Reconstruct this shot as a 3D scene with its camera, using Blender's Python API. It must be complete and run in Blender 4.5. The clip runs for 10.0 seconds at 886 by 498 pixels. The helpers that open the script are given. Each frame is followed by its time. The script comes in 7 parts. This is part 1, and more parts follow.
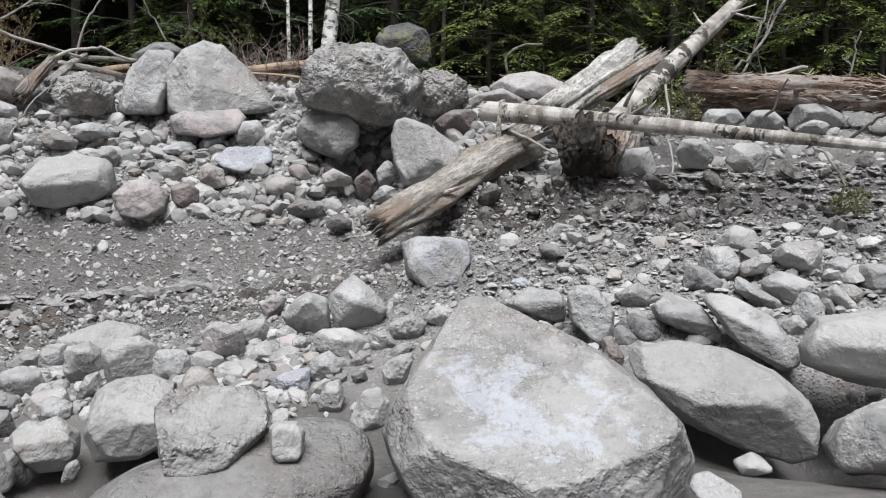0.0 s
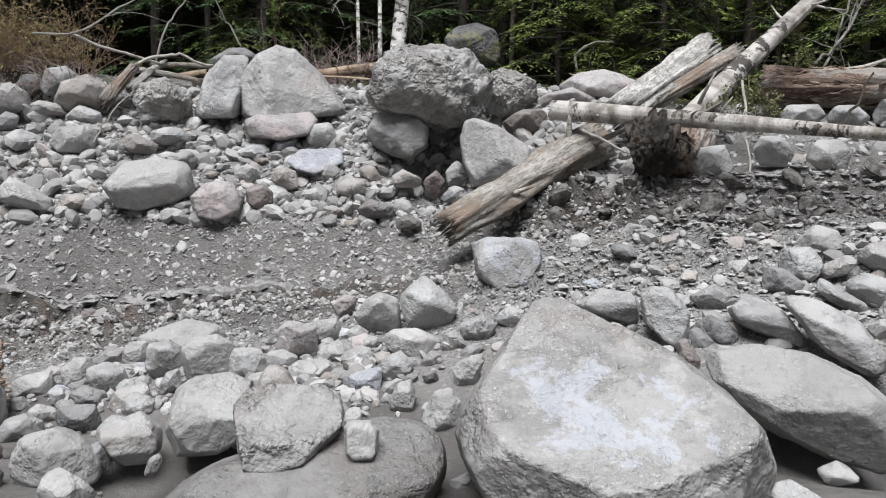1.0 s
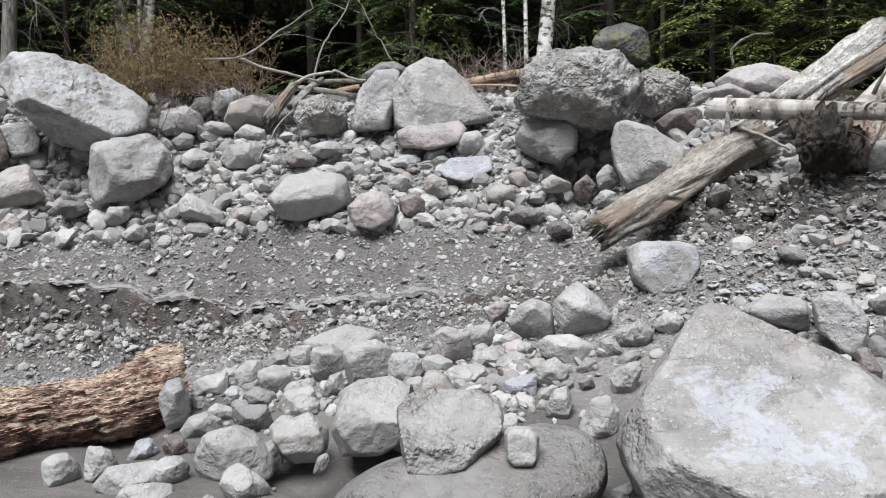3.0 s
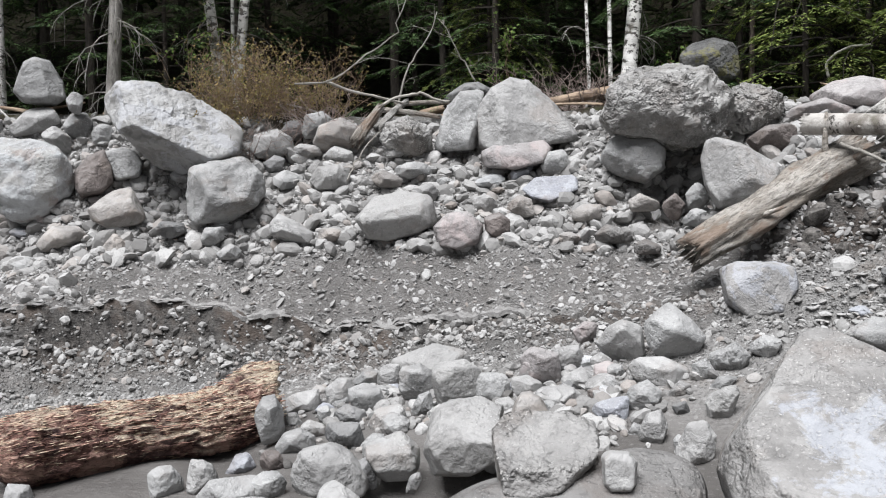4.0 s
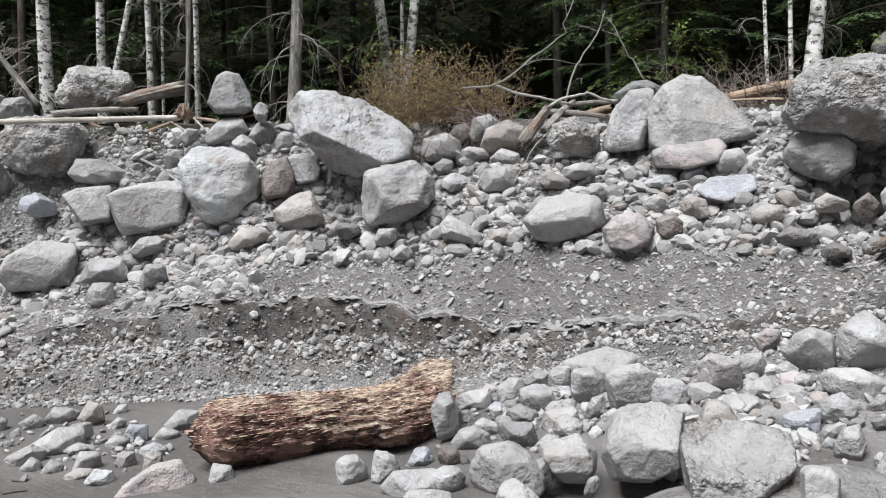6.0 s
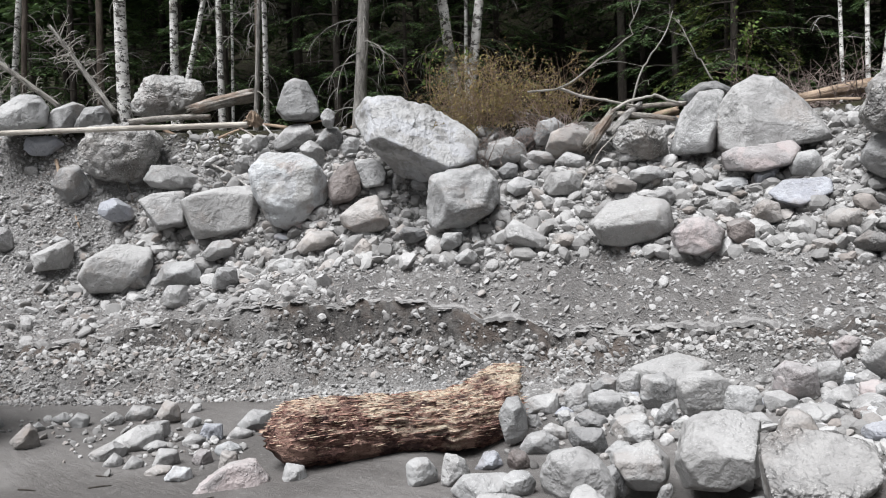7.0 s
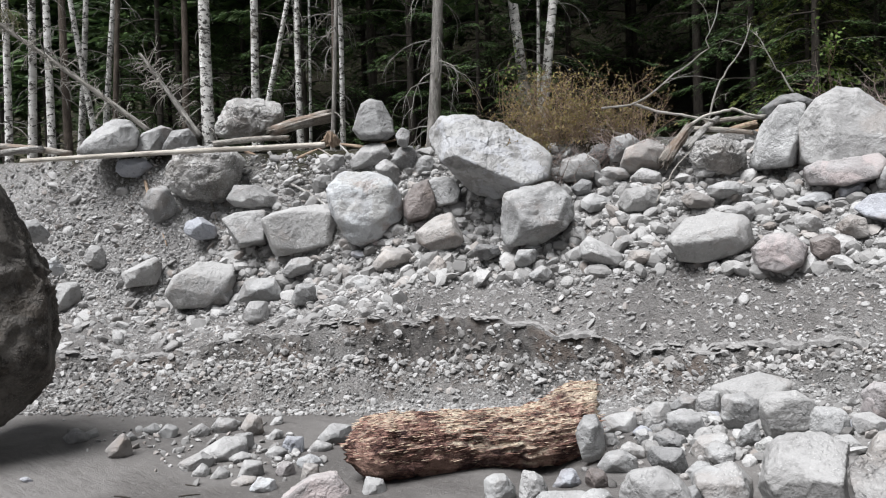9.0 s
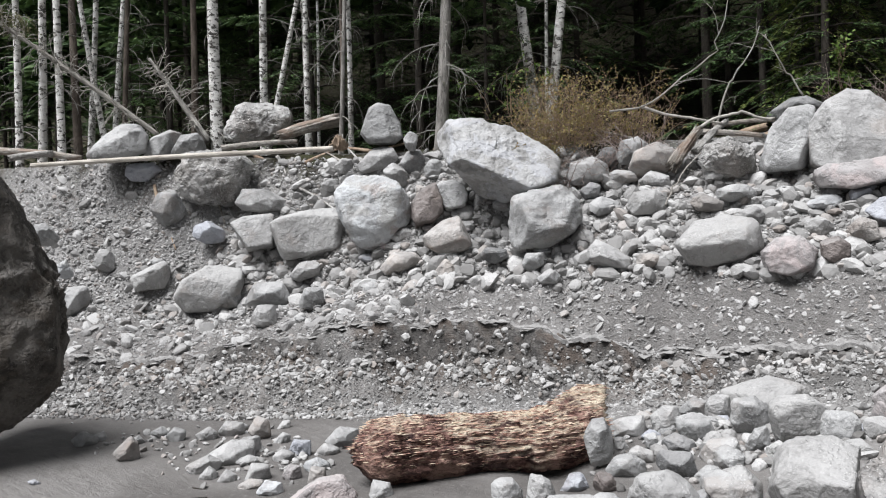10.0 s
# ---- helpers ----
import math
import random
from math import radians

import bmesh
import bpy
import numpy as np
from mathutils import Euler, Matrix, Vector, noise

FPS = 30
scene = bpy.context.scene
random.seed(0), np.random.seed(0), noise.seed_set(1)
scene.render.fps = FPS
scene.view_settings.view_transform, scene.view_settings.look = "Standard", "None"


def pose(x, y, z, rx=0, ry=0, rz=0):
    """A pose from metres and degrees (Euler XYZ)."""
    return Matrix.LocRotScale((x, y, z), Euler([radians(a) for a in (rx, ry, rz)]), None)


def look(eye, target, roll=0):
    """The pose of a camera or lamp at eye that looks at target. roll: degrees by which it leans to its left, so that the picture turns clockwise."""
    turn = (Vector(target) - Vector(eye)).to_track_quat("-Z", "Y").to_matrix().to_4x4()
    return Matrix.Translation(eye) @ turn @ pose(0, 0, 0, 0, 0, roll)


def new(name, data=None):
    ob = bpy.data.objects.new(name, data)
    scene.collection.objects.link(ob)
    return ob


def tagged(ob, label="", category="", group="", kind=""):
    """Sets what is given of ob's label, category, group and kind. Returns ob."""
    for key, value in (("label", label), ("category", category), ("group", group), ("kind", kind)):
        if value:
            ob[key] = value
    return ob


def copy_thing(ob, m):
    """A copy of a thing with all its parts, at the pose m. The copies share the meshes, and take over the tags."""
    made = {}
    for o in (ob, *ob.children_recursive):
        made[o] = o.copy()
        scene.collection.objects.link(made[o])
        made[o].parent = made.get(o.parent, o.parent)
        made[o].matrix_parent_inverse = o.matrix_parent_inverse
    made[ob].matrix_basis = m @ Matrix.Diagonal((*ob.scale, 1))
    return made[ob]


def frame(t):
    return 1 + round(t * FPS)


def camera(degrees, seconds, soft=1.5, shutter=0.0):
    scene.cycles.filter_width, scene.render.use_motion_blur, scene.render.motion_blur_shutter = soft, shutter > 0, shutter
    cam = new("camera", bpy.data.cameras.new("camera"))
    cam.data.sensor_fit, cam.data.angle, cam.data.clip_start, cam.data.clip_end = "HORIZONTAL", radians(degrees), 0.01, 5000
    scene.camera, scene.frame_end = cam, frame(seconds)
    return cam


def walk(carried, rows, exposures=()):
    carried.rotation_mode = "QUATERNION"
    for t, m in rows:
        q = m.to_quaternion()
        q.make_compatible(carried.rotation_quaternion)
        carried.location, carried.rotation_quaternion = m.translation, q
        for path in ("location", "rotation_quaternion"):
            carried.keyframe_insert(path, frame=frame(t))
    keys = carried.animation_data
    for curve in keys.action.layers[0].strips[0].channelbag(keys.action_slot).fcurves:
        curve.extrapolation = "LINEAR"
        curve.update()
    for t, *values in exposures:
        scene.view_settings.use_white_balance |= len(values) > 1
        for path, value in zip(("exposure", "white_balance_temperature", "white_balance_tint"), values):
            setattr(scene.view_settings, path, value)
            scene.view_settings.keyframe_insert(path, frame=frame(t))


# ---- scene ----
cam = camera(58.1, 10.0, soft=1.1)
PATH = [
    (0, (-0.001, -0.000, 1.550), (-0.0269, 1.9908, 1.3620), 1.42),
    (0.5, (-0.018, 0.013, 1.551), (-0.1266, 2.0011, 1.3626), 1.26),
    (1, (-0.030, 0.003, 1.553), (-0.2223, 1.9849, 1.3618), 0.97),
    (1.5, (-0.025, -0.002, 1.554), (-0.3051, 1.9682, 1.3576), 0.50),
    (2, (-0.017, -0.002, 1.551), (-0.3893, 1.9527, 1.3491), -0.05),
    (2.5, (-0.043, -0.008, 1.553), (-0.5028, 1.9281, 1.3567), -0.46),
    (4, (-0.144, -0.081, 1.586), (-0.8788, 1.7747, 1.4552), -1.22),
    (4.5, (-0.173, -0.106, 1.593), (-1.0014, 1.7110, 1.4756), -1.31),
    (5, (-0.195, -0.126, 1.590), (-1.1157, 1.6456, 1.4750), -1.42),
    (5.5, (-0.218, -0.164, 1.597), (-1.2221, 1.5615, 1.4779), -1.49),
    (7, (-0.284, -0.262, 1.618), (-1.4854, 1.3332, 1.5096), -1.73),
    (7.5, (-0.286, -0.305, 1.633), (-1.5334, 1.2550, 1.5363), -1.83),
    (8, (-0.280, -0.329, 1.637), (-1.5666, 1.2001, 1.5535), -1.91),
    (8.5, (-0.279, -0.342, 1.639), (-1.5952, 1.1619, 1.5665), -2.01),
    (9, (-0.266, -0.354, 1.641), (-1.6041, 1.1312, 1.5773), -2.08),
    (9.5, (-0.265, -0.354, 1.639), (-1.6148, 1.1203, 1.5810), -2.12),
    (10, (-0.267, -0.333, 1.624), (-1.6218, 1.1380, 1.5731), -2.13),
]
walk(cam, [(t, look(eye, target, roll)) for t, eye, target, roll in PATH], exposures=[(0.0, 1.25), (4.5, 1.4), (10.0, 1.48)])

# ---- world and light: an overcast day in a forest clearing ----
world = bpy.data.worlds.new("overcast_sky")
scene.world = world
world.use_nodes = True
wt = world.node_tree
sky = wt.nodes.new("ShaderNodeTexSky")
sky.sky_type = "NISHITA"
sky.sun_disc = False
sky.sun_elevation, sky.sun_rotation = radians(63), radians(187)
sky.air_density, sky.dust_density, sky.ozone_density = 1.0, 4.0, 1.0
bg = wt.nodes["Background"]
veil = wt.nodes.new("ShaderNodeMix")
veil.data_type = "RGBA"
veil.inputs[0].default_value = 0.75
veil.inputs[7].default_value = (7.4, 7.7, 8.2, 1)
wt.links.new(sky.outputs[0], veil.inputs[6])
wt.links.new(veil.outputs[2], bg.inputs[0])
bg.inputs[1].default_value = 0.0165
sun = new("sun", bpy.data.lights.new("sun", "SUN"))
sun.data.energy, sun.data.angle, sun.data.color = 2.85, radians(38), (0.965, 0.972, 1.0)
sun.matrix_world = look((-0.8, -7, 14), (0, 0, 0))


# ---- noise and mesh tools ----
def lattice(ix, iy, iz, seed):
    h = (ix * 374761393 + iy * 668265263 + iz * 1274126177 + seed * 974634777) & 0xFFFFFFFF
    h = ((h ^ (h >> 13)) * 1103515245) & 0xFFFFFFFF
    h = ((h ^ (h >> 16)) * 668265263) & 0xFFFFFFFF
    return ((h ^ (h >> 15)) & 0xFFFF) / 32767.5 - 1.0


def vnoise(p, seed=0):
    """Smooth value noise in -1..1 at the rows of p."""
    p = np.asarray(p, float)
    i = np.floor(p).astype(np.int64)
    f = p - i
    f = f * f * f * (f * (f * 6 - 15) + 10)
    out = 0
    for dx in (0, 1):
        for dy in (0, 1):
            for dz in (0, 1):
                w = (f[:, 0] if dx else 1 - f[:, 0]) * (f[:, 1] if dy else 1 - f[:, 1]) * (f[:, 2] if dz else 1 - f[:, 2])
                out = out + w * lattice(i[:, 0] + dx, i[:, 1] + dy, i[:, 2] + dz, seed)
    return out


def fbm(p, octaves=4, seed=0, gain=0.5):
    out, amp, tot = 0, 1.0, 0
    for o in range(octaves):
        out = out + amp * vnoise(p * 2.03**o + 17.3 * o, seed + o)
        tot += amp
        amp *= gain
    return out / tot


def mesh_of(name, verts, faces, material=None, smooth=True):
    """A mesh from arrays; faces all have the same number of corners."""
    verts, faces = np.asarray(verts, np.float32), np.asarray(faces, np.int32)
    me = bpy.data.meshes.new(name)
    n, k = faces.shape
    me.vertices.add(len(verts))
    me.vertices.foreach_set("co", verts.ravel())
    me.loops.add(n * k)
    me.loops.foreach_set("vertex_index", faces.ravel())
    me.polygons.add(n)
    me.polygons.foreach_set("loop_start", np.arange(0, n * k, k, dtype=np.int32))
    me.polygons.foreach_set("use_smooth", np.full(n, smooth))
    me.update(calc_edges=True)
    if material:
        me.materials.append(material)
    return me


BALLS = {}


def ball(level):
    """Directions and triangles of a subdivided icosahedron."""
    if level not in BALLS:
        bm = bmesh.new()
        if level:
            bmesh.ops.create_icosphere(bm, subdivisions=level, radius=1.0)
        else:
            bmesh.ops.create_cone(bm, cap_ends=False, segments=5, radius1=1.0, radius2=0.0, depth=1.0, matrix=Matrix.Translation((0, 0, 0.5)))
            low = bm.verts.new((0, 0, -1))
            ring = sorted((q for q in bm.verts if abs(q.co.z) < 0.01), key=lambda q: math.atan2(q.co.y, q.co.x))
            for a, b in zip(ring, ring[1:] + ring[:1]):
                bm.faces.new((b, a, low))
            bm.verts.index_update()
        v = np.array([q.co[:] for q in bm.verts])
        f = np.array([[q.index for q in t.verts] for t in bm.faces])
        bm.free()
        BALLS[level] = (v / np.linalg.norm(v, axis=1)[:, None], f)
    return BALLS[level]


def part(name, me, parent, label="", place=None):
    ob = new(name, me)
    ob.parent = parent
    if place is not None:
        ob.matrix_basis = place
    return tagged(ob, label)


def thing(name, place, label, category, group="", kind="", data=None):
    ob = new(name, data)
    ob.matrix_basis = place
    return tagged(ob, label, category, group, kind)


# ---- materials ----
class Nodes:
    """A small helper to write node materials."""

    def __init__(self, name, rough=0.9):
        self.m = bpy.data.materials.new(name)
        self.m.use_nodes = True
        self.t = self.m.node_tree
        self.b = self.t.nodes["Principled BSDF"]
        self.b.inputs["Roughness"].default_value = rough
        self.b.inputs["Specular IOR Level"].default_value = 0.25
        self.co = self.t.nodes.new("ShaderNodeTexCoord").outputs["Object"]
        self.info = self.t.nodes.new("ShaderNodeObjectInfo").outputs["Random"]
        self.geo = self.t.nodes.new("ShaderNodeNewGeometry")

    def link(self, a, b):
        self.t.links.new(a, b)

    def math(self, op, a, b=0.0, clamp=False):
        n = self.t.nodes.new("ShaderNodeMath")
        n.operation, n.use_clamp = op, clamp
        for s, v in zip(n.inputs, (a, b)):
            if hasattr(v, "is_linked"):
                self.link(v, s)
            else:
                s.default_value = v
        return n.outputs[0]

    def moved(self, scale=(1, 1, 1)):
        """Object coordinates, shifted for each object."""
        n = self.t.nodes.new("ShaderNodeVectorMath")
        n.operation = "MULTIPLY_ADD"
        c = self.t.nodes.new("ShaderNodeCombineXYZ")
        for s in c.inputs:
            self.link(self.math("MULTIPLY", self.info, 37.0), s)
        self.link(self.co, n.inputs[0])
        n.inputs[1].default_value = scale
        self.link(c.outputs[0], n.inputs[2])
        return n.outputs[0]

    def noise(self, scale, detail=4, vec=None, rough=0.55, distort=0.0):
        n = self.t.nodes.new("ShaderNodeTexNoise")
        n.inputs["Scale"].default_value, n.inputs["Detail"].default_value = scale, detail
        n.inputs["Roughness"].default_value, n.inputs["Distortion"].default_value = rough, distort
        self.link(vec or self.co, n.inputs["Vector"])
        return n.outputs["Fac"]

    def warp(self, vec, amount):
        """Coordinates bent by noise, so that cracks wander."""
        t = self.t.nodes.new("ShaderNodeTexNoise")
        t.inputs["Scale"].default_value, t.inputs["Detail"].default_value = 4.0, 4
        self.link(vec, t.inputs["Vector"])
        n = self.t.nodes.new("ShaderNodeVectorMath")
        n.operation = "MULTIPLY_ADD"
        self.link(t.outputs["Color"], n.inputs[0])
        n.inputs[1].default_value = (amount, amount, amount)
        self.link(vec, n.inputs[2])
        return n.outputs[0]

    def cells(self, scale, vec=None, feature="F1", out="Distance"):
        n = self.t.nodes.new("ShaderNodeTexVoronoi")
        n.feature = feature
        n.inputs["Scale"].default_value = scale
        self.link(vec or self.co, n.inputs["Vector"])
        return n.outputs[out]

    def ramp(self, fac, lo, hi):
        n = self.t.nodes.new("ShaderNodeMapRange")
        n.interpolation_type = "SMOOTHSTEP"
        self.link(fac, n.inputs[0])
        n.inputs[1].default_value, n.inputs[2].default_value = lo, hi
        return n.outputs[0]

    def mix(self, fac, a, b, how="MIX"):
        n = self.t.nodes.new("ShaderNodeMix")
        n.data_type, n.blend_type = "RGBA", how
        for s, v in zip((n.inputs[0], n.inputs[6], n.inputs[7]), (fac, a, b)):
            if hasattr(v, "is_linked"):
                self.link(v, s)
            else:
                s.default_value = (*v, 1) if isinstance(v, tuple) else v
        return n.outputs[2]

    def finish(self, colour, height=None, strength=0.5, distance=0.01):
        self.link(colour, self.b.inputs["Base Color"])
        if height is not None:
            n = self.t.nodes.new("ShaderNodeBump")
            n.inputs["Strength"].default_value, n.inputs["Distance"].default_value = strength, distance
            self.link(height, n.inputs["Height"])
            self.link(n.outputs[0], self.b.inputs["Normal"])
        return self.m

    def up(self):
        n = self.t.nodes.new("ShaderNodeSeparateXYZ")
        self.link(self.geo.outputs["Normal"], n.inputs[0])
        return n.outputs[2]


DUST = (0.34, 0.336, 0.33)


def rock_material(name, light, dark, stain=None, dust=0.5, pits=0.3, patch=None, base=None, speck=0.5, spot=None):
    n = Nodes("rock_" + name, 0.92)
    light, dark = tuple(0.7 * k for k in light), tuple(0.73 * k for k in dark)
    v = n.moved()
    bent = n.warp(v, 0.18)
    big, mid, fine = n.noise(1.9, 6, v, 0.6), n.noise(7, 7, bent, 0.66), n.noise(44, 5, v, 0.68)
    # some faces are freshly broken and coarse, others worn smooth
    coarse = n.ramp(n.noise(2.6, 4, v, 0.6, 0.4), 0.42, 0.6)
    c = n.mix(n.ramp(big, 0.4, 0.6), dark, light)
    c = n.mix(n.math("MULTIPLY", n.ramp(mid, 0.53, 0.63), 0.5), c, tuple(0.62 * k for k in dark))
    c = n.mix(n.math("MULTIPLY", n.ramp(n.noise(4, 8, bent, 0.68, 0.4), 0.53, 0.59), 0.5), c, tuple(min(0.74, 1.22 * k) for k in light))
    c = n.mix(n.math("MULTIPLY", n.ramp(n.noise(1.5, 6, bent, 0.65), 0.54, 0.66), 0.4), c, (0.235, 0.195, 0.168))
    if stain:
        c = n.mix(n.math("MULTIPLY", n.ramp(n.noise(2.3, 5, v, 0.62, 0.6), 0.5, 0.62), 0.7), c, stain)
    if patch:
        edge = n.noise(3.4, 9, v, 0.68, 0.5)
        if spot:
            # worn mainly round one spot
            far = n.t.nodes.new("ShaderNodeVectorMath")
            far.operation = "DISTANCE"
            n.link(n.co, far.inputs[0])
            far.inputs[1].default_value = spot
            # the dust is rubbed off in a wider, ragged area
            rub = n.math("SUBTRACT", n.math("ADD", n.noise(4.2, 8, v, 0.62, 0.5), 0.10), n.math("MULTIPLY", far.outputs["Value"], 0.3))
            c = n.mix(n.math("MULTIPLY", n.ramp(rub, 0.5, 0.53), 0.5), c, (0.375, 0.37, 0.36))
            edge = n.math("SUBTRACT", n.math("ADD", edge, 0.145), n.math("MULTIPLY", far.outputs["Value"], 0.55))
        c = n.mix(n.math("MULTIPLY", n.ramp(edge, 0.5, 0.55), 0.5), c, patch)
    if base:
        # reddish clay still clinging in patches
        c = n.mix(n.math("MULTIPLY", n.ramp(n.noise(2.9, 6, bent, 0.65), 0.55, 0.66), 0.5), c, base)
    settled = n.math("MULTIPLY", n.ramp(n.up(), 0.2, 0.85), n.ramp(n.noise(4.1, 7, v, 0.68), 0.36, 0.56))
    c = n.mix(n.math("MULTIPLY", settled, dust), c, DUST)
    grit = n.math("MULTIPLY", n.math("ADD", n.math("MULTIPLY", coarse, 0.75), 0.25), speck)
    c = n.mix(n.math("MULTIPLY", n.ramp(fine, 0.56, 0.7), n.math("MULTIPLY", grit, 0.3)), c, tuple(0.5 * k for k in dark))
    tint = n.t.nodes.new("ShaderNodeSeparateColor")
    n.link(n.cells(46, bent, "F1", "Color"), tint.inputs[0])
    clast = n.math("MULTIPLY", n.math("SUBTRACT", 1.0, n.ramp(n.cells(46, bent), 0.2, 0.5)), n.ramp(tint.outputs[0], 0.66, 0.8))
    c = n.mix(n.math("MULTIPLY", clast, n.math("MULTIPLY", grit, 0.7)), c, tuple(min(0.72, 1.35 * k) for k in light))
    fleck = n.ramp(n.noise(62, 3, v, 0.6), 0.6, 0.67)
    c = n.mix(n.math("MULTIPLY", fleck, n.math("MULTIPLY", grit, 0.9)), c, tuple(min(0.76, 1.6 * k) for k in light))
    c = n.mix(1.0, c, n.ramp(n.info, -3.0, 1.0), "MULTIPLY")
    hole = n.ramp(n.noise(24, 2, v, 0.5), 0.22, 0.62)
    h = n.math("ADD", n.math("MULTIPLY", mid, 1.5), n.math("MULTIPLY", n.math("ADD", n.math("MULTIPLY", fine, 0.6), n.math("MULTIPLY", clast, 0.35)), grit))
    h = n.math("ADD", h, n.math("MULTIPLY", n.math("MULTIPLY", hole, pits), n.math("ADD", coarse, 0.3)))
    return n.finish(c, h, 1.0, 0.03 if pits > 0.6 else 0.022)


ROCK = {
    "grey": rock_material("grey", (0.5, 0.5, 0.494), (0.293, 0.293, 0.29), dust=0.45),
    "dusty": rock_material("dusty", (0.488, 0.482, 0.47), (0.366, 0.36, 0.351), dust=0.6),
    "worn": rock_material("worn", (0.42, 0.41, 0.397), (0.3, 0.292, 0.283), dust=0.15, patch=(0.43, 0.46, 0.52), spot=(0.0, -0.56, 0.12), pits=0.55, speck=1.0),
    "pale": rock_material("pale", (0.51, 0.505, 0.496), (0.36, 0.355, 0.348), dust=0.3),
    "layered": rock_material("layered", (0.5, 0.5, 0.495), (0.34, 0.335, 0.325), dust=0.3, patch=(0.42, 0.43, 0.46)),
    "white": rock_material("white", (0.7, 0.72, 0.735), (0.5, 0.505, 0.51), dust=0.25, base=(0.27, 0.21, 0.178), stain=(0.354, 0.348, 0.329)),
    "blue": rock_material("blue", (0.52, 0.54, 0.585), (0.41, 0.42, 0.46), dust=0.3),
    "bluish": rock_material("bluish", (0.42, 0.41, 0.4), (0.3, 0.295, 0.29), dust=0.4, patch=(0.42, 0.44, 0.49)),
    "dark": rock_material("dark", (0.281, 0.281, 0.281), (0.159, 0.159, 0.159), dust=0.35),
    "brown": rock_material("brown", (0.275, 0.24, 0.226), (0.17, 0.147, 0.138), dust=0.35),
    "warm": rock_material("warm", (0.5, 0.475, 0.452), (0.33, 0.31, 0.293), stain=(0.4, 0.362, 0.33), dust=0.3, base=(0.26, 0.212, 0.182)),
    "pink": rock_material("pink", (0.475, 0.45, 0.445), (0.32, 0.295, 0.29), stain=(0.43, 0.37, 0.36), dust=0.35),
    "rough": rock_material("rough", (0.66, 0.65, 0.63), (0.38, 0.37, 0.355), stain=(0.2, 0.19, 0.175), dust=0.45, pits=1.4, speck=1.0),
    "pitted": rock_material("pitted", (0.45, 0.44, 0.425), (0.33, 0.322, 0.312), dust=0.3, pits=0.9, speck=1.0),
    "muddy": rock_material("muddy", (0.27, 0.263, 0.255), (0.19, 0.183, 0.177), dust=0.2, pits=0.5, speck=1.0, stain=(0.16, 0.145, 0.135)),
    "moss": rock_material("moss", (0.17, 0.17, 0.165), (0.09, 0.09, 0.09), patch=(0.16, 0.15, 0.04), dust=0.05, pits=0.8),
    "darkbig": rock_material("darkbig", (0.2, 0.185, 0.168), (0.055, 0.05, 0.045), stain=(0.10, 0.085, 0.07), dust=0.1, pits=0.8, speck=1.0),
}


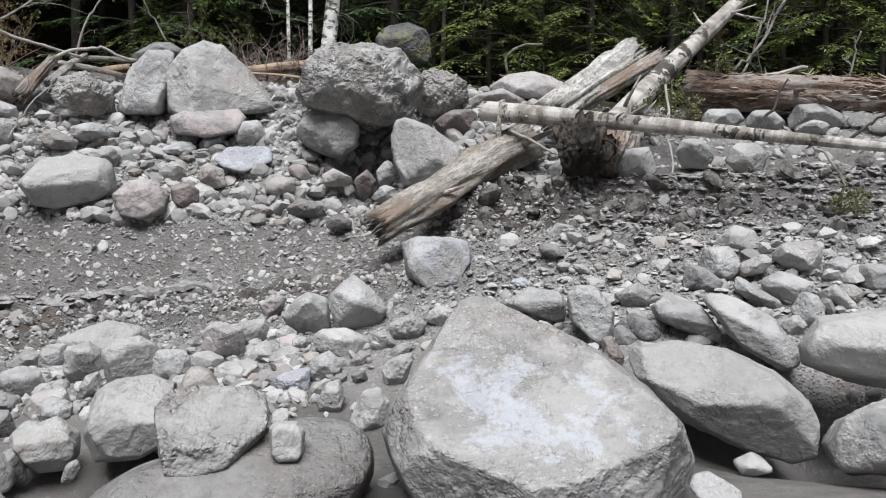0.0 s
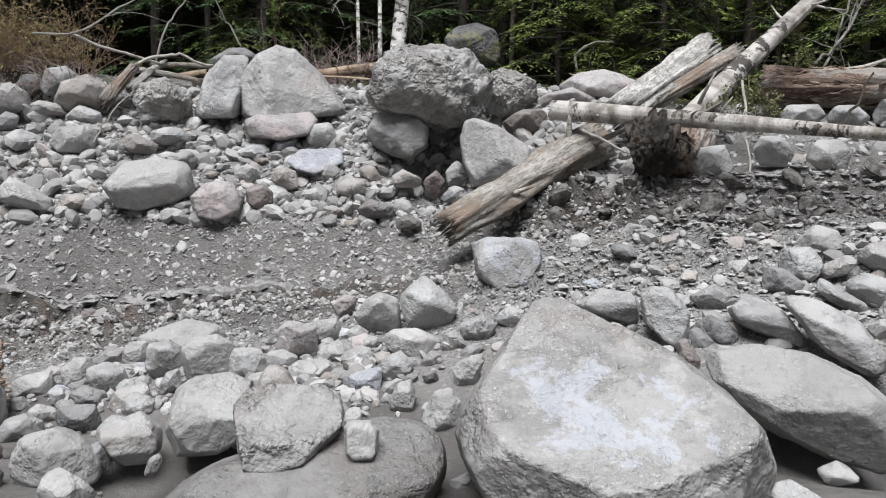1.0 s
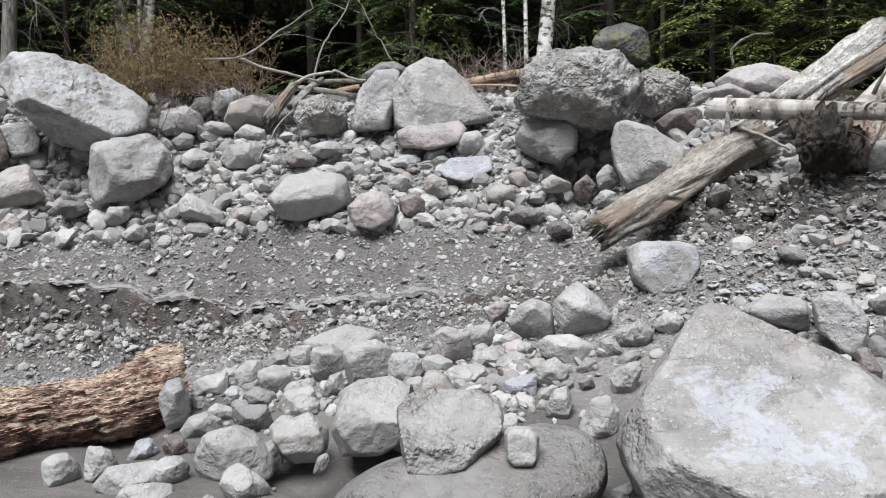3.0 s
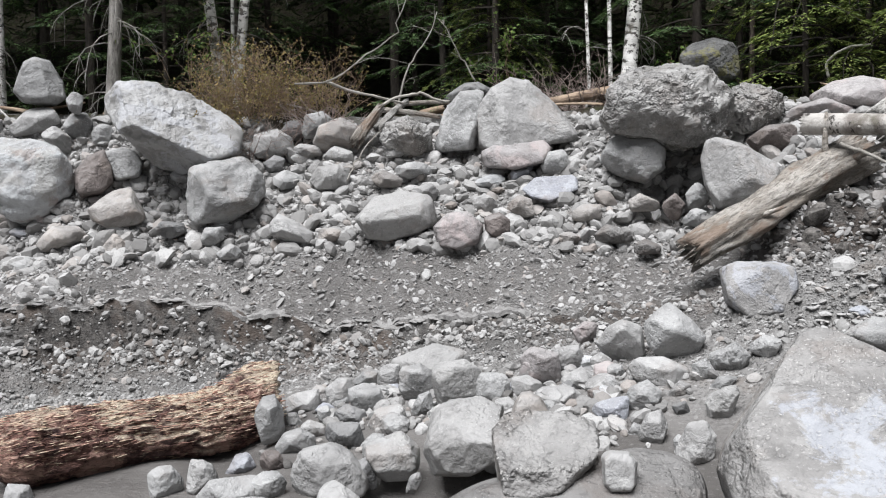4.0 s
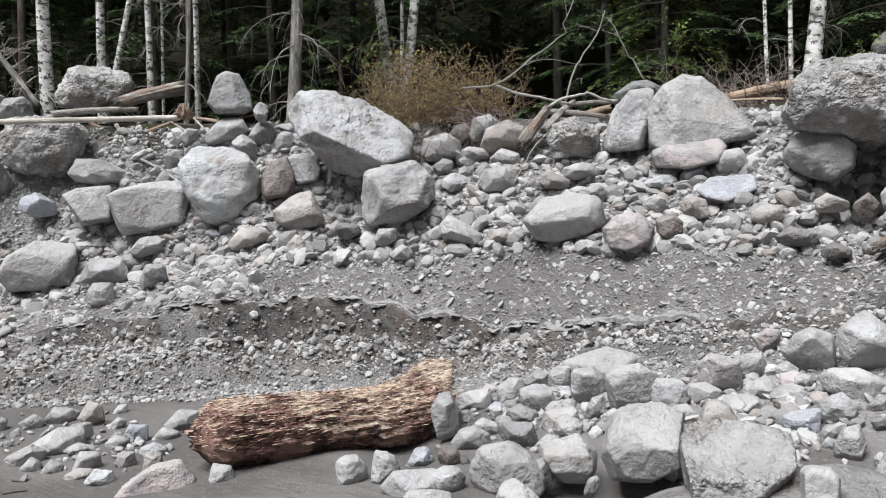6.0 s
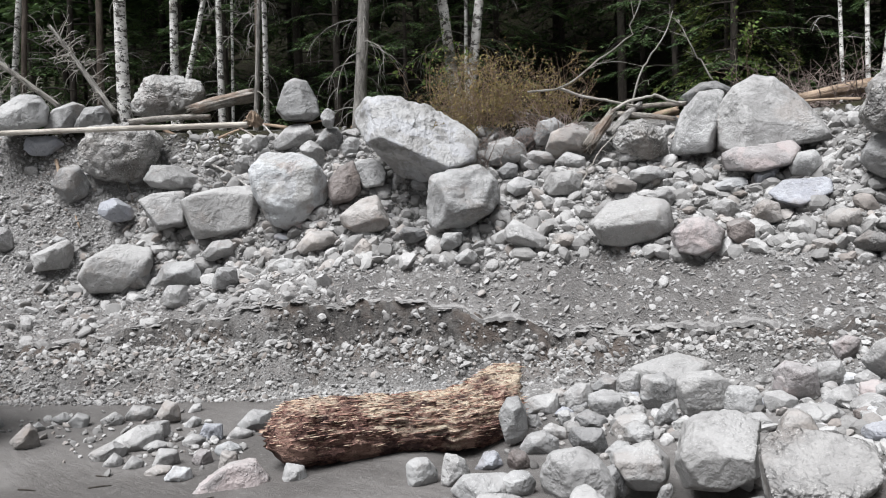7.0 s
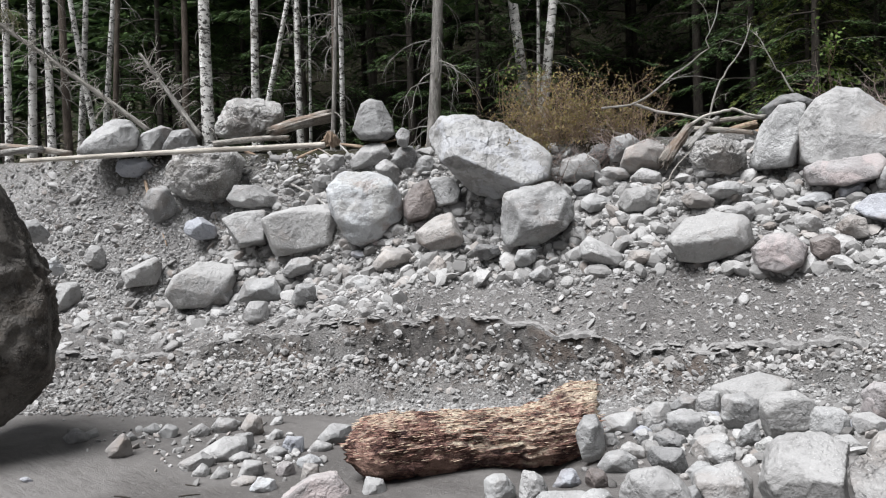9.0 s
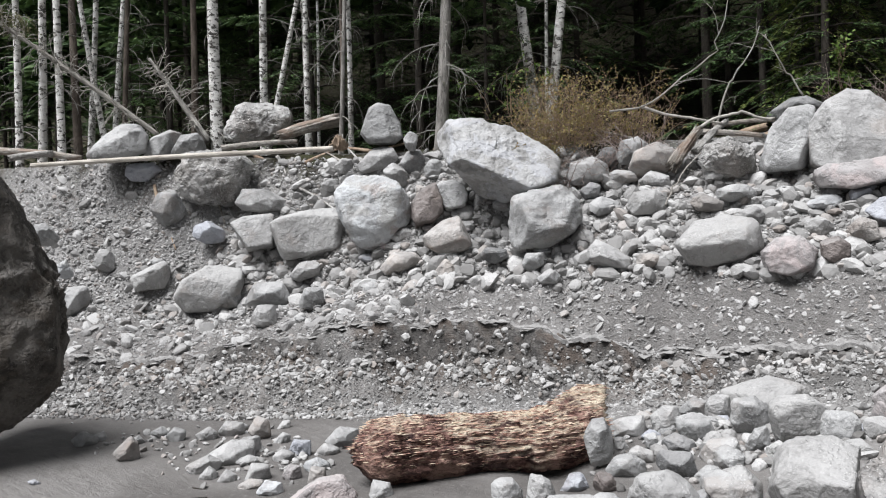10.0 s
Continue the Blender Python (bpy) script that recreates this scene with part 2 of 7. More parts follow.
def ground_material():
    n = Nodes("river_gravel_and_mud", 0.85)
    att = n.t.nodes.new("ShaderNodeAttribute")
    att.attribute_name = "cover"
    sep = n.t.nodes.new("ShaderNodeSeparateColor")
    n.link(att.outputs["Color"], sep.inputs[0])
    mud_f, wood_f, soil_f = sep.outputs[0], sep.outputs[1], sep.outputs[2]
    big, mid, fine = n.noise(0.7, 5), n.noise(5, 6, None, 0.65), n.noise(60, 4, None, 0.7)
    mud = n.mix(n.ramp(big, 0.38, 0.62), (0.095, 0.089, 0.084), (0.16, 0.152, 0.145))
    streak = n.t.nodes.new("ShaderNodeMapping")
    n.link(n.co, streak.inputs["Vector"])
    streak.inputs["Scale"].default_value = (1.0, 3.5, 3.5)
    lines = n.noise(3.0, 8, streak.outputs[0], 0.7)
    mud = n.mix(att.outputs["Alpha"], (0.175, 0.167, 0.16), mud)
    mud = n.mix(n.math("MULTIPLY", n.ramp(lines, 0.5, 0.66), 0.6), mud, (0.09, 0.084, 0.08))
    mud = n.mix(n.math("MULTIPLY", n.ramp(n.noise(28, 6, None, 0.7), 0.54, 0.68), 0.45), mud, (0.27, 0.263, 0.255))
    mud = n.mix(n.math("MULTIPLY", n.ramp(mid, 0.5, 0.7), 0.35), mud, (0.125, 0.115, 0.107))
    crumb = n.noise(20, 7, streak.outputs[0], 0.72, 0.3)
    mud = n.mix(n.math("MULTIPLY", n.math("MULTIPLY", n.ramp(crumb, 0.52, 0.62), n.math("SUBTRACT", 1.0, att.outputs["Alpha"])), 0.7), mud, (0.085, 0.079, 0.075))
    mud = n.mix(n.math("MULTIPLY", n.math("MULTIPLY", n.ramp(n.noise(34, 5, streak.outputs[0], 0.7), 0.56, 0.64), n.math("SUBTRACT", 1.0, att.outputs["Alpha"])), 0.7), mud, (0.33, 0.325, 0.315))
    grit = n.mix(n.ramp(big, 0.3, 0.7), (0.2, 0.194, 0.187), (0.32, 0.313, 0.304))
    grit = n.mix(n.math("MULTIPLY", n.ramp(n.noise(2.2, 5), 0.55, 0.72), 0.5), grit, (0.17, 0.135, 0.108))
    cell = n.cells(38, None, "F1", "Color")
    sc = n.t.nodes.new("ShaderNodeSeparateColor")
    n.link(cell, sc.inputs[0])
    grit = n.mix(n.ramp(sc.outputs[0], 0.78, 1.0), grit, (0.45, 0.445, 0.435))
    grit = n.mix(n.ramp(fine, 0.56, 0.72), grit, (0.085, 0.08, 0.075))
    litter = n.mix(n.ramp(mid, 0.35, 0.65), (0.03, 0.022, 0.015), (0.04, 0.042, 0.018))
    soil = n.mix(n.ramp(n.noise(9, 6, None, 0.7), 0.4, 0.62), (0.034, 0.031, 0.029), (0.125, 0.116, 0.108))
    c = n.mix(mud_f, grit, mud)
    soil = n.mix(n.math("MULTIPLY", n.ramp(n.noise(1.4, 5, None, 0.65), 0.45, 0.58), 0.75), soil, (0.1, 0.07, 0.052))
    c = n.mix(n.math("MULTIPLY", soil_f, 0.85), c, soil)
    c = n.mix(wood_f, c, litter)
    pebble = n.math("SUBTRACT", 1.0, n.ramp(n.cells(38), 0.0, 0.55))
    dry = n.math("SUBTRACT", 1.0, n.math("MAXIMUM", mud_f, n.math("MULTIPLY", soil_f, 0.8)))
    h = n.math("ADD", n.math("MULTIPLY", n.math("MULTIPLY", pebble, dry), 0.9), n.math("MULTIPLY", fine, 0.35))
    h = n.math("ADD", h, n.math("MULTIPLY", mid, 0.8))
    h = n.math("ADD", h, n.math("MULTIPLY", lines, 1.0))
    h = n.math("SUBTRACT", h, n.math("MULTIPLY", n.math("MULTIPLY", crumb, n.math("SUBTRACT", 1.0, att.outputs["Alpha"])), 1.2))
    r = n.t.nodes.new("ShaderNodeMapRange")
    n.link(mud_f, r.inputs[0])
    r.inputs[3].default_value, r.inputs[4].default_value = 0.92, 0.62
    n.link(r.outputs[0], n.b.inputs["Roughness"])
    return n.finish(c, h, 1.0, 0.03)


def wood_material(name, light, dark, along=0.12, scale=34, crack=0.6, rough=0.85, stain=None, bump=0.9):
    n = Nodes("wood_" + name, rough)
    v = n.moved((1, 1, along))
    grain, fine = n.noise(scale, 6, v, 0.68, 0.5), n.noise(scale * 3.2, 3, v, 0.6)
    blot = n.noise(6, 6, n.moved((1, 1, 0.45)), 0.68)
    c = n.mix(n.ramp(blot, 0.36, 0.62), dark, light)
    c = n.mix(n.math("MULTIPLY", n.ramp(grain, 0.47, 0.6), 0.6 * crack), c, tuple(0.5 * k for k in dark))
    c = n.mix(n.math("MULTIPLY", n.ramp(fine, 0.52, 0.64), 0.7 * crack), c, tuple(0.3 * k for k in dark))
    if stain:
        c = n.mix(n.math("MULTIPLY", n.ramp(n.noise(3.5, 6, n.moved((1, 1, 0.5)), 0.65), 0.5, 0.6), 0.75), c, stain)
    c = n.mix(1.0, c, n.ramp(n.info, -1.8, 1.0), "MULTIPLY")
    h = n.math("ADD", n.math("MULTIPLY", blot, 1.5), n.math("SUBTRACT", n.math("MULTIPLY", fine, -0.4), n.math("MULTIPLY", grain, 1.2)))
    return n.finish(c, h, bump, 0.02)


def birch_material(name, pale, grey, dirt=0.6, marks=0.525, rings=7):
    n = Nodes("bark_" + name, 0.75)
    band = n.noise(2.4, 5, n.moved((rings * 0.6, rings * 0.6, rings)), 0.68)
    c = n.mix(n.ramp(n.noise(4, 5, n.moved((1, 1, 2.0)), 0.6), 0.36, 0.6), grey, pale)
    c = n.mix(n.math("MULTIPLY", n.ramp(band, marks, marks + 0.035), 0.95), c, (0.045, 0.04, 0.036))
    c = n.mix(n.math("MULTIPLY", n.ramp(n.noise(2.2, 6, n.moved(), 0.65), 0.54, 0.64), dirt), c, (0.13, 0.12, 0.095))
    return n.finish(c, n.math("ADD", band, n.noise(40, 4, n.moved((1, 1, 2)))), 0.9, 0.012)


def rotten_material():
    n = Nodes("wood_rotten", 0.9)
    grain = n.noise(34, 7, n.moved((1, 1, 0.22)), 0.7, 0.8)
    fine = n.noise(55, 4, n.moved((1, 1, 0.3)), 0.65, 0.6)
    patchy = n.noise(3.2, 5, n.moved(), 0.6)
    red = n.mix(n.ramp(grain, 0.38, 0.6), (0.055, 0.028, 0.026), (0.31, 0.175, 0.145))
    red = n.mix(n.math("MULTIPLY", n.ramp(n.noise(3.4, 6, n.moved((1, 1, 1.2)), 0.66), 0.48, 0.58), 0.75), red, (0.56, 0.36, 0.29))
    red = n.mix(n.math("MULTIPLY", n.ramp(n.noise(5, 6, n.moved((1, 1, 0.8)), 0.66), 0.52, 0.6), 0.7), red, (0.05, 0.033, 0.036))
    gold = n.mix(n.ramp(grain, 0.34, 0.56), (0.42, 0.30, 0.21), (0.80, 0.70, 0.55))
    # the weathered upper side has dried to a straw colour, the rest stays damp and red
    dry = n.math("ADD", n.math("MULTIPLY", n.up(), 0.36), n.math("MULTIPLY", n.math("SUBTRACT", patchy, 0.47), 2.0))
    sep = n.t.nodes.new("ShaderNodeSeparateXYZ")
    n.link(n.co, sep.inputs[0])
    dry = n.math("ADD", dry, n.math("MULTIPLY", n.math("SUBTRACT", sep.outputs[2], 0.9), 0.16))
    c = n.mix(n.ramp(dry, 0.1, 0.56), red, gold)
    c = n.mix(n.math("MULTIPLY", n.ramp(fine, 0.54, 0.66), 0.6), c, (0.08, 0.045, 0.035))
    c = n.mix(n.math("MULTIPLY", n.ramp(n.noise(45, 3, n.moved((1, 1, 0.3))), 0.6, 0.7), 0.6), c, (0.68, 0.56, 0.38))
    return n.finish(c, n.math("ADD", n.math("MULTIPLY", grain, 2.0), fine), 1.0, 0.035)


def leaf_material(name, a, b):
    n = Nodes("leaf_" + name, 0.6)
    isl = n.geo.outputs["Random Per Island"]
    c = n.mix(isl, a, b)
    c = n.mix(1.0, c, n.ramp(n.info, -1.2, 1.0), "MULTIPLY")
    n.b.inputs["Transmission Weight"].default_value = 0.0
    tr = n.t.nodes.new("ShaderNodeBsdfTranslucent")
    mixs = n.t.nodes.new("ShaderNodeMixShader")
    mixs.inputs[0].default_value = 0.18
    n.finish(c)
    n.link(c, tr.inputs[0])
    n.link(n.b.outputs[0], mixs.inputs[1])
    n.link(tr.outputs[0], mixs.inputs[2])
    n.link(mixs.outputs[0], n.t.nodes["Material Output"].inputs[0])
    return n.m


M_GROUND = ground_material()


def mud_material(name, a, b):
    n = Nodes(name, 0.9)
    mid = n.noise(14, 6, None, 0.68)
    c = n.mix(n.ramp(mid, 0.36, 0.64), a, b)
    c = n.mix(n.math("MULTIPLY", n.ramp(n.noise(70, 4, None, 0.65), 0.52, 0.66), 0.6), c, tuple(0.45 * k for k in a))
    return n.finish(c, mid, 0.8, 0.02)


M_MUD = mud_material("dried_mud", (0.18, 0.175, 0.17), (0.28, 0.273, 0.265))
M_CLOD = mud_material("soil_clods", (0.045, 0.042, 0.039), (0.16, 0.15, 0.14))
M_WEATHERED = wood_material("weathered", (0.44, 0.415, 0.38), (0.26, 0.232, 0.2), along=0.4, scale=18, crack=0.8, stain=(0.19, 0.135, 0.1), bump=1.0)
M_GREYWOOD = wood_material("grey", (0.52, 0.51, 0.485), (0.30, 0.285, 0.265), along=0.5, scale=18, crack=0.9, bump=1.0)
M_POLE = wood_material("peeled_pole", (0.6, 0.56, 0.5), (0.42, 0.38, 0.33), crack=0.4, stain=(0.3, 0.27, 0.235))
M_ROTTEN = rotten_material()


def splinter_material(name, deep, mid, pale):
    n = Nodes(name, 0.85)
    isl = n.geo.outputs["Random Per Island"]
    c = n.mix(n.ramp(isl, 0.1, 0.45), deep, mid)
    c = n.mix(n.ramp(isl, 0.45, 0.95), c, pale)
    return n.finish(c, n.noise(90, 3), 0.4, 0.004)


M_SPLINTER = splinter_material("wood_splinters", (0.10, 0.05, 0.042), (0.36, 0.205, 0.16), (0.62, 0.5, 0.37))
M_SHAG = splinter_material("bark_shreds", (0.06, 0.038, 0.03), (0.22, 0.15, 0.115), (0.36, 0.30, 0.25))
M_REDBARK = wood_material("red_bark", (0.31, 0.23, 0.185), (0.13, 0.09, 0.07), along=0.6, scale=16, crack=0.9, bump=1.0, stain=(0.33, 0.31, 0.285))
M_BARK = wood_material("dead_bark", (0.34, 0.325, 0.30), (0.17, 0.16, 0.145), crack=0.7)
M_BROWNBARK = wood_material("brown_bark", (0.17, 0.14, 0.115), (0.085, 0.068, 0.055), crack=0.7)
M_DARKBARK = wood_material("dark_bark", (0.07, 0.06, 0.05), (0.035, 0.03, 0.025), crack=0.7)
M_CHARRED = wood_material("black_root", (0.035, 0.031, 0.027), (0.01, 0.009, 0.008), along=0.3, scale=16, crack=0.6, stain=(0.09, 0.075, 0.062))
M_BROWNWOOD = wood_material("fresh_brown", (0.42, 0.325, 0.24), (0.25, 0.18, 0.13), crack=0.4)
M_TWIG = wood_material("twig", (0.33, 0.24, 0.175), (0.2, 0.14, 0.105), crack=0.3)
M_DEADTWIG = wood_material("dead_twig", (0.36, 0.3, 0.27), (0.2, 0.15, 0.135), crack=0.3)
M_WHITEBRANCH = wood_material("bare_branch", (0.46, 0.44, 0.40), (0.3, 0.28, 0.25), crack=0.3)
M_BIRCH = birch_material("birch", (0.7, 0.69, 0.665), (0.45, 0.44, 0.415))
M_OLDBIRCH = birch_material("fallen_birch", (0.43, 0.41, 0.385), (0.21, 0.19, 0.172), 0.85, 0.55, 1.6)
M_FIR = leaf_material("fir", (0.018, 0.042, 0.018), (0.125, 0.2, 0.07))
M_CEDAR = leaf_material("cedar", (0.1, 0.165, 0.04), (0.29, 0.335, 0.095))
M_LEAF = leaf_material("young", (0.09, 0.16, 0.03), (0.14, 0.2, 0.05))
M_BUD = leaf_material("bud", (0.36, 0.25, 0.1), (0.27, 0.26, 0.1))
M_DRYMOSS = leaf_material("dry_moss", (0.12, 0.125, 0.06), (0.18, 0.17, 0.09))


# ---- the ground: river bed, cut bank, debris slope and forest floor in one sheet ----
# stations along the bank: x, then y and z of the cut's foot, its lip, the foot of the boulders and the forest's edge
ST = [
    (-16.0, 0.9, -0.36, 2.2, 0.10, 3.0, 0.55, 4.9, 3.00),
    (-13.0, 2.0, -0.36, 3.2, 0.10, 4.1, 0.55, 6.0, 2.95),
    (-10.0, 3.4, -0.36, 4.7, 0.02, 5.9, 0.60, 8.0, 2.85),
    (-8.0, 4.6, -0.35, 5.9, 0.42, 6.9, 0.90, 8.7, 2.80),
    (-6.0, 6.1, -0.33, 6.8, 0.48, 7.4, 0.95, 9.4, 2.70),
    (-4.4, 6.7, -0.20, 7.3, 0.14, 7.95, 1.05, 10.1, 2.70),
    (-3.0, 6.8, 0.05, 7.5, 0.28, 8.2, 1.07, 10.5, 2.70),
    (-1.0, 6.7, 0.38, 7.4, 0.50, 8.2, 1.00, 10.5, 2.70),
    (0.3, 6.4, 0.62, 7.1, 0.85, 7.8, 1.36, 10.3, 2.65),
    (1.6, 6.2, 0.80, 6.9, 1.05, 7.5, 1.53, 10.0, 2.50),
    (3.0, 5.9, 0.95, 6.6, 1.22, 7.2, 1.65, 9.7, 2.42),
    (6.0, 5.2, 1.05, 5.9, 1.35, 6.6, 1.75, 9.0, 2.40),
]
ST = np.array(ST)


HOLLOWS = ((-0.89, 9.30, 0.40, 0.85), (-5.43, 7.44, 0.22, 0.25), (-3.84, 4.75, 0.30, 0.12), (1.68, 4.60, 0.40, 0.16), (2.34, 4.71, 0.45, 0.55), (-2.16, 4.19, 0.30, 0.14), (-1.75, 4.12, 0.32, 0.22), (-1.24, 3.72, 0.30, 0.15), (-7.03, 7.97, 0.40, 0.20), (0.76, 5.25, 0.30, 0.10), (1.66, 5.14, 0.30, 0.12))


def smooth(x, lo, hi):
    k = np.clip((x - lo) / (hi - lo), 0, 1)
    return k * k * (3 - 2 * k)


def bed_height(x):
    return np.interp(x, [-12, -6, -4.5, -2.5, -1, 1, 6], [-0.36, -0.33, -0.28, -0.15, -0.02, 0.03, 0.1])


def bank(x, y):
    """Height of the ground without its fine relief, and how far up the bank it is: 0 bed, 1 cut's foot, 2 lip, 3 boulders' foot, 4 forest."""
    c = [np.interp(x, ST[:, 0], ST[:, k]) for k in range(1, 9)]
    start = c[0] - np.interp(x, [-7, -3, 0, 3], [0.5, 1.6, 2.2, 1.6])
    low = bed_height(x)
    low = low + 0.22 * np.exp(-(((x - 1.7) / 1.2) ** 2) - ((y - 5.5) / 0.55) ** 2)
    # scoured hollows under undercut boulders
    dip = 0
    for hx, hy, wide, deep in HOLLOWS:
        dip = dip + deep * np.exp(-(((x - hx) / wide) ** 2) - ((y - hy) / wide) ** 2)
    ys = [start, c[0], c[2], c[4], c[6], c[6] + 30]
    zs = [low, c[1] + 0 * low, c[3], c[5], c[7], c[7] + 2]
    z, s = low + 0 * y, 0 * y
    for k in range(5):
        f = np.clip((y - ys[k]) / (ys[k + 1] - ys[k]), 0, 1)
        # a raw scarp at the top of the cut: upstream below the lip, downstream below the boulders
        raw = {1: 1 - smooth(x, -3.4, -2.2), 2: smooth(x, -0.8, 0.4)}.get(k)
        if raw is not None:
            lowf, share, top = (0.78, 0.5, 0.97) if k == 1 else (0.4, 0.16, 0.95)
            g = np.where(f < lowf, f * share / lowf, share + (1 - share) * smooth(f, lowf, top))
            f, s_f = f * (1 - raw) + g * raw, f
        else:
            s_f = f
        z = np.where(y > ys[k], zs[k] + f * (zs[k + 1] - zs[k]), z)
        s = np.where(y > ys[k], k + s_f, s)
    return z - dip - 0.09 * smooth(s, 2.95, 3.15) * (1 - smooth(s, 3.75, 3.95)), s


def height(x, y):
    """Height of the ground at arrays of places."""
    x, y = np.atleast_1d(np.asarray(x, float)), np.atleast_1d(np.asarray(y, float))
    wob = 0.3 * fbm(np.stack([x * 1.5, y * 0.3, 0 * x], 1), 4, 5)
    z, s = bank(x, y + wob * smooth(bank(x, y)[1], 0.3, 1.0))
    p = np.stack([x, y, 0 * x], 1)
    face = smooth(s, 0.7, 1.2) * (1 - smooth(s, 2.1, 2.6))
    z = z + face * 0.10 * fbm(p * (3.2, 3.2, 1), 4, 11) + 0.24 * smooth(x, -0.8, 0.4) * (1 - 0.75 * smooth(x, 1.2, 2.0)) * smooth(s, 2.0, 2.4) * (1 - smooth(s, 2.9, 3.02)) * fbm(p * (5.5, 4.5, 1), 4, 71) + (face * (1 - smooth(s, 1.95, 2.1)) + smooth(x, -0.8, 0.4) * smooth(s, 2.1, 2.4) * (1 - smooth(s, 2.9, 3.0))) * ((0.07 + 0.07 * smooth(x, -0.8, 0.4) * (1 - smooth(x, 1.2, 2.0))) * (1 - 2 * np.abs(fbm(p * (3.5, 9, 1), 4, 73))) + 0.05 * vnoise(p * (9, 9, 1), 74)) + 0.05 * smooth(s, 0.2, 1.0) * fbm(p * 1.7, 4, 21)
    z = z + smooth(s, 1.95, 2.1) * (1 - smooth(s, 2.85, 3.0)) * 0.045 * fbm(p * (4, 11, 1), 4, 75) * (1 - smooth(x, -0.8, 0.4))
    z = z + 0.02 * smooth(s, 0.2, 1.0) * fbm(p * 9, 3, 31) + 0.008 * fbm(p * 2.5, 3, 41)
    # flat-lying beds of mud step out of the scarp downstream
    tier = smooth(x, 1.2, 2.0) * smooth(s, 2.05, 2.3) * (1 - smooth(s, 2.95, 3.1))
    bed = (z + 0.05 * fbm(p * (1.4, 1.4, 1), 3, 81)) / 0.1
    bed = bed - np.floor(bed)
    z = z + tier * 0.085 * (smooth(bed, 0.5, 0.95) - bed)
    # a hillside added behind the bank, a dark backdrop that shuts out the sky
    hill = smooth(y - np.interp(x, ST[:, 0], ST[:, 7]), 7, 50) * 34
    return z + hill * (1 - smooth(np.hypot(x, y), 150, 700)), s


def ground_z(x, y):
    return float(height([x], [y])[0][0])


def spread(lo, hi, step, reach):
    inner = np.arange(lo, hi + step / 2, step)
    grow = step * 1.35 ** np.arange(1, 40)
    out = np.cumsum(grow)
    out = out[out < reach]
    return np.concatenate([(lo - out)[::-1], inner, hi + out])


gx, gy = spread(-14.5, 6.0, 0.05, 900), spread(1.2, 11.5, 0.045, 900)
gy = np.unique(np.concatenate([gy, np.arange(6.5, 7.7, 0.015)]).round(4))
X, Y = np.meshgrid(gx, gy)
Z, S = height(X.ravel(), Y.ravel())
nx, ny = len(gx), len(gy)
idx = np.arange(nx * ny).reshape(ny, nx)
quads = np.stack([idx[:-1, :-1], idx[:-1, 1:], idx[1:, 1:], idx[1:, :-1]], -1).reshape(-1, 4)
ground = tagged(new("ground", mesh_of("ground", np.stack([X.ravel(), Y.ravel(), Z], 1), quads, M_GROUND)), "grey river mud, gravel slope and dark forest floor", "ground", kind="structure")
cover = ground.data.attributes.new("cover", "FLOAT_COLOR", "POINT")
flat = np.stack([X.ravel(), Y.ravel(), 0 * Z], 1)
wet = (1 - smooth(S, 0.05, 0.8)) + 0.95 * smooth(S, 1.97, 2.12) * (1 - smooth(S, 2.8, 3.1)) * smooth(fbm(flat * (0.5, 1.5, 1), 3, 55), -0.6, 0.0)
wet = wet + smooth(flat[:, 0], 0.8, 1.6) * smooth(S, 2.7, 2.95) * (1 - smooth(S, 3.3, 3.6))
wood = smooth(S + 0.25 * fbm(flat * 1.5, 3, 77), 3.85, 4.05)
down = smooth(flat[:, 0], -0.8, 0.4)
soil = (1 - down) * (0.55 * smooth(S, 0.8, 1.1) + 0.45 * smooth(S, 1.3, 1.6)) * (1 - smooth(S, 1.97, 2.05)) * smooth(fbm(flat * (1.3, 3, 1), 4, 57), -0.8, 0.0) + down * (1 - 0.9 * smooth(flat[:, 0], 1.0, 1.9)) * smooth(S, 2.2, 2.6) * (1 - smooth(S, 2.95, 3.05))
cover.data.foreach_set("color", np.stack([np.clip(wet, 0, 1), wood, np.clip(soil, 0, 1), 1 - smooth(S, 0.4, 1.2)], 1).astype(np.float32).ravel())




def mud_crust(level, x0, x1, out, back, thick, seed, label):
    """The dried mud skin that stands out ragged over the cut."""
    xs = np.arange(x0, x1, 0.02)
    ys = np.linspace(2.0, 9.0, 1400)
    lip = np.array([ys[np.argmax(height(np.full(1400, x), ys)[1] > level)] for x in xs[::5]])
    lip = np.interp(xs, xs[::5], lip)
    p = np.stack([xs, 0 * xs, 0 * xs], 1)
    edge = out * (0.35 + 1.6 * fbm(p * 2.3, 3, seed) + 0.7 * fbm(p * 9, 3, seed + 1))
    rows = []
    for f, drop in ((back, -0.04), (back * 0.5, 0.006), (0.04, 0.024), (-1.0, 0.016), (-1.02, -thick), (0.12, -thick - 0.04)):
        y = lip + (f if f > 0 else f * edge)
        top = height(xs, np.maximum(y, lip + 0.03))[0]
        rows.append(np.stack([xs, y, top + drop + 0.006 * fbm(p * 14 + 9 * f, 2, seed + 2)], 1))
    n, k = len(xs), len(rows)
    g = np.arange(n * k).reshape(k, n)
    f = np.stack([g[:-1, :-1], g[1:, :-1], g[1:, 1:], g[:-1, 1:]], -1).reshape(-1, 4)
    return tagged(new("mud_crust", mesh_of("mud_crust", np.concatenate(rows), f, M_MUD, False)), label, "mud crust", kind="structure")


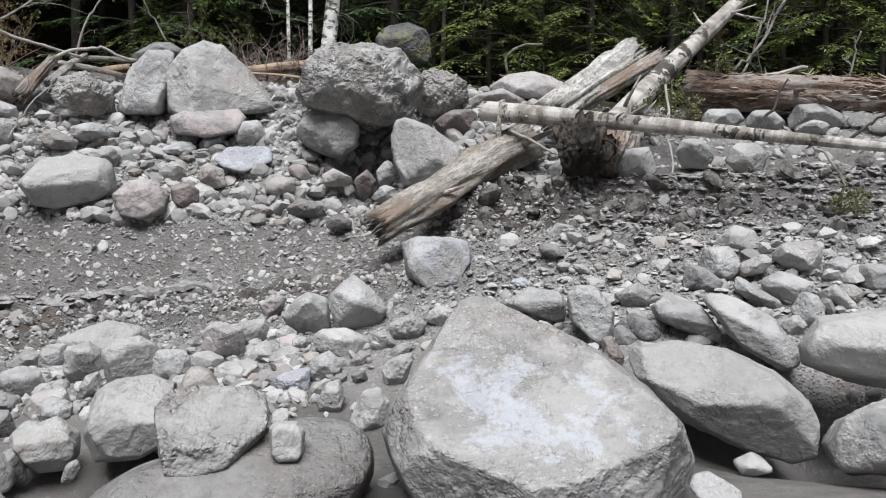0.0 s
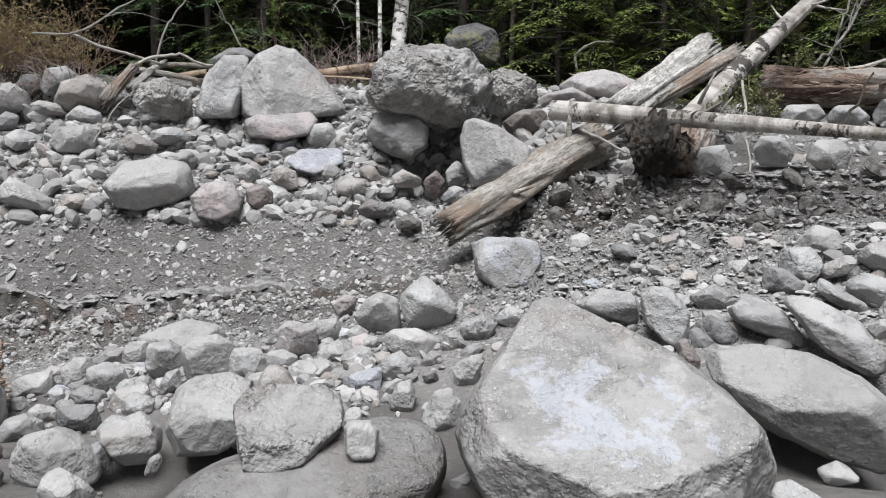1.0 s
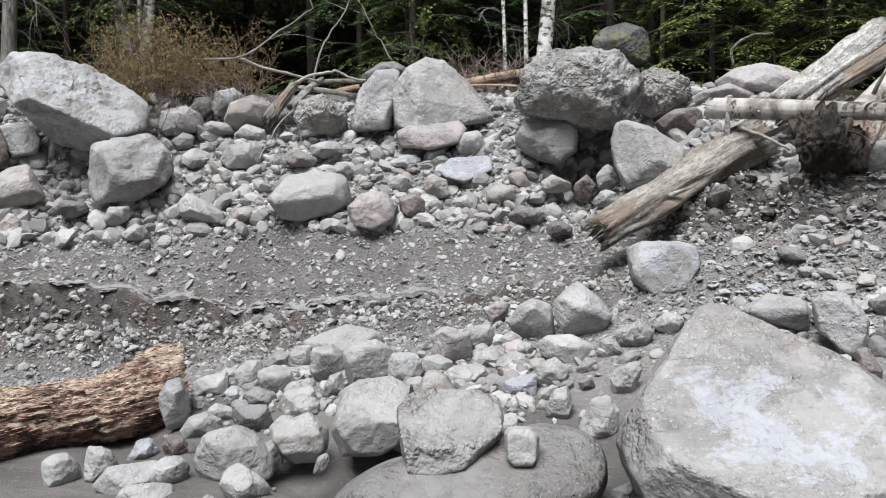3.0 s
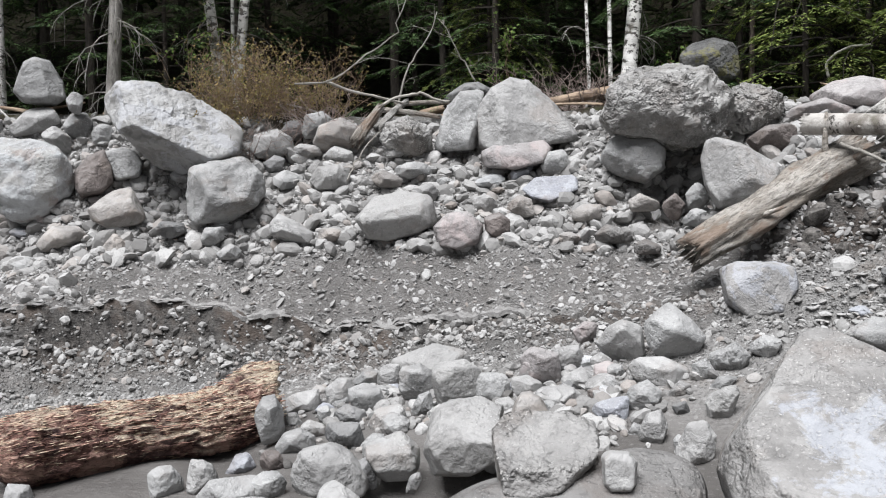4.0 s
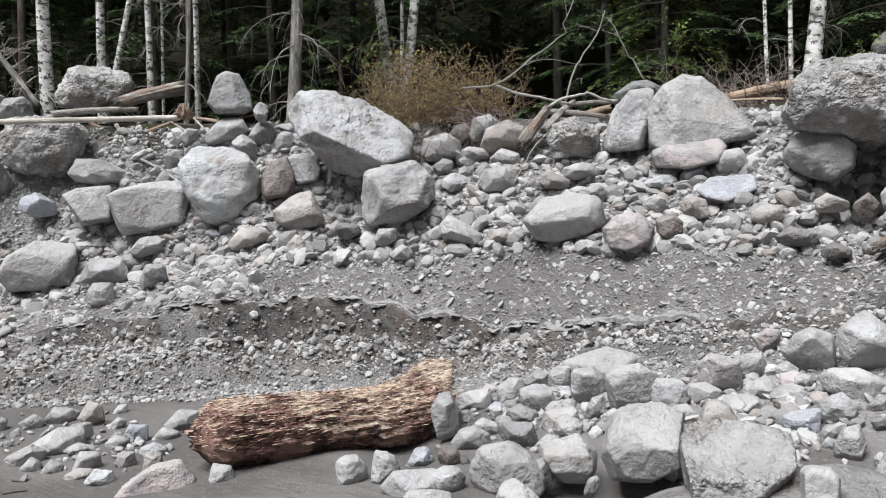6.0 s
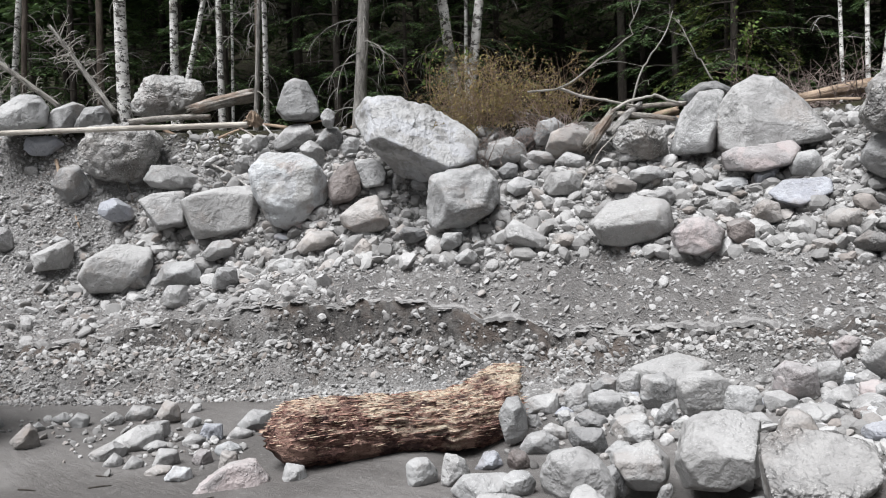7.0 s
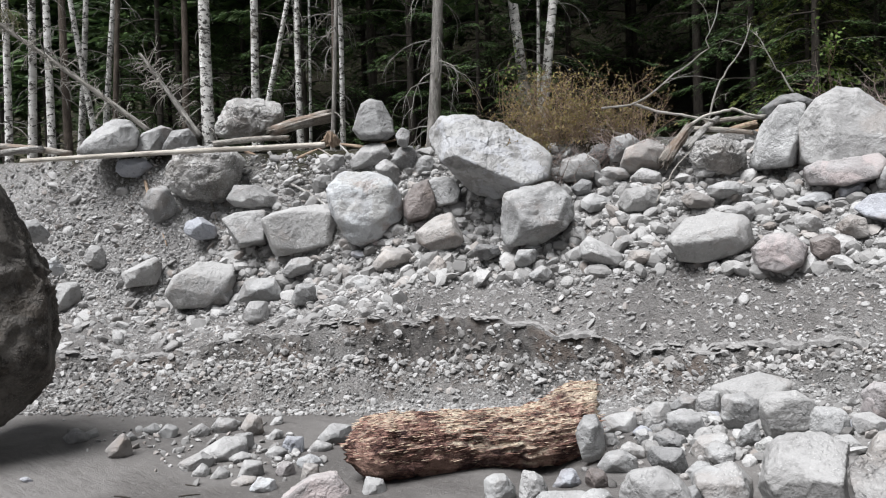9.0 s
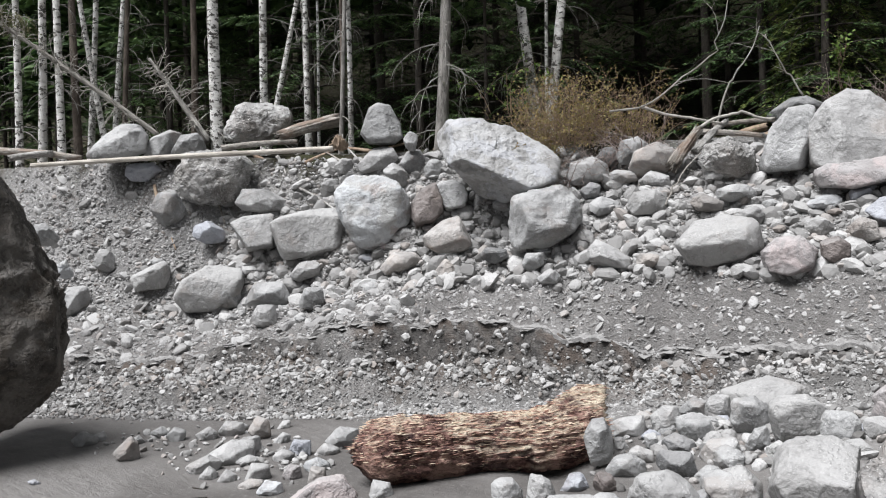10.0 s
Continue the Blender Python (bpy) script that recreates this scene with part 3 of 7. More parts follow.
mud_crust(2.0, -13.5, -2.2, 0.09, 0.13, 0.03, 96, "grey crust of dried mud overhanging the dark cut")
mud_crust(2.93, 0.5, 4.8, 0.10, 0.45, 0.035, 97, "grey crust of dried mud over the raw scarp")

# ---- rocks ----
def rock_shape(cuts, thick, seed, level, form="plain", shaved=(), lean=None, faces=()):
    """A rock as the soft meeting of planes: cuts are (angle in the outline's plane, distance) pairs; thick is half its depth."""
    rng = np.random.default_rng(seed)
    d, f = ball(level)
    rows = []
    for angle, far in cuts:
        a = radians(angle)
        for side in (-1, 1):
            tip = rng.uniform(0.06, 0.2) if lean is not None and side < 0 else rng.uniform(0.1, 0.55)
            rows.append((np.cos(a) * np.cos(tip), side * np.sin(tip), np.sin(a) * np.cos(tip), max(far, 0.25 * thick) * np.cos(tip)))
    if lean is not None:
        # the outline's plane leans back by so many degrees
        tilt = np.array(Euler((-radians(lean), 0, 0)).to_matrix())
        rows = [(*(tilt @ np.array(row[:3])), row[3]) for row in rows]
    rows.append((rng.uniform(-0.35, 0.35), -1, rng.uniform(-0.5, 0.05) if lean is None else rng.uniform(0.0, 0.3), thick * rng.uniform(0.9, 1.05)))
    rows.append((rng.uniform(-0.25, 0.25), 1, rng.uniform(0, 0.4), thick))
    rows = np.array(rows)
    rows[:, :3] /= np.linalg.norm(rows[:, :3], axis=1)[:, None]
    size = np.mean([k for _, k in cuts])
    # broken-off corners: planes that shave the shape a little
    d2, _ = ball(3)
    first = d2 / (np.clip(d2 @ rows[:, :3].T, 1e-6, None) / rows[:, 3]).max(1)[:, None]
    more = []
    ways = [np.array((rng.uniform(-0.35, 0.35), rng.uniform(-0.75, -0.35), 0.8))] + [np.array((w * rng.uniform(0.5, 0.9), -0.75, rng.uniform(-0.15, 0.3))) for w in (-1, 1)]
    ways += [np.array((rng.uniform(-0.4, 0.4), -0.75, -0.6))] + [rng.normal(0, 1, 3) + (0, -0.6, 0.1) for k in range(4)]
    ways += list(shaved)
    if lean is not None:
        ways = [None] * 8 + list(shaved)
    for k, n in enumerate(ways):
        if n is None:
            continue
        n = np.array(n[:3]) / np.linalg.norm(n[:3])
        side = math.hypot(n[0], n[2])
        deep = rng.uniform(0.66, 0.84) if side < 0.85 else rng.uniform(0.88, 0.97)
        if k >= 8:
            deep = shaved[k - 8][3]
        more.append((*n, (first @ n).max() * deep))
    # whole faces at a given distance from the middle
    for a, b, c, far in faces:
        more.append((*(np.array((a, b, c)) / math.sqrt(a * a + b * b + c * c)), far))
    rows = np.concatenate([rows, more]) if more else rows
    # many small chips off the edges, mostly to one side
    first = d2 / (np.clip(d2 @ rows[:, :3].T, 1e-6, None) / rows[:, 3]).max(1)[:, None]
    chips = rng.normal(0, 1, ({"round": 8, "wavy": 10, "angular": 7}.get(form, 10), 3)) + (0, -0.35, 0.15)
    chips /= np.linalg.norm(chips, axis=1)[:, None]
    rows = np.concatenate([rows, np.concatenate([chips, ((first @ chips.T).max(0) * rng.uniform(0.93, 0.985, len(chips)))[:, None]], 1)])
    sharp = {"round": 44, "angular": 420, "wavy": 60}.get(form, 380)
    near = np.clip(d @ rows[:, :3].T, 0, None) / rows[:, 3]
    top = near.max(1)
    r = 1.0 / (top * ((near / top[:, None]) ** sharp).sum(1) ** (1.0 / sharp)) * 1.015
    amp = {"round": 0.035, "wavy": 0.08, "rough": 0.05, "angular": 0.016}.get(form, 0.024)
    p = d * r[:, None]
    q = p / size + seed * 3.7
    lump = amp * fbm(q * 1.5, 3, seed) * size
    # crags: creases along ridged noise, and thin layers in some rocks
    ridge = 1 - 2 * np.abs(fbm(q * 2.6, 3, seed + 9))
    crag = {"round": 0.012, "wavy": 0.06, "layered": 0.045, "rough": 0.085, "angular": 0.008, "calm": 0.012}.get(form, 0.02) * size * ridge
    tilt = rng.normal(0, 1, 3) * (1, 1, 1.6)
    tilt /= np.linalg.norm(tilt)
    bed = (q @ tilt) * 5.5 + 1.6 * vnoise(q * 1.2, seed + 5)
    step = bed - np.floor(bed)
    layer = {"round": 0.0, "angular": 0.012, "wavy": 0.02, "layered": 0.012, "calm": 0.006}.get(form, 0.024) * size * (smooth(step, 0.0, 0.14) - step) * smooth(fbm(q * 1.1, 2, seed + 6), -0.35, 0.25)
    # spalls broken out of the faces
    spall = -{"calm": 0.010, "angular": 0.012}.get(form, 0.024) * size * smooth(fbm(q * 1.9, 4, seed + 41), 0.1, 0.17) * (form not in ("round", "rough"))
    # broken faces: each patch of the skin is a plane of its own, so that ledges stand between them
    seeds = rng.normal(0, 1, ({"layered": 60, "calm": 30}.get(form, 40), 3))
    seeds /= np.linalg.norm(seeds, axis=1)[:, None]
    bent = d + 0.10 * np.stack([vnoise(d * 4 + seed, seed + 51), vnoise(d * 4 + seed, seed + 52), vnoise(d * 4 + seed, seed + 53)], 1)
    own = np.argmax(bent @ seeds.T, 1)
    lift, slope = rng.uniform(-1, 1, len(seeds)), rng.normal(0, 1.6, (len(seeds), 3))
    ledge = {"round": 0.0, "wavy": 0.02, "layered": 0.026, "calm": 0.010, "rough": 0.03, "angular": 0.010}.get(form, 0.018)
    ledge = ledge * size * (lift[own] + ((d - seeds[own]) * slope[own]).sum(1))
    grain = {"rough": 0.06, "round": 0.008, "angular": 0.008}.get(form, 0.012) * min(size, 0.45) * fbm(q * 9, 3, seed + 20)
    return d * (r + lump + crag + layer + spall + ledge + grain)[:, None], f


FORM = {"rough": "rough", "darkbig": "rough", "white": "wavy", "layered": "layered", "moss": "round", "muddy": "round", "warm": "round", "worn": "calm", "dusty": "calm", "pitted": "calm", "pale": "angular", "blue": "angular"}
SEED = [100]


def rock(name, x, y, z, turn, thick, cuts, kind, label, group="", shaved=(), lean=None, faces=()):
    SEED[0] += 1
    size = np.mean([k for _, k in cuts])
    shown = size / math.hypot(x, y)
    level = 7 if shown > 0.155 else 6 if shown > 0.047 else 5 if shown > 0.016 else 4
    form = FORM.get(kind, ("plain", "angular", "plain", "angular")[SEED[0] % 4])
    worn = any(w in label for w in ("smooth", "round", "egg"))
    if worn and lean is None and kind not in ("rough", "moss"):
        form = "round"
    v, f = rock_shape(cuts, thick, SEED[0], level, form, shaved, lean, faces)
    return thing(name, pose(x, y, z, 0, 0, turn), label, name, group, data=mesh_of(name, v, f, ROCK[kind], worn or level > 4))


rock("boulder", 0.368, 3.773, 0.440, -5.9, 0.95, ((-158, 0.682), (-148, 0.674), (-119, 0.668), (-85, 0.621), (-59, 0.714), (-21, 0.796), (-5, 0.773), (17, 0.678), (44, 0.493), (55, 0.427), (67, 0.389), (67, 0.389), (84, 0.480), (113, 0.580), (149, 0.543), (151, 0.550), (168, 0.627)), "worn", "huge dusty grey boulder with pale blue worn patches", faces=((0.03, -0.5, 0.86, 0.375), (-0.35, -0.92, -0.2, 0.78), (0.5, -0.86, -0.05, 0.8), (-0.93, -0.3, 0.2, 0.66), (0.15, -0.15, 0.98, 0.5), (0.1, -0.75, 0.65, 0.66)), lean=16.4)
rock("boulder", 1.561, 4.423, 0.317, -19.4, 0.41, ((-129, 0.260), (-115, 0.220), (-108, 0.214), (-99, 0.240), (-72, 0.388), (-2, 0.475), (29, 0.390), (50, 0.305), (70, 0.265), (84, 0.281), (105, 0.373), (158, 0.575)), "dusty", "broad smooth grey boulder undercut above wet sand", faces=((0.0, -0.5, 0.87, 0.27), (0.1, -0.85, -0.5, 0.27), (0.7, -0.7, 0.1, 0.42)), lean=14.7)
rock("boulder", 2.407, 4.621, 0.582, -27.5, 0.50, ((-165, 0.336), (-106, 0.203), (-93, 0.195), (-83, 0.216), (3, 0.346), (88, 0.265), (105, 0.226), (146, 0.296)), "dusty", "grey dusty boulder wedged over a dark hollow", shaved=((0, -0.3, 0.95, 0.75), (0.1, -0.85, -0.5, 0.75)), lean=10.5)
rock("boulder", 2.228, 4.150, 0.210, -28.2, 0.34, ((-156, 0.234), (-115, 0.224), (-79, 0.185), (3, 0.287), (103, 0.201), (125, 0.144), (151, 0.172)), "grey", "rounded grey boulder resting on wet sand", lean=15.9)
rock("rock", 1.313, 3.780, -0.029, -19.2, 0.108, ((-134, 0.148), (-59, 0.125), (24, 0.136), (64, 0.129), (106, 0.159), (173, 0.163)), "grey", "pale grey rock half sunk in wet sand")
rock("rock", 1.963, 5.139, 0.577, -20.9, 0.20, ((-139, 0.129), (-132, 0.118), (-117, 0.128), (-84, 0.245), (-7, 0.299), (40, 0.150), (62, 0.137), (80, 0.184), (128, 0.349)), "grey", "long angular grey slab leaning on other rocks", shaved=((0.2, -0.55, 0.8, 0.66), (-0.3, -0.9, -0.2, 0.75)), lean=10.0)
rock("rock", 1.621, 5.413, 0.589, -16.7, 0.17, ((-144, 0.170), (-108, 0.076), (-106, 0.077), (-49, 0.263), (40, 0.129), (71, 0.132), (132, 0.228)), "grey", "angular grey slab with dark underside", shaved=((0.1, -0.4, 0.9, 0.66), (0, -0.85, -0.5, 0.7)), lean=9.7)
rock("rock", 0.966, 5.463, 0.608, -10.0, 0.15, ((-165, 0.147), (-132, 0.126), (-125, 0.139), (-28, 0.190), (-2, 0.154), (40, 0.140), (78, 0.191), (132, 0.224)), "grey", "upright egg-shaped grey rock", lean=9.6)
rock("rock", 0.667, 5.790, 0.616, -6.6, 0.16, ((-106, 0.104), (-101, 0.106), (-1, 0.165), (51, 0.139), (84, 0.111), (125, 0.165)), "grey", "pale angular rock behind the huge boulder", shaved=((0, -0.5, 0.85, 0.7), (0.2, -0.85, -0.5, 0.8)), lean=9.1)
rock("rock", 1.290, 5.436, 0.523, -13.4, 0.129, ((-127, 0.0983), (-100, 0.099), (-27, 0.152), (43, 0.0999), (71, 0.0906), (131, 0.116)), "dark", "smooth dark grey rock in the rock pile")
rock("stone", 1.174, 5.354, 0.479, -12.4, 0.072, ((-151, 0.069), (-96, 0.113), (-11, 0.0968), (49, 0.0556), (127, 0.0896)), "dark", "smooth dark grey stone in the rock pile")
rock("stone", 1.048, 5.132, 0.404, -11.5, 0.069, ((-157, 0.0433), (-126, 0.0682), (-6, 0.0834), (32, 0.069), (106, 0.119)), "brown", "brownish stone wedged beside the huge boulder")
rock("rock", 1.853, 5.913, 0.803, -17.4, 0.109, ((-139, 0.134), (-86, 0.124), (-17, 0.146), (52, 0.0937), (83, 0.102), (158, 0.135)), "dark", "dark grey angular rock in the rock pile")
rock("rock", 2.025, 6.045, 0.915, -18.5, 0.133, ((-156, 0.152), (-106, 0.145), (-58, 0.134), (-17, 0.141), (49, 0.143), (98, 0.134), (153, 0.153)), "grey", "rounded grey rock in the rock pile")
rock("rock", 2.279, 6.380, 1.081, -19.7, 0.142, ((-147, 0.167), (-97, 0.134), (-63, 0.151), (28, 0.131), (73, 0.104), (135, 0.121)), "pale", "pale angular rock on top of the pile")
rock("rock", 2.188, 5.658, 0.745, -21.1, 0.168, ((-129, 0.082), (-109, 0.0756), (-57, 0.185), (60, 0.0412), (61, 0.0402), (122, 0.182)), "grey", "narrow grey slab lying aslant")
rock("rock", 2.434, 5.427, 0.690, -24.2, 0.079, ((-156, 0.104), (-105, 0.131), (-40, 0.124), (21, 0.0927), (75, 0.109), (153, 0.0999)), "grey", "rounded grey rock in the rock pile")
rock("stone", 2.331, 5.381, 0.601, -23.4, 0.058, ((-145, 0.0862), (-92, 0.0914), (-30, 0.0731), (47, 0.0515), (128, 0.0494)), "pale", "small pale angular stone between rocks")
rock("rock", 2.589, 6.041, 0.999, -23.2, 0.147, ((-121, 0.117), (-93, 0.119), (-18, 0.177), (37, 0.169), (100, 0.107), (129, 0.126)), "pale", "pale angular rock on the gravel bar")
rock("rock", 2.820, 5.817, 0.935, -25.9, 0.079, ((-160, 0.113), (-85, 0.116), (-27, 0.0937), (57, 0.0906), (126, 0.0845)), "grey", "grey rock on the gravel bar")
rock("rock", 2.695, 5.570, 0.762, -25.8, 0.101, ((-114, 0.067), (-109, 0.0635), (-43, 0.148), (47, 0.0587), (124, 0.0855)), "grey", "thin grey slab lying aslant")
rock("rock", 3.051, 5.648, 0.881, -28.4, 0.137, ((-145, 0.143), (-109, 0.11), (-78, 0.125), (4, 0.195), (82, 0.103), (86, 0.104), (135, 0.176)), "grey", "grey block on the gravel bar")
rock("rock", 2.277, 6.033, 0.917, -20.7, 0.111, ((-152, 0.132), (-71, 0.0701), (-39, 0.0817), (65, 0.107), (117, 0.0566)), "pale", "flat pale rock on the gravel bar")
rock("rock", 1.350, 5.841, 0.684, -13.0, 0.093, ((-139, 0.117), (-94, 0.115), (-15, 0.131), (58, 0.101), (121, 0.0855)), "grey", "dusty grey rock on the gravel bar")
rock("rock", 2.385, 5.708, 0.794, -22.7, 0.143, ((-133, 0.115), (-85, 0.126), (-9, 0.175), (74, 0.105), (123, 0.128)), "grey", "dusty grey rock in the rock pile")
rock("stone", 1.611, 4.121, 0.075, -21.4, 0.073, ((-134, 0.0863), (-69, 0.0711), (59, 0.0391), (122, 0.0494)), "pale", "small pale rounded stone on wet sand")
rock("boulder", -1.111, 3.497, 0.384, 17.4, 0.42, ((-170, 0.197), (-102, 0.236), (-76, 0.214), (-44, 0.237), (-17, 0.268), (9, 0.294), (77, 0.201), (93, 0.186), (110, 0.201), (143, 0.219), (179, 0.204)), "pitted", "pitted grey flat boulder with a sharp lower edge", faces=((0.03, -0.43, 0.9, 0.125), (0.0, -0.75, -0.66, 0.3)), lean=17.7)
rock("rock", -1.833, 4.440, 0.097, 22.4, 0.40, ((-158, 0.247), (-94, 0.225), (-63, 0.217), (-4, 0.246), (67, 0.278), (94, 0.242), (155, 0.236), (170, 0.219)), "dusty", "flat-topped dusty grey rock", faces=((0.12, -0.5, 0.86, 0.26), (0.0, -0.98, -0.2, 0.33), (-0.75, -0.65, 0.1, 0.36)), lean=16.8)
rock("boulder", -0.903, 3.623, 0.117, 14.0, 0.60, ((-129, 0.583), (-94, 0.298), (-54, 0.423), (-35, 0.488), (-2, 0.555), (23, 0.533), (58, 0.413), (83, 0.284), (102, 0.202), (105, 0.207), (117, 0.301), (125, 0.386)), "muddy", "low smooth rounded boulder coated in grey mud", faces=((0, -0.3, 0.95, 0.27), (0.1, -0.65, 0.75, 0.42)), lean=21.0)
rock("stone", -0.705, 3.384, 0.365, 11.5, 0.09, ((-176, 0.073), (-136, 0.088), (-88, 0.090), (-33, 0.083), (-5, 0.074), (41, 0.087), (86, 0.089), (139, 0.099)), "pale", "pale blocky stone on the muddy boulder", lean=19.0)
rock("rock", -2.268, 4.313, -0.043, 27.6, 0.17, ((-146, 0.133), (-124, 0.123), (-90, 0.127), (-48, 0.164), (-5, 0.171), (33, 0.155), (81, 0.132), (111, 0.155), (173, 0.176)), "grey", "rounded grey rock with darker underside", shaved=((0, -0.4, 0.9, 0.72), (0, -0.8, -0.6, 0.8)), lean=18.2)
rock("stone", -0.477, 4.655, 0.135, 5.8, 0.075, ((-142, 0.132), (-77, 0.141), (-3, 0.114), (36, 0.127), (109, 0.117), (157, 0.0876)), "pale", "upright pale angular stone")
rock("rock", -1.232, 3.807, 0.500, 17.7, 0.12, ((-128, 0.102), (-93, 0.089), (-13, 0.102), (30, 0.082), (62, 0.076), (92, 0.082), (143, 0.075), (162, 0.076)), "warm", "pale yellowish rock behind the pitted boulder", shaved=((0, -0.7, 0.7, 0.8),), lean=14.8)
rock("stone", -0.744, 4.888, 0.135, 8.6, 0.070, ((-154, 0.102), (-91, 0.137), (-18, 0.0865), (23, 0.0917), (108, 0.0968), (158, 0.0711)), "pale", "upright pale angular stone")
rock("stone", -1.069, 5.223, 0.140, 11.6, 0.097, ((-135, 0.0945), (-75, 0.111), (-6, 0.126), (99, 0.0752), (109, 0.067)), "blue", "pale bluish angular stone")
rock("stone", -0.864, 5.380, 0.214, 9.1, 0.079, ((-172, 0.113), (-85, 0.122), (-9, 0.113), (51, 0.0979), (120, 0.0876)), "grey", "blocky grey stone in the rock pile")
rock("stone", -0.818, 5.767, 0.297, 8.1, 0.156, ((-140, 0.164), (-105, 0.109), (-88, 0.126), (1, 0.229), (66, 0.117), (93, 0.111), (130, 0.167)), "pale", "pale rounded stone in the rock pile")
rock("stone", -1.735, 5.958, 0.239, 16.2, 0.132, ((-155, 0.126), (-117, 0.121), (-45, 0.187), (7, 0.162), (74, 0.14), (132, 0.164)), "pink", "pale pinkish rounded stone")
rock("stone", -1.404, 5.841, 0.200, 13.5, 0.102, ((-119, 0.106), (-77, 0.101), (45, 0.0742), (120, 0.0618)), "pale", "pale wedge-shaped stone in the rock pile")
rock("rock", -1.158, 6.267, 0.414, 10.5, 0.128, ((-150, 0.178), (-107, 0.183), (-60, 0.193), (7, 0.183), (63, 0.181), (117, 0.151), (147, 0.15)), "pale", "smooth pale rounded rock")
rock("rock", -0.742, 6.179, 0.519, 6.8, 0.179, ((-164, 0.213), (-135, 0.213), (-73, 0.221), (-25, 0.231), (40, 0.162), (50, 0.16), (133, 0.202)), "grey", "tall rounded grey rock")
rock("stone", -1.550, 6.797, 0.379, 12.8, 0.078, ((-154, 0.0968), (-81, 0.118), (-9, 0.0968), (83, 0.0937), (133, 0.0793)), "pink", "flat reddish stone in the rock pile")
rock("stone", -0.301, 5.858, 0.420, 2.9, 0.092, ((-157, 0.109), (-81, 0.114), (-25, 0.105), (48, 0.0845), (129, 0.0762)), "grey", "angular grey stone in the rock pile")
rock("stone", -0.094, 5.956, 0.476, 0.9, 0.081, ((-115, 0.08), (-25, 0.0886), (73, 0.0803), (130, 0.0762)), "grey", "grey stone beside the huge boulder")
rock("rock", -0.131, 6.713, 0.821, 1.1, 0.24, ((-171, 0.279), (-129, 0.277), (-77, 0.260), (-31, 0.250), (5, 0.282), (74, 0.222), (89, 0.198), (118, 0.257)), "bluish", "large grey rock with a bluish patch below the weathered log", shaved=((0.5, -0.8, 0.3, 0.75), (-0.3, -0.7, 0.6, 0.72)), lean=6.2)
rock("stone", -0.346, 5.867, 0.391, 1.7, 0.094, ((-169, 0.114), (-94, 0.101), (-48, 0.11), (54, 0.0608), (113, 0.0793)), "grey", "angular grey stone in the rock pile")
rock("stone", -0.503, 5.715, 0.336, 3.2, 0.060, ((-163, 0.0711), (-56, 0.0698), (33, 0.0711), (116, 0.0659)), "grey", "muddy grey stone in the rock pile")
rock("boulder", -1.108, 9.378, 2.584, 6.7, 0.60, ((-153, 0.693), (-103, 0.440), (-77, 0.515), (-34, 0.643), (-4, 0.654), (33, 0.603), (68, 0.488), (89, 0.434), (105, 0.459), (123, 0.529), (162, 0.647)), "rough", "large rough round boulder overhanging a dark hollow", shaved=((0, -0.3, 0.95, 0.8), (0.1, -1, 0.1, 0.82), (-0.5, -0.8, 0.3, 0.85), (0, -0.75, -0.66, 0.75), (0.6, -0.7, -0.3, 0.8)), lean=-6.2)
rock("boulder", -0.745, 11.033, 3.329, 3.9, 0.266, ((-160, 0.369), (-107, 0.307), (-103, 0.296), (-67, 0.401), (9, 0.37), (72, 0.25), (99, 0.244), (150, 0.343)), "moss", "dark boulder with yellow-green moss at the forest edge")
rock("boulder", -1.494, 9.228, 2.019, 9.2, 0.26, ((-136, 0.297), (-110, 0.269), (-51, 0.355), (-4, 0.364), (49, 0.290), (100, 0.268), (123, 0.275), (154, 0.313)), "grey", "angular smooth grey boulder", shaved=((-0.1, -0.65, 0.75, 0.7), (0.2, -1, -0.1, 0.8), (-0.3, -0.8, -0.5, 0.75)), lean=-2.9)
rock("boulder", -0.384, 8.509, 1.794, 2.6, 0.29, ((-171, 0.292), (-151, 0.311), (-72, 0.345), (-68, 0.349), (-3, 0.429), (57, 0.264), (67, 0.267), (110, 0.369), (163, 0.347)), "pale", "pale angular boulder behind the weathered log", shaved=((0.5, -0.65, 0.55, 0.7), (-0.6, -0.75, 0.2, 0.75), (0.1, -0.9, -0.4, 0.8)), lean=-1.6)
rock("boulder", -0.175, 9.715, 2.522, 1.0, 0.198, ((-174, 0.307), (-121, 0.324), (-66, 0.224), (-53, 0.225), (9, 0.3), (67, 0.234), (108, 0.291), (168, 0.297)), "rough", "rough grey boulder on the boulder bank")
rock("boulder", -2.995, 9.921, 2.589, 16.8, 0.50, ((-126, 0.636), (-90, 0.404), (-79, 0.450), (12, 0.650), (40, 0.428), (48, 0.405), (78, 0.462), (116, 0.496), (142, 0.514), (175, 0.568)), "pale", "big pale triangular boulder", shaved=((0.3, -0.85, 0.4, 0.74), (-0.7, -0.7, 0.15, 0.72), (0.05, -0.7, 0.7, 0.85)), lean=-5.7)
rock("boulder", -3.732, 9.675, 2.524, 21.1, 0.24, ((-114, 0.425), (-87, 0.351), (-10, 0.259), (-6, 0.264), (97, 0.398), (140, 0.256), (164, 0.238)), "grey", "leaning grey slab boulder with dark streaks", shaved=((0.3, -0.9, 0.3, 0.75), (-0.7, -0.6, 0.4, 0.8)), lean=-5.4)
rock("rock", -4.211, 11.338, 3.146, 20.4, 0.275, ((-135, 0.346), (-86, 0.243), (-35, 0.32), (61, 0.208), (94, 0.14), (121, 0.137)), "dark", "dark rock behind the pale boulder")
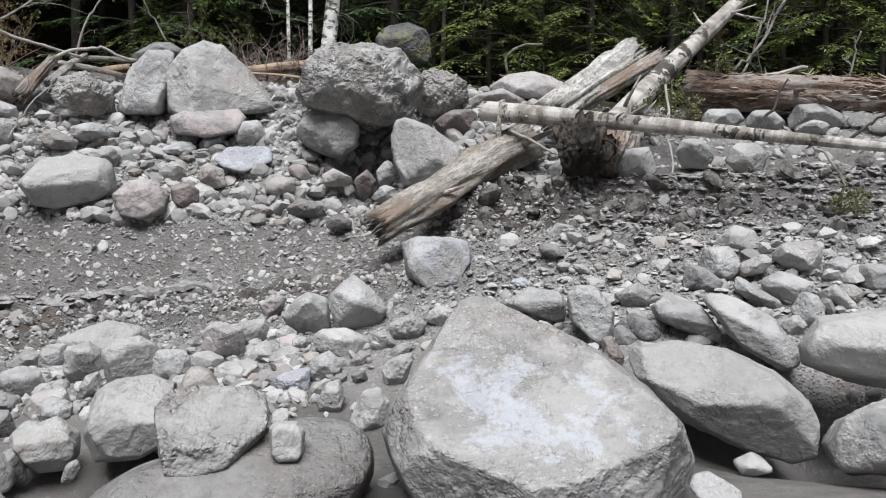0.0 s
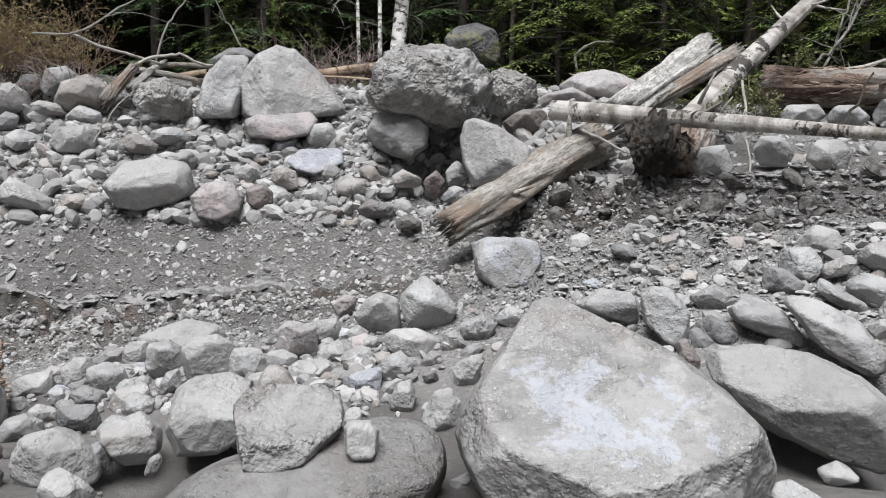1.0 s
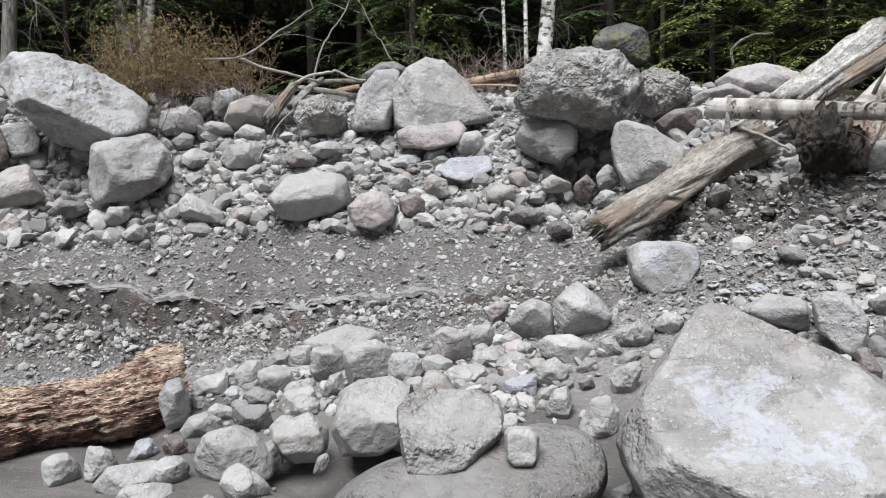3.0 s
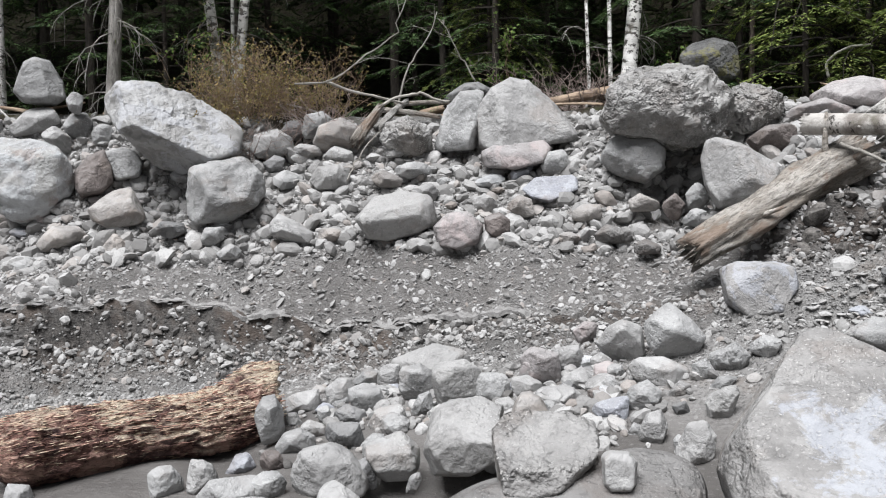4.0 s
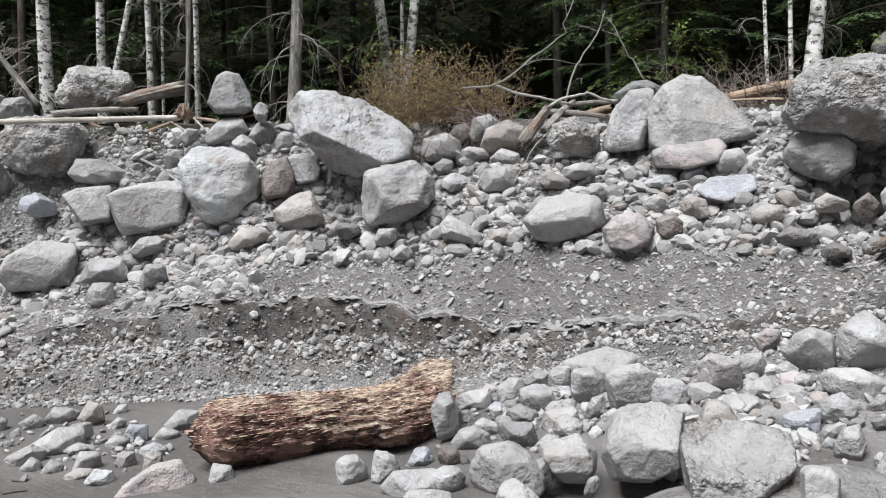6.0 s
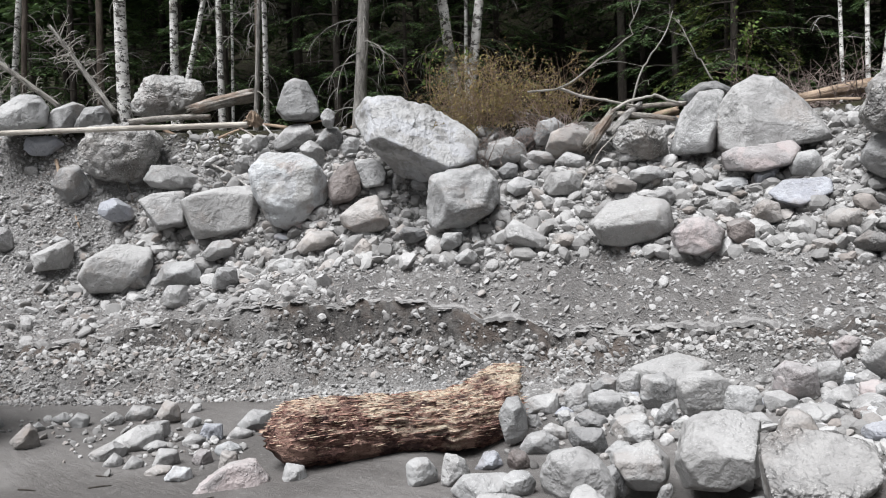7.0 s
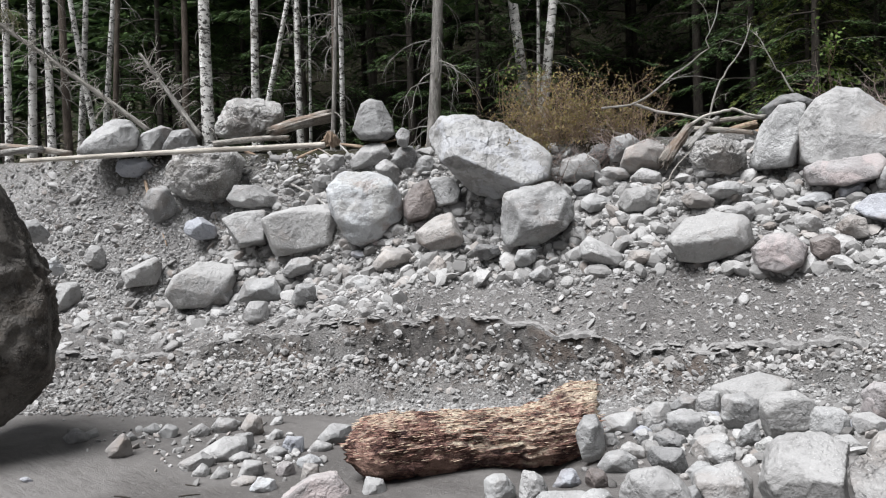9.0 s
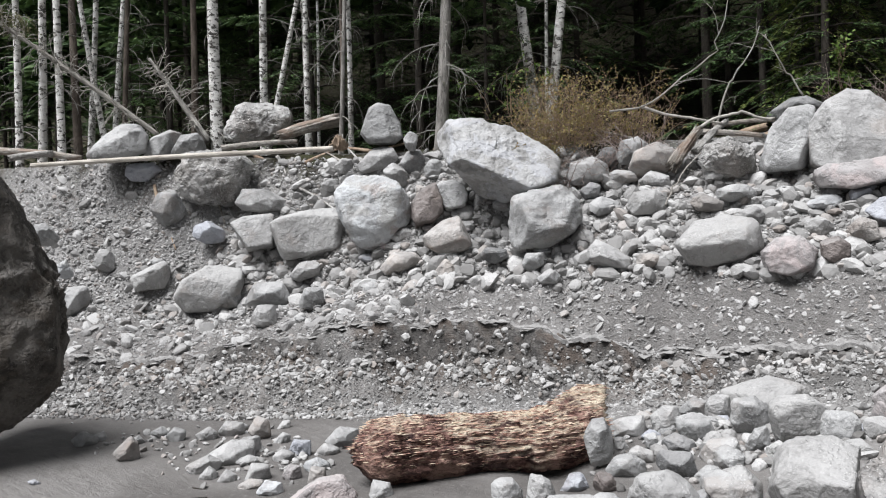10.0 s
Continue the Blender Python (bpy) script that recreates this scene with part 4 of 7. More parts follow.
rock("rock", -2.922, 9.469, 2.078, 17.1, 0.28, ((-155, 0.405), (-97, 0.185), (-78, 0.182), (-20, 0.383), (46, 0.353), (94, 0.156), (114, 0.229)), "pink", "pinkish grey rock below the pale boulder", shaved=((0, -0.6, 0.8, 0.72),), lean=-3.1)
rock("rock", -2.407, 9.358, 1.979, 14.4, 0.144, ((-158, 0.186), (-94, 0.149), (-51, 0.151), (20, 0.159), (98, 0.132), (150, 0.132)), "grey", "rounded grey rock on the boulder bank")
rock("rock", -2.380, 8.942, 1.639, 13.7, 0.22, ((-136, 0.235), (-107, 0.157), (-64, 0.156), (8, 0.323), (94, 0.157), (131, 0.218)), "blue", "flat pale bluish-white slab on the boulder bank", faces=((0.0, -0.75, 0.66, 0.1),), lean=-0.3)
rock("boulder", -4.004, 8.250, 1.357, 23.5, 0.34, ((-148, 0.413), (-99, 0.290), (-77, 0.257), (-55, 0.325), (9, 0.437), (81, 0.310), (109, 0.311), (138, 0.349)), "dusty", "broad angular grey boulder with a sharp lower edge", shaved=((-0.1, -0.5, 0.86, 0.62), (0.2, -0.85, -0.45, 0.74), (0.5, -0.7, 0.5, 0.85)), lean=1.7)
rock("rock", -3.245, 8.213, 1.201, 21.6, 0.22, ((-164, 0.252), (-103, 0.208), (-75, 0.207), (-12, 0.256), (45, 0.237), (96, 0.208), (132, 0.224)), "pink", "rounded pinkish grey rock at the foot of the slope", shaved=((0, -0.7, 0.7, 0.8),), lean=2.3)
rock("rock", -2.820, 8.316, 1.257, 18.7, 0.119, ((-170, 0.138), (-132, 0.134), (-73, 0.154), (-11, 0.149), (51, 0.132), (110, 0.143)), "brown", "brownish rock at the foot of the bank")
rock("rock", -4.398, 9.426, 2.369, 25.0, 0.251, ((-140, 0.278), (-105, 0.218), (-72, 0.263), (6, 0.319), (62, 0.238), (107, 0.234), (158, 0.294)), "rough", "rough dark grey rock")
rock("stone", -4.416, 8.857, 1.815, 26.5, 0.154, ((-140, 0.139), (-96, 0.104), (-27, 0.198), (64, 0.0948), (116, 0.131)), "warm", "orange-tinted flat stone on the boulder bank")
rock("stone", -4.518, 9.342, 2.196, 25.8, 0.092, ((-161, 0.127), (-91, 0.0942), (-42, 0.12), (52, 0.0772), (116, 0.069)), "pale", "small white stone on the boulder bank")
rock("rock", -4.140, 9.084, 1.930, 24.5, 0.190, ((-164, 0.233), (-112, 0.138), (-82, 0.106), (13, 0.237), (77, 0.108), (108, 0.112)), "grey", "low grey rock on the boulder bank")
rock("rock", -3.870, 8.756, 1.643, 23.8, 0.124, ((-145, 0.133), (-96, 0.0942), (-25, 0.165), (44, 0.154), (104, 0.0855)), "pale", "pale flat rock on the boulder bank")
rock("stone", -1.872, 8.584, 1.371, 12.3, 0.127, ((-180, 0.168), (-107, 0.114), (-74, 0.105), (12, 0.154), (86, 0.107), (124, 0.118)), "warm", "rounded warm grey stone")
rock("stone", -1.292, 8.773, 1.481, 8.4, 0.129, ((-165, 0.163), (-89, 0.102), (-18, 0.167), (65, 0.0711), (122, 0.111)), "warm", "rounded warm grey stone")
rock("stone", -2.648, 8.629, 1.457, 17.1, 0.115, ((-136, 0.114), (-79, 0.141), (9, 0.148), (69, 0.126), (131, 0.116)), "warm", "warm grey stone on the boulder bank")
rock("stone", -1.563, 8.327, 1.161, 10.6, 0.161, ((-161, 0.204), (-89, 0.106), (-13, 0.201), (72, 0.0814), (130, 0.119)), "muddy", "mud-coated stone at the foot of the bank")
rock("stone", -1.202, 8.204, 1.036, 8.3, 0.108, ((-146, 0.132), (-89, 0.0814), (-17, 0.152), (69, 0.07), (117, 0.0793)), "muddy", "mud-coated stone at the foot of the bank")
rock("stone", -0.981, 8.639, 1.438, 6.5, 0.087, ((-153, 0.105), (-103, 0.141), (-21, 0.11), (38, 0.11), (130, 0.0896)), "brown", "brownish stone on the boulder bank")
rock("stone", -0.739, 8.643, 1.550, 4.9, 0.100, ((-168, 0.116), (-103, 0.158), (-36, 0.127), (28, 0.0979), (130, 0.102)), "grey", "grey stone beside the pale boulder")
rock("stone", -0.759, 8.401, 1.327, 5.2, 0.095, ((-105, 0.0991), (-21, 0.11), (65, 0.103), (136, 0.0649)), "grey", "grey stone above the log end")
rock("boulder", 0.845, 9.913, 2.623, -4.9, 0.389, ((-145, 0.408), (-107, 0.21), (-98, 0.18), (-71, 0.268), (14, 0.478), (73, 0.214), (98, 0.203), (117, 0.261)), "pink", "reddish grey boulder below the trees")
rock("rock", 0.480, 9.751, 2.453, -2.8, 0.285, ((-160, 0.372), (-89, 0.128), (-89, 0.128), (16, 0.34), (68, 0.144), (101, 0.114), (122, 0.176)), "pink", "pinkish grey flat rock behind the logs")
rock("rock", -0.006, 9.160, 2.112, 0.0, 0.224, ((-141, 0.212), (-107, 0.163), (-62, 0.166), (11, 0.271), (91, 0.164), (121, 0.167)), "brown", "dark brown rock under the log end")
rock("rock", 1.707, 7.591, 1.701, -12.7, 0.161, ((-154, 0.187), (-93, 0.169), (-57, 0.186), (23, 0.162), (97, 0.136), (152, 0.168)), "dusty", "smooth dusty rock below the logs")
rock("rock", 2.273, 7.683, 1.809, -16.5, 0.140, ((-152, 0.166), (-95, 0.151), (-33, 0.182), (41, 0.125), (91, 0.137), (152, 0.164)), "grey", "rounded grey rock below the fallen tree")
rock("rock", 2.656, 7.368, 1.767, -19.8, 0.143, ((-134, 0.16), (-81, 0.16), (-17, 0.169), (41, 0.151), (95, 0.133), (153, 0.162)), "dusty", "smooth rounded grey rock on the bank edge")
rock("rock", 2.931, 8.954, 2.253, -18.1, 0.155, ((-135, 0.206), (-90, 0.118), (-59, 0.169), (38, 0.172), (90, 0.0855), (141, 0.172)), "grey", "rounded grey rock under the large log")
rock("rock", 3.319, 8.747, 2.226, -20.8, 0.158, ((-130, 0.186), (-90, 0.128), (-61, 0.16), (45, 0.127), (90, 0.0927), (143, 0.149)), "grey", "rounded grey rock under the large log")
rock("rock", 3.818, 8.672, 2.271, -23.8, 0.230, ((-140, 0.272), (-96, 0.167), (-87, 0.158), (-11, 0.289), (55, 0.159), (93, 0.126), (145, 0.224)), "pale", "rounded pale grey rock under the large log")
rock("stone", 3.696, 8.411, 2.134, -23.7, 0.114, ((-135, 0.152), (-82, 0.0935), (-35, 0.136), (78, 0.0659), (116, 0.0639)), "grey", "grey stone behind the fallen tree")
rock("stone", 0.948, 7.081, 1.046, -7.6, 0.102, ((-114, 0.0917), (-75, 0.0906), (13, 0.126), (82, 0.0876), (144, 0.0896)), "pale", "pale stone stuck in the eroded bank")
rock("boulder", -8.618, 7.302, 1.897, 47.5, 0.38, ((-174, 0.478), (-159, 0.446), (-148, 0.452), (-100, 0.509), (-69, 0.482), (-51, 0.465), (-30, 0.501), (11, 0.528), (37, 0.514), (71, 0.513), (95, 0.542), (149, 0.572)), "white", "white rounded boulder with reddish clay below", shaved=((-0.2, -0.7, 0.68, 0.8), (0.4, -0.9, 0.0, 0.85), (-0.4, -0.8, -0.4, 0.82), (0.1, -0.75, -0.65, 0.8)), lean=-1.3)
rock("boulder", -6.948, 7.990, 2.556, 39.9, 0.62, ((-155, 0.634), (-135, 0.476), (-132, 0.474), (-109, 0.525), (-70, 0.607), (-67, 0.633), (-1, 0.944), (49, 0.542), (52, 0.511), (66, 0.468), (82, 0.478), (88, 0.506), (118, 0.725), (154, 0.845)), "layered", "large pale boulder tapering to one end, layered aslant", faces=((0.28, -0.757, 0.59, 0.24), (-0.38, -0.45, -0.81, 0.42), (-0.85, -0.5, 0.15, 0.6), (0.1, -0.35, 0.93, 0.44), (0.7, -0.7, 0.1, 0.66)), lean=-5.2)
rock("boulder", -6.119, 7.895, 1.717, 36.6, 0.42, ((-177, 0.428), (-170, 0.444), (-87, 0.384), (-62, 0.355), (-35, 0.430), (4, 0.481), (42, 0.475), (94, 0.373), (107, 0.367), (168, 0.418)), "grey", "blocky grey boulder undercut above a dark gap", faces=((0.15, -0.85, 0.5, 0.28), (-0.85, -0.52, 0, 0.36), (0.25, -0.5, -0.83, 0.34), (0.75, -0.65, 0.1, 0.4)), lean=-0.7)
rock("boulder", -9.328, 8.237, 3.270, 46.6, 0.24, ((-142, 0.362), (-91, 0.301), (-55, 0.343), (10, 0.266), (28, 0.244), (76, 0.318), (118, 0.332), (159, 0.288)), "grey", "upright angular grey boulder at the forest edge", shaved=((0.5, -0.8, 0.3, 0.75), (-0.6, -0.75, 0.1, 0.8)), lean=-7.5)
rock("boulder", -10.357, 6.493, 1.703, 56.0, 0.30, ((-152, 0.242), (-85, 0.306), (-3, 0.307), (94, 0.225), (114, 0.258)), "pale", "pale angular slab on the boulder bank", faces=((-0.2, -0.9, 0.4, 0.22),), lean=-0.3)
rock("boulder", -9.529, 6.906, 1.629, 52.0, 0.36, ((-161, 0.515), (-86, 0.345), (-81, 0.336), (-17, 0.434), (18, 0.494), (98, 0.328), (102, 0.333)), "dusty", "flat-faced angular grey slab", faces=((0.1, -0.99, 0.15, 0.26), (0.1, -0.5, 0.86, 0.33)), lean=0.0)
rock("rock", -7.922, 7.682, 1.942, 43.6, 0.24, ((-179, 0.224), (-153, 0.261), (-79, 0.248), (-50, 0.225), (3, 0.232), (27, 0.264), (115, 0.242), (139, 0.202)), "brown", "reddish-brown rock on the boulder bank", shaved=((-0.3, -0.8, 0.4, 0.75),), lean=-1.6)
rock("rock", -7.693, 7.954, 2.102, 41.8, 0.20, ((-153, 0.195), (-82, 0.227), (-14, 0.231), (24, 0.212), (80, 0.183), (105, 0.194)), "grey", "grey rock beside a reddish-brown one", shaved=((0.2, -0.8, 0.5, 0.75),), lean=-2.4)
rock("rock", -7.384, 7.497, 1.496, 42.2, 0.26, ((-164, 0.319), (-119, 0.238), (-82, 0.213), (-17, 0.338), (25, 0.270), (102, 0.260), (129, 0.237)), "warm", "grey rock with a warm brown base", shaved=((-0.2, -0.5, 0.85, 0.68), (0.1, -0.8, -0.6, 0.75),), lean=0.8)
rock("boulder", -11.444, 6.527, 2.569, 58.4, 0.40, ((-164, 0.538), (-117, 0.462), (-96, 0.417), (-63, 0.430), (-34, 0.468), (-8, 0.538), (49, 0.513), (82, 0.425), (109, 0.476), (155, 0.537)), "rough", "rough pitted dark grey boulder", shaved=((0, -0.4, 0.9, 0.8), (0, -0.75, -0.66, 0.72), (-0.6, -0.75, 0, 0.82), (0.6, -0.75, 0, 0.82)), lean=-4.1)
rock("rock", -11.818, 5.925, 2.102, 61.6, 0.216, ((-146, 0.226), (-78, 0.28), (-19, 0.263), (24, 0.239), (99, 0.277), (153, 0.235)), "grey", "rounded grey rock beside the round boulder")
rock("boulder", -11.679, 7.554, 3.510, 55.3, 0.38, ((-173, 0.558), (-109, 0.413), (-77, 0.272), (-66, 0.298), (-15, 0.518), (32, 0.527), (86, 0.333), (101, 0.335), (147, 0.407)), "rough", "rough grey boulder at the forest edge", shaved=((0.1, -0.5, 0.85, 0.72), (0, -0.8, -0.6, 0.75), (-0.6, -0.75, -0.1, 0.8)), lean=-7.7)
rock("boulder", -12.808, 5.689, 3.195, 64.3, 0.36, ((-113, 0.399), (-87, 0.245), (-73, 0.257), (-5, 0.417), (36, 0.417), (96, 0.295), (125, 0.233), (135, 0.255)), "grey", "smooth grey boulder at the forest edge", shaved=((-0.4, -0.6, 0.7, 0.72), (0.3, -0.95, 0.1, 0.8),), lean=-6.4)
rock("rock", -12.403, 6.256, 3.209, 61.5, 0.224, ((-102, 0.302), (-77, 0.287), (-23, 0.275), (71, 0.213), (114, 0.15), (153, 0.242)), "grey", "grey rock at the forest edge")
rock("rock", -12.068, 6.453, 3.173, 60.1, 0.197, ((-90, 0.268), (-56, 0.264), (28, 0.235), (100, 0.132), (146, 0.143)), "grey", "grey rock at the forest edge")
rock("rock", -12.659, 5.975, 2.742, 63.0, 0.187, ((-121, 0.227), (-91, 0.17), (-54, 0.174), (48, 0.213), (92, 0.134), (164, 0.262)), "blue", "flat bluish-white rock on the gravel slope")
rock("rock", -11.062, 6.174, 1.703, 58.9, 0.199, ((-119, 0.184), (-88, 0.181), (-16, 0.246), (53, 0.152), (100, 0.181), (167, 0.233)), "blue", "bluish-white angular rock on the boulder bank")
rock("rock", -10.648, 6.876, 2.149, 55.2, 0.337, ((-132, 0.303), (-101, 0.184), (-88, 0.196), (11, 0.389), (61, 0.193), (89, 0.193), (148, 0.358)), "pale", "pale flat rock on the boulder bank")
rock("rock", -9.262, 8.029, 2.708, 48.2, 0.219, ((-151, 0.332), (-83, 0.171), (-55, 0.191), (27, 0.301), (91, 0.201), (137, 0.183)), "pale", "pale rounded rock on the boulder bank")
rock("rock", -8.812, 7.942, 2.447, 47.0, 0.153, ((-139, 0.109), (-90, 0.197), (6, 0.188), (49, 0.152), (118, 0.169)), "pale", "pale rock behind the whitish boulder")
rock("rock", -8.664, 8.185, 2.661, 45.7, 0.139, ((-147, 0.181), (-96, 0.188), (-21, 0.185), (31, 0.192), (107, 0.161), (144, 0.154)), "grey", "rounded grey rock on the boulder bank")
rock("rock", -8.274, 8.232, 2.520, 44.2, 0.112, ((-168, 0.154), (-90, 0.161), (-34, 0.14), (28, 0.135), (97, 0.14), (146, 0.126)), "grey", "rounded grey rock on the boulder bank")
rock("stone", -9.812, 7.815, 2.658, 50.6, 0.117, ((-139, 0.133), (-79, 0.12), (8, 0.147), (82, 0.13), (134, 0.103)), "pale", "pale stone on the boulder bank")
rock("stone", -9.829, 7.544, 2.353, 51.6, 0.104, ((-151, 0.135), (-90, 0.113), (-30, 0.0968), (83, 0.108), (126, 0.0968)), "pale", "pale stone on the boulder bank")
rock("stone", -8.571, 8.068, 2.975, 45.8, 0.087, ((-168, 0.108), (-84, 0.212), (-11, 0.102), (60, 0.0927), (142, 0.0855)), "grey", "grey stone beside a dead tree")
rock("rock", -6.018, 8.826, 2.320, 33.2, 0.192, ((-148, 0.28), (-91, 0.191), (-77, 0.179), (10, 0.258), (58, 0.194), (103, 0.17), (167, 0.262)), "dusty", "smooth dusty rock on the boulder bank")
rock("stone", -5.929, 9.127, 2.530, 31.9, 0.101, ((-125, 0.14), (-66, 0.125), (10, 0.131), (80, 0.123), (146, 0.0917)), "dark", "dark grey stone on the boulder bank")
rock("stone", -5.877, 8.629, 2.050, 33.1, 0.095, ((-148, 0.128), (-84, 0.109), (-14, 0.128), (75, 0.109), (126, 0.0886)), "dark", "dark grey stone on the boulder bank")
rock("rock", -5.092, 8.662, 1.863, 29.3, 0.172, ((-137, 0.232), (-91, 0.164), (-23, 0.246), (44, 0.206), (96, 0.146), (148, 0.204)), "dusty", "smooth dusty rock on the boulder bank")
rock("rock", -5.271, 9.188, 2.420, 28.7, 0.223, ((-136, 0.325), (-85, 0.21), (-66, 0.231), (5, 0.324), (63, 0.233), (112, 0.199), (160, 0.278)), "warm", "rounded brownish rock on the boulder bank")
rock("rock", -5.600, 9.276, 2.575, 30.0, 0.156, ((-153, 0.231), (-91, 0.183), (-46, 0.123), (49, 0.185), (102, 0.161), (161, 0.194)), "grey", "grey rock behind a brownish one")
rock("stone", -5.594, 8.938, 2.206, 30.9, 0.178, ((-121, 0.0896), (-78, 0.0989), (29, 0.172), (83, 0.0937), (116, 0.125)), "pale", "whitish stone on the boulder bank")
rock("stone", -5.159, 9.022, 2.150, 28.6, 0.161, ((-142, 0.14), (-113, 0.105), (-87, 0.121), (13, 0.175), (71, 0.0958), (120, 0.131)), "pale", "whitish stone on the boulder bank")
rock("rock", -5.162, 7.879, 1.261, 32.0, 0.203, ((-164, 0.267), (-115, 0.179), (-95, 0.176), (-35, 0.287), (56, 0.0814), (62, 0.0834), (148, 0.254)), "pale", "pale sloping rock at the foot of the bank")
rock("stone", -4.716, 7.956, 1.174, 29.4, 0.107, ((-118, 0.103), (-70, 0.0933), (17, 0.133), (80, 0.0834), (164, 0.138)), "warm", "pale yellowish stone on the boulder bank")
rock("stone", -6.057, 7.570, 1.179, 37.5, 0.109, ((-166, 0.143), (-111, 0.124), (-62, 0.0949), (-7, 0.133), (92, 0.111), (155, 0.125)), "grey", "smooth grey stone on the boulder bank")
rock("stone", -5.795, 7.486, 1.016, 36.5, 0.124, ((-121, 0.117), (-92, 0.102), (-17, 0.148), (54, 0.106), (125, 0.0577)), "grey", "grey stone at the foot of the bank")
rock("stone", -6.641, 7.534, 1.260, 40.3, 0.140, ((-115, 0.104), (-69, 0.104), (16, 0.185), (81, 0.0989), (142, 0.147)), "dark", "dark grey stone on the boulder bank")
rock("stone", -7.171, 7.193, 1.098, 43.8, 0.125, ((-131, 0.143), (-83, 0.149), (6, 0.146), (44, 0.113), (140, 0.0968)), "warm", "pointed warm grey stone")
rock("rock", -7.891, 7.122, 1.170, 46.9, 0.220, ((-140, 0.265), (-82, 0.121), (-69, 0.108), (41, 0.244), (88, 0.161), (135, 0.193)), "warm", "low warm grey rock")
rock("stone", -8.138, 7.423, 1.565, 46.6, 0.113, ((-151, 0.132), (-88, 0.109), (-17, 0.14), (65, 0.0958), (127, 0.0958)), "pale", "pale stone on the boulder bank")
rock("boulder", -10.461, 5.795, 0.872, 59.0, 0.36, ((-141, 0.465), (-94, 0.320), (-61, 0.305), (-24, 0.399), (4, 0.458), (81, 0.352), (118, 0.324), (150, 0.413)), "dusty", "dusty slab embedded in the gravel slope", shaved=((0.1, -0.45, 0.88, 0.7), (-0.2, -0.9, -0.3, 0.8),), lean=3.7)
rock("rock", -10.182, 5.843, 0.761, 58.1, 0.160, ((-128, 0.207), (-86, 0.171), (-2, 0.219), (87, 0.185), (162, 0.183)), "grey", "blocky grey rock over a dark gap")
rock("rock", -9.535, 6.130, 0.794, 55.1, 0.267, ((-99, 0.176), (-72, 0.184), (31, 0.264), (87, 0.181), (152, 0.256)), "grey", "grey slab embedded in the slope")
rock("rock", -9.280, 6.558, 1.110, 52.6, 0.170, ((-120, 0.179), (-77, 0.148), (-2, 0.221), (99, 0.124), (139, 0.118)), "pale", "pale block on the boulder bank")
rock("stone", -9.155, 5.762, 0.565, 55.6, 0.121, ((-112, 0.154), (-75, 0.157), (-2, 0.187), (87, 0.146), (151, 0.132)), "pale", "pale angular stone on the boulder bank")
rock("stone", -8.780, 6.273, 0.766, 52.2, 0.122, ((-93, 0.142), (6, 0.171), (87, 0.136), (155, 0.124)), "grey", "grey stone embedded in the slope")
rock("rock", -11.423, 5.402, 1.095, 62.8, 0.199, ((-162, 0.287), (-87, 0.212), (-28, 0.249), (33, 0.285), (115, 0.124)), "dusty", "flat dusty rock embedded in the slope")
rock("stone", -12.234, 5.084, 1.322, 65.6, 0.112, ((-126, 0.143), (-57, 0.185), (6, 0.144), (75, 0.177), (160, 0.136)), "pale", "pale upright stone in the gravel slope")
rock("rock", -12.235, 4.595, 0.766, 67.6, 0.155, ((-170, 0.238), (-95, 0.236), (-58, 0.194), (5, 0.224), (95, 0.203), (146, 0.168)), "pale", "pale grey rock at the edge of the dark boulder")
rock("stone", -11.019, 3.745, 1.779, 69.2, 0.105, ((-159, 0.123), (-105, 0.194), (-56, 0.215), (40, 0.101), (99, 0.104)), "grey", "grey flat stone in the gravel slope")
rock("stone", -10.470, 3.769, 1.335, 68.1, 0.054, ((-146, 0.118), (-66, 0.158), (28, 0.0546), (124, 0.0546)), "white", "small white stone in the gravel slope")
rock("boulder", -8.411, 2.372, 1.044, 71.6, 0.80, ((-102, 1.219), (-73, 1.034), (-56, 0.912), (-24, 0.663), (0, 0.447), (8, 0.425), (19, 0.475), (27, 0.576), (50, 0.931), (103, 1.356), (177, 0.678)), "darkbig", "large dark brown boulder with a rough face", shaved=((0.6, -0.75, 0.2, 0.85), (0.2, -0.9, -0.3, 0.85)), lean=3.9)
rock("stone", -7.187, 2.917, -0.236, 64.8, 0.089, ((-134, 0.112), (-77, 0.15), (4, 0.106), (42, 0.103), (130, 0.067)), "warm", "warm grey pointed stone on wet sand")
rock("stone", -6.785, 4.050, -0.227, 56.1, 0.074, ((-140, 0.108), (-68, 0.148), (9, 0.0927), (58, 0.0979), (147, 0.0896)), "warm", "warm grey stone standing below the cut bank")
rock("stone", -6.000, 3.923, -0.267, 53.4, 0.072, ((-123, 0.113), (-77, 0.107), (-2, 0.102), (81, 0.0742), (153, 0.0793)), "blue", "bluish-white stone in the rock pile")
rock("stone", -8.074, 2.924, -0.279, 67.4, 0.090, ((-154, 0.115), (-103, 0.102), (-48, 0.117), (59, 0.0577), (127, 0.0772)), "pale", "flat pale stone on wet sand")
rock("stone", -5.881, 4.311, -0.243, 50.4, 0.119, ((-139, 0.153), (-87, 0.132), (-12, 0.144), (78, 0.101), (132, 0.0948)), "grey", "low grey stone beside the rotten log")
rock("rock", -4.925, 3.262, -0.386, 52.8, 0.25, ((-162, 0.335), (-104, 0.248), (-58, 0.251), (3, 0.297), (38, 0.284), (94, 0.203), (120, 0.171), (126, 0.184)), "pink", "smooth pinkish boulder half sunk in wet sand", lean=19.0)
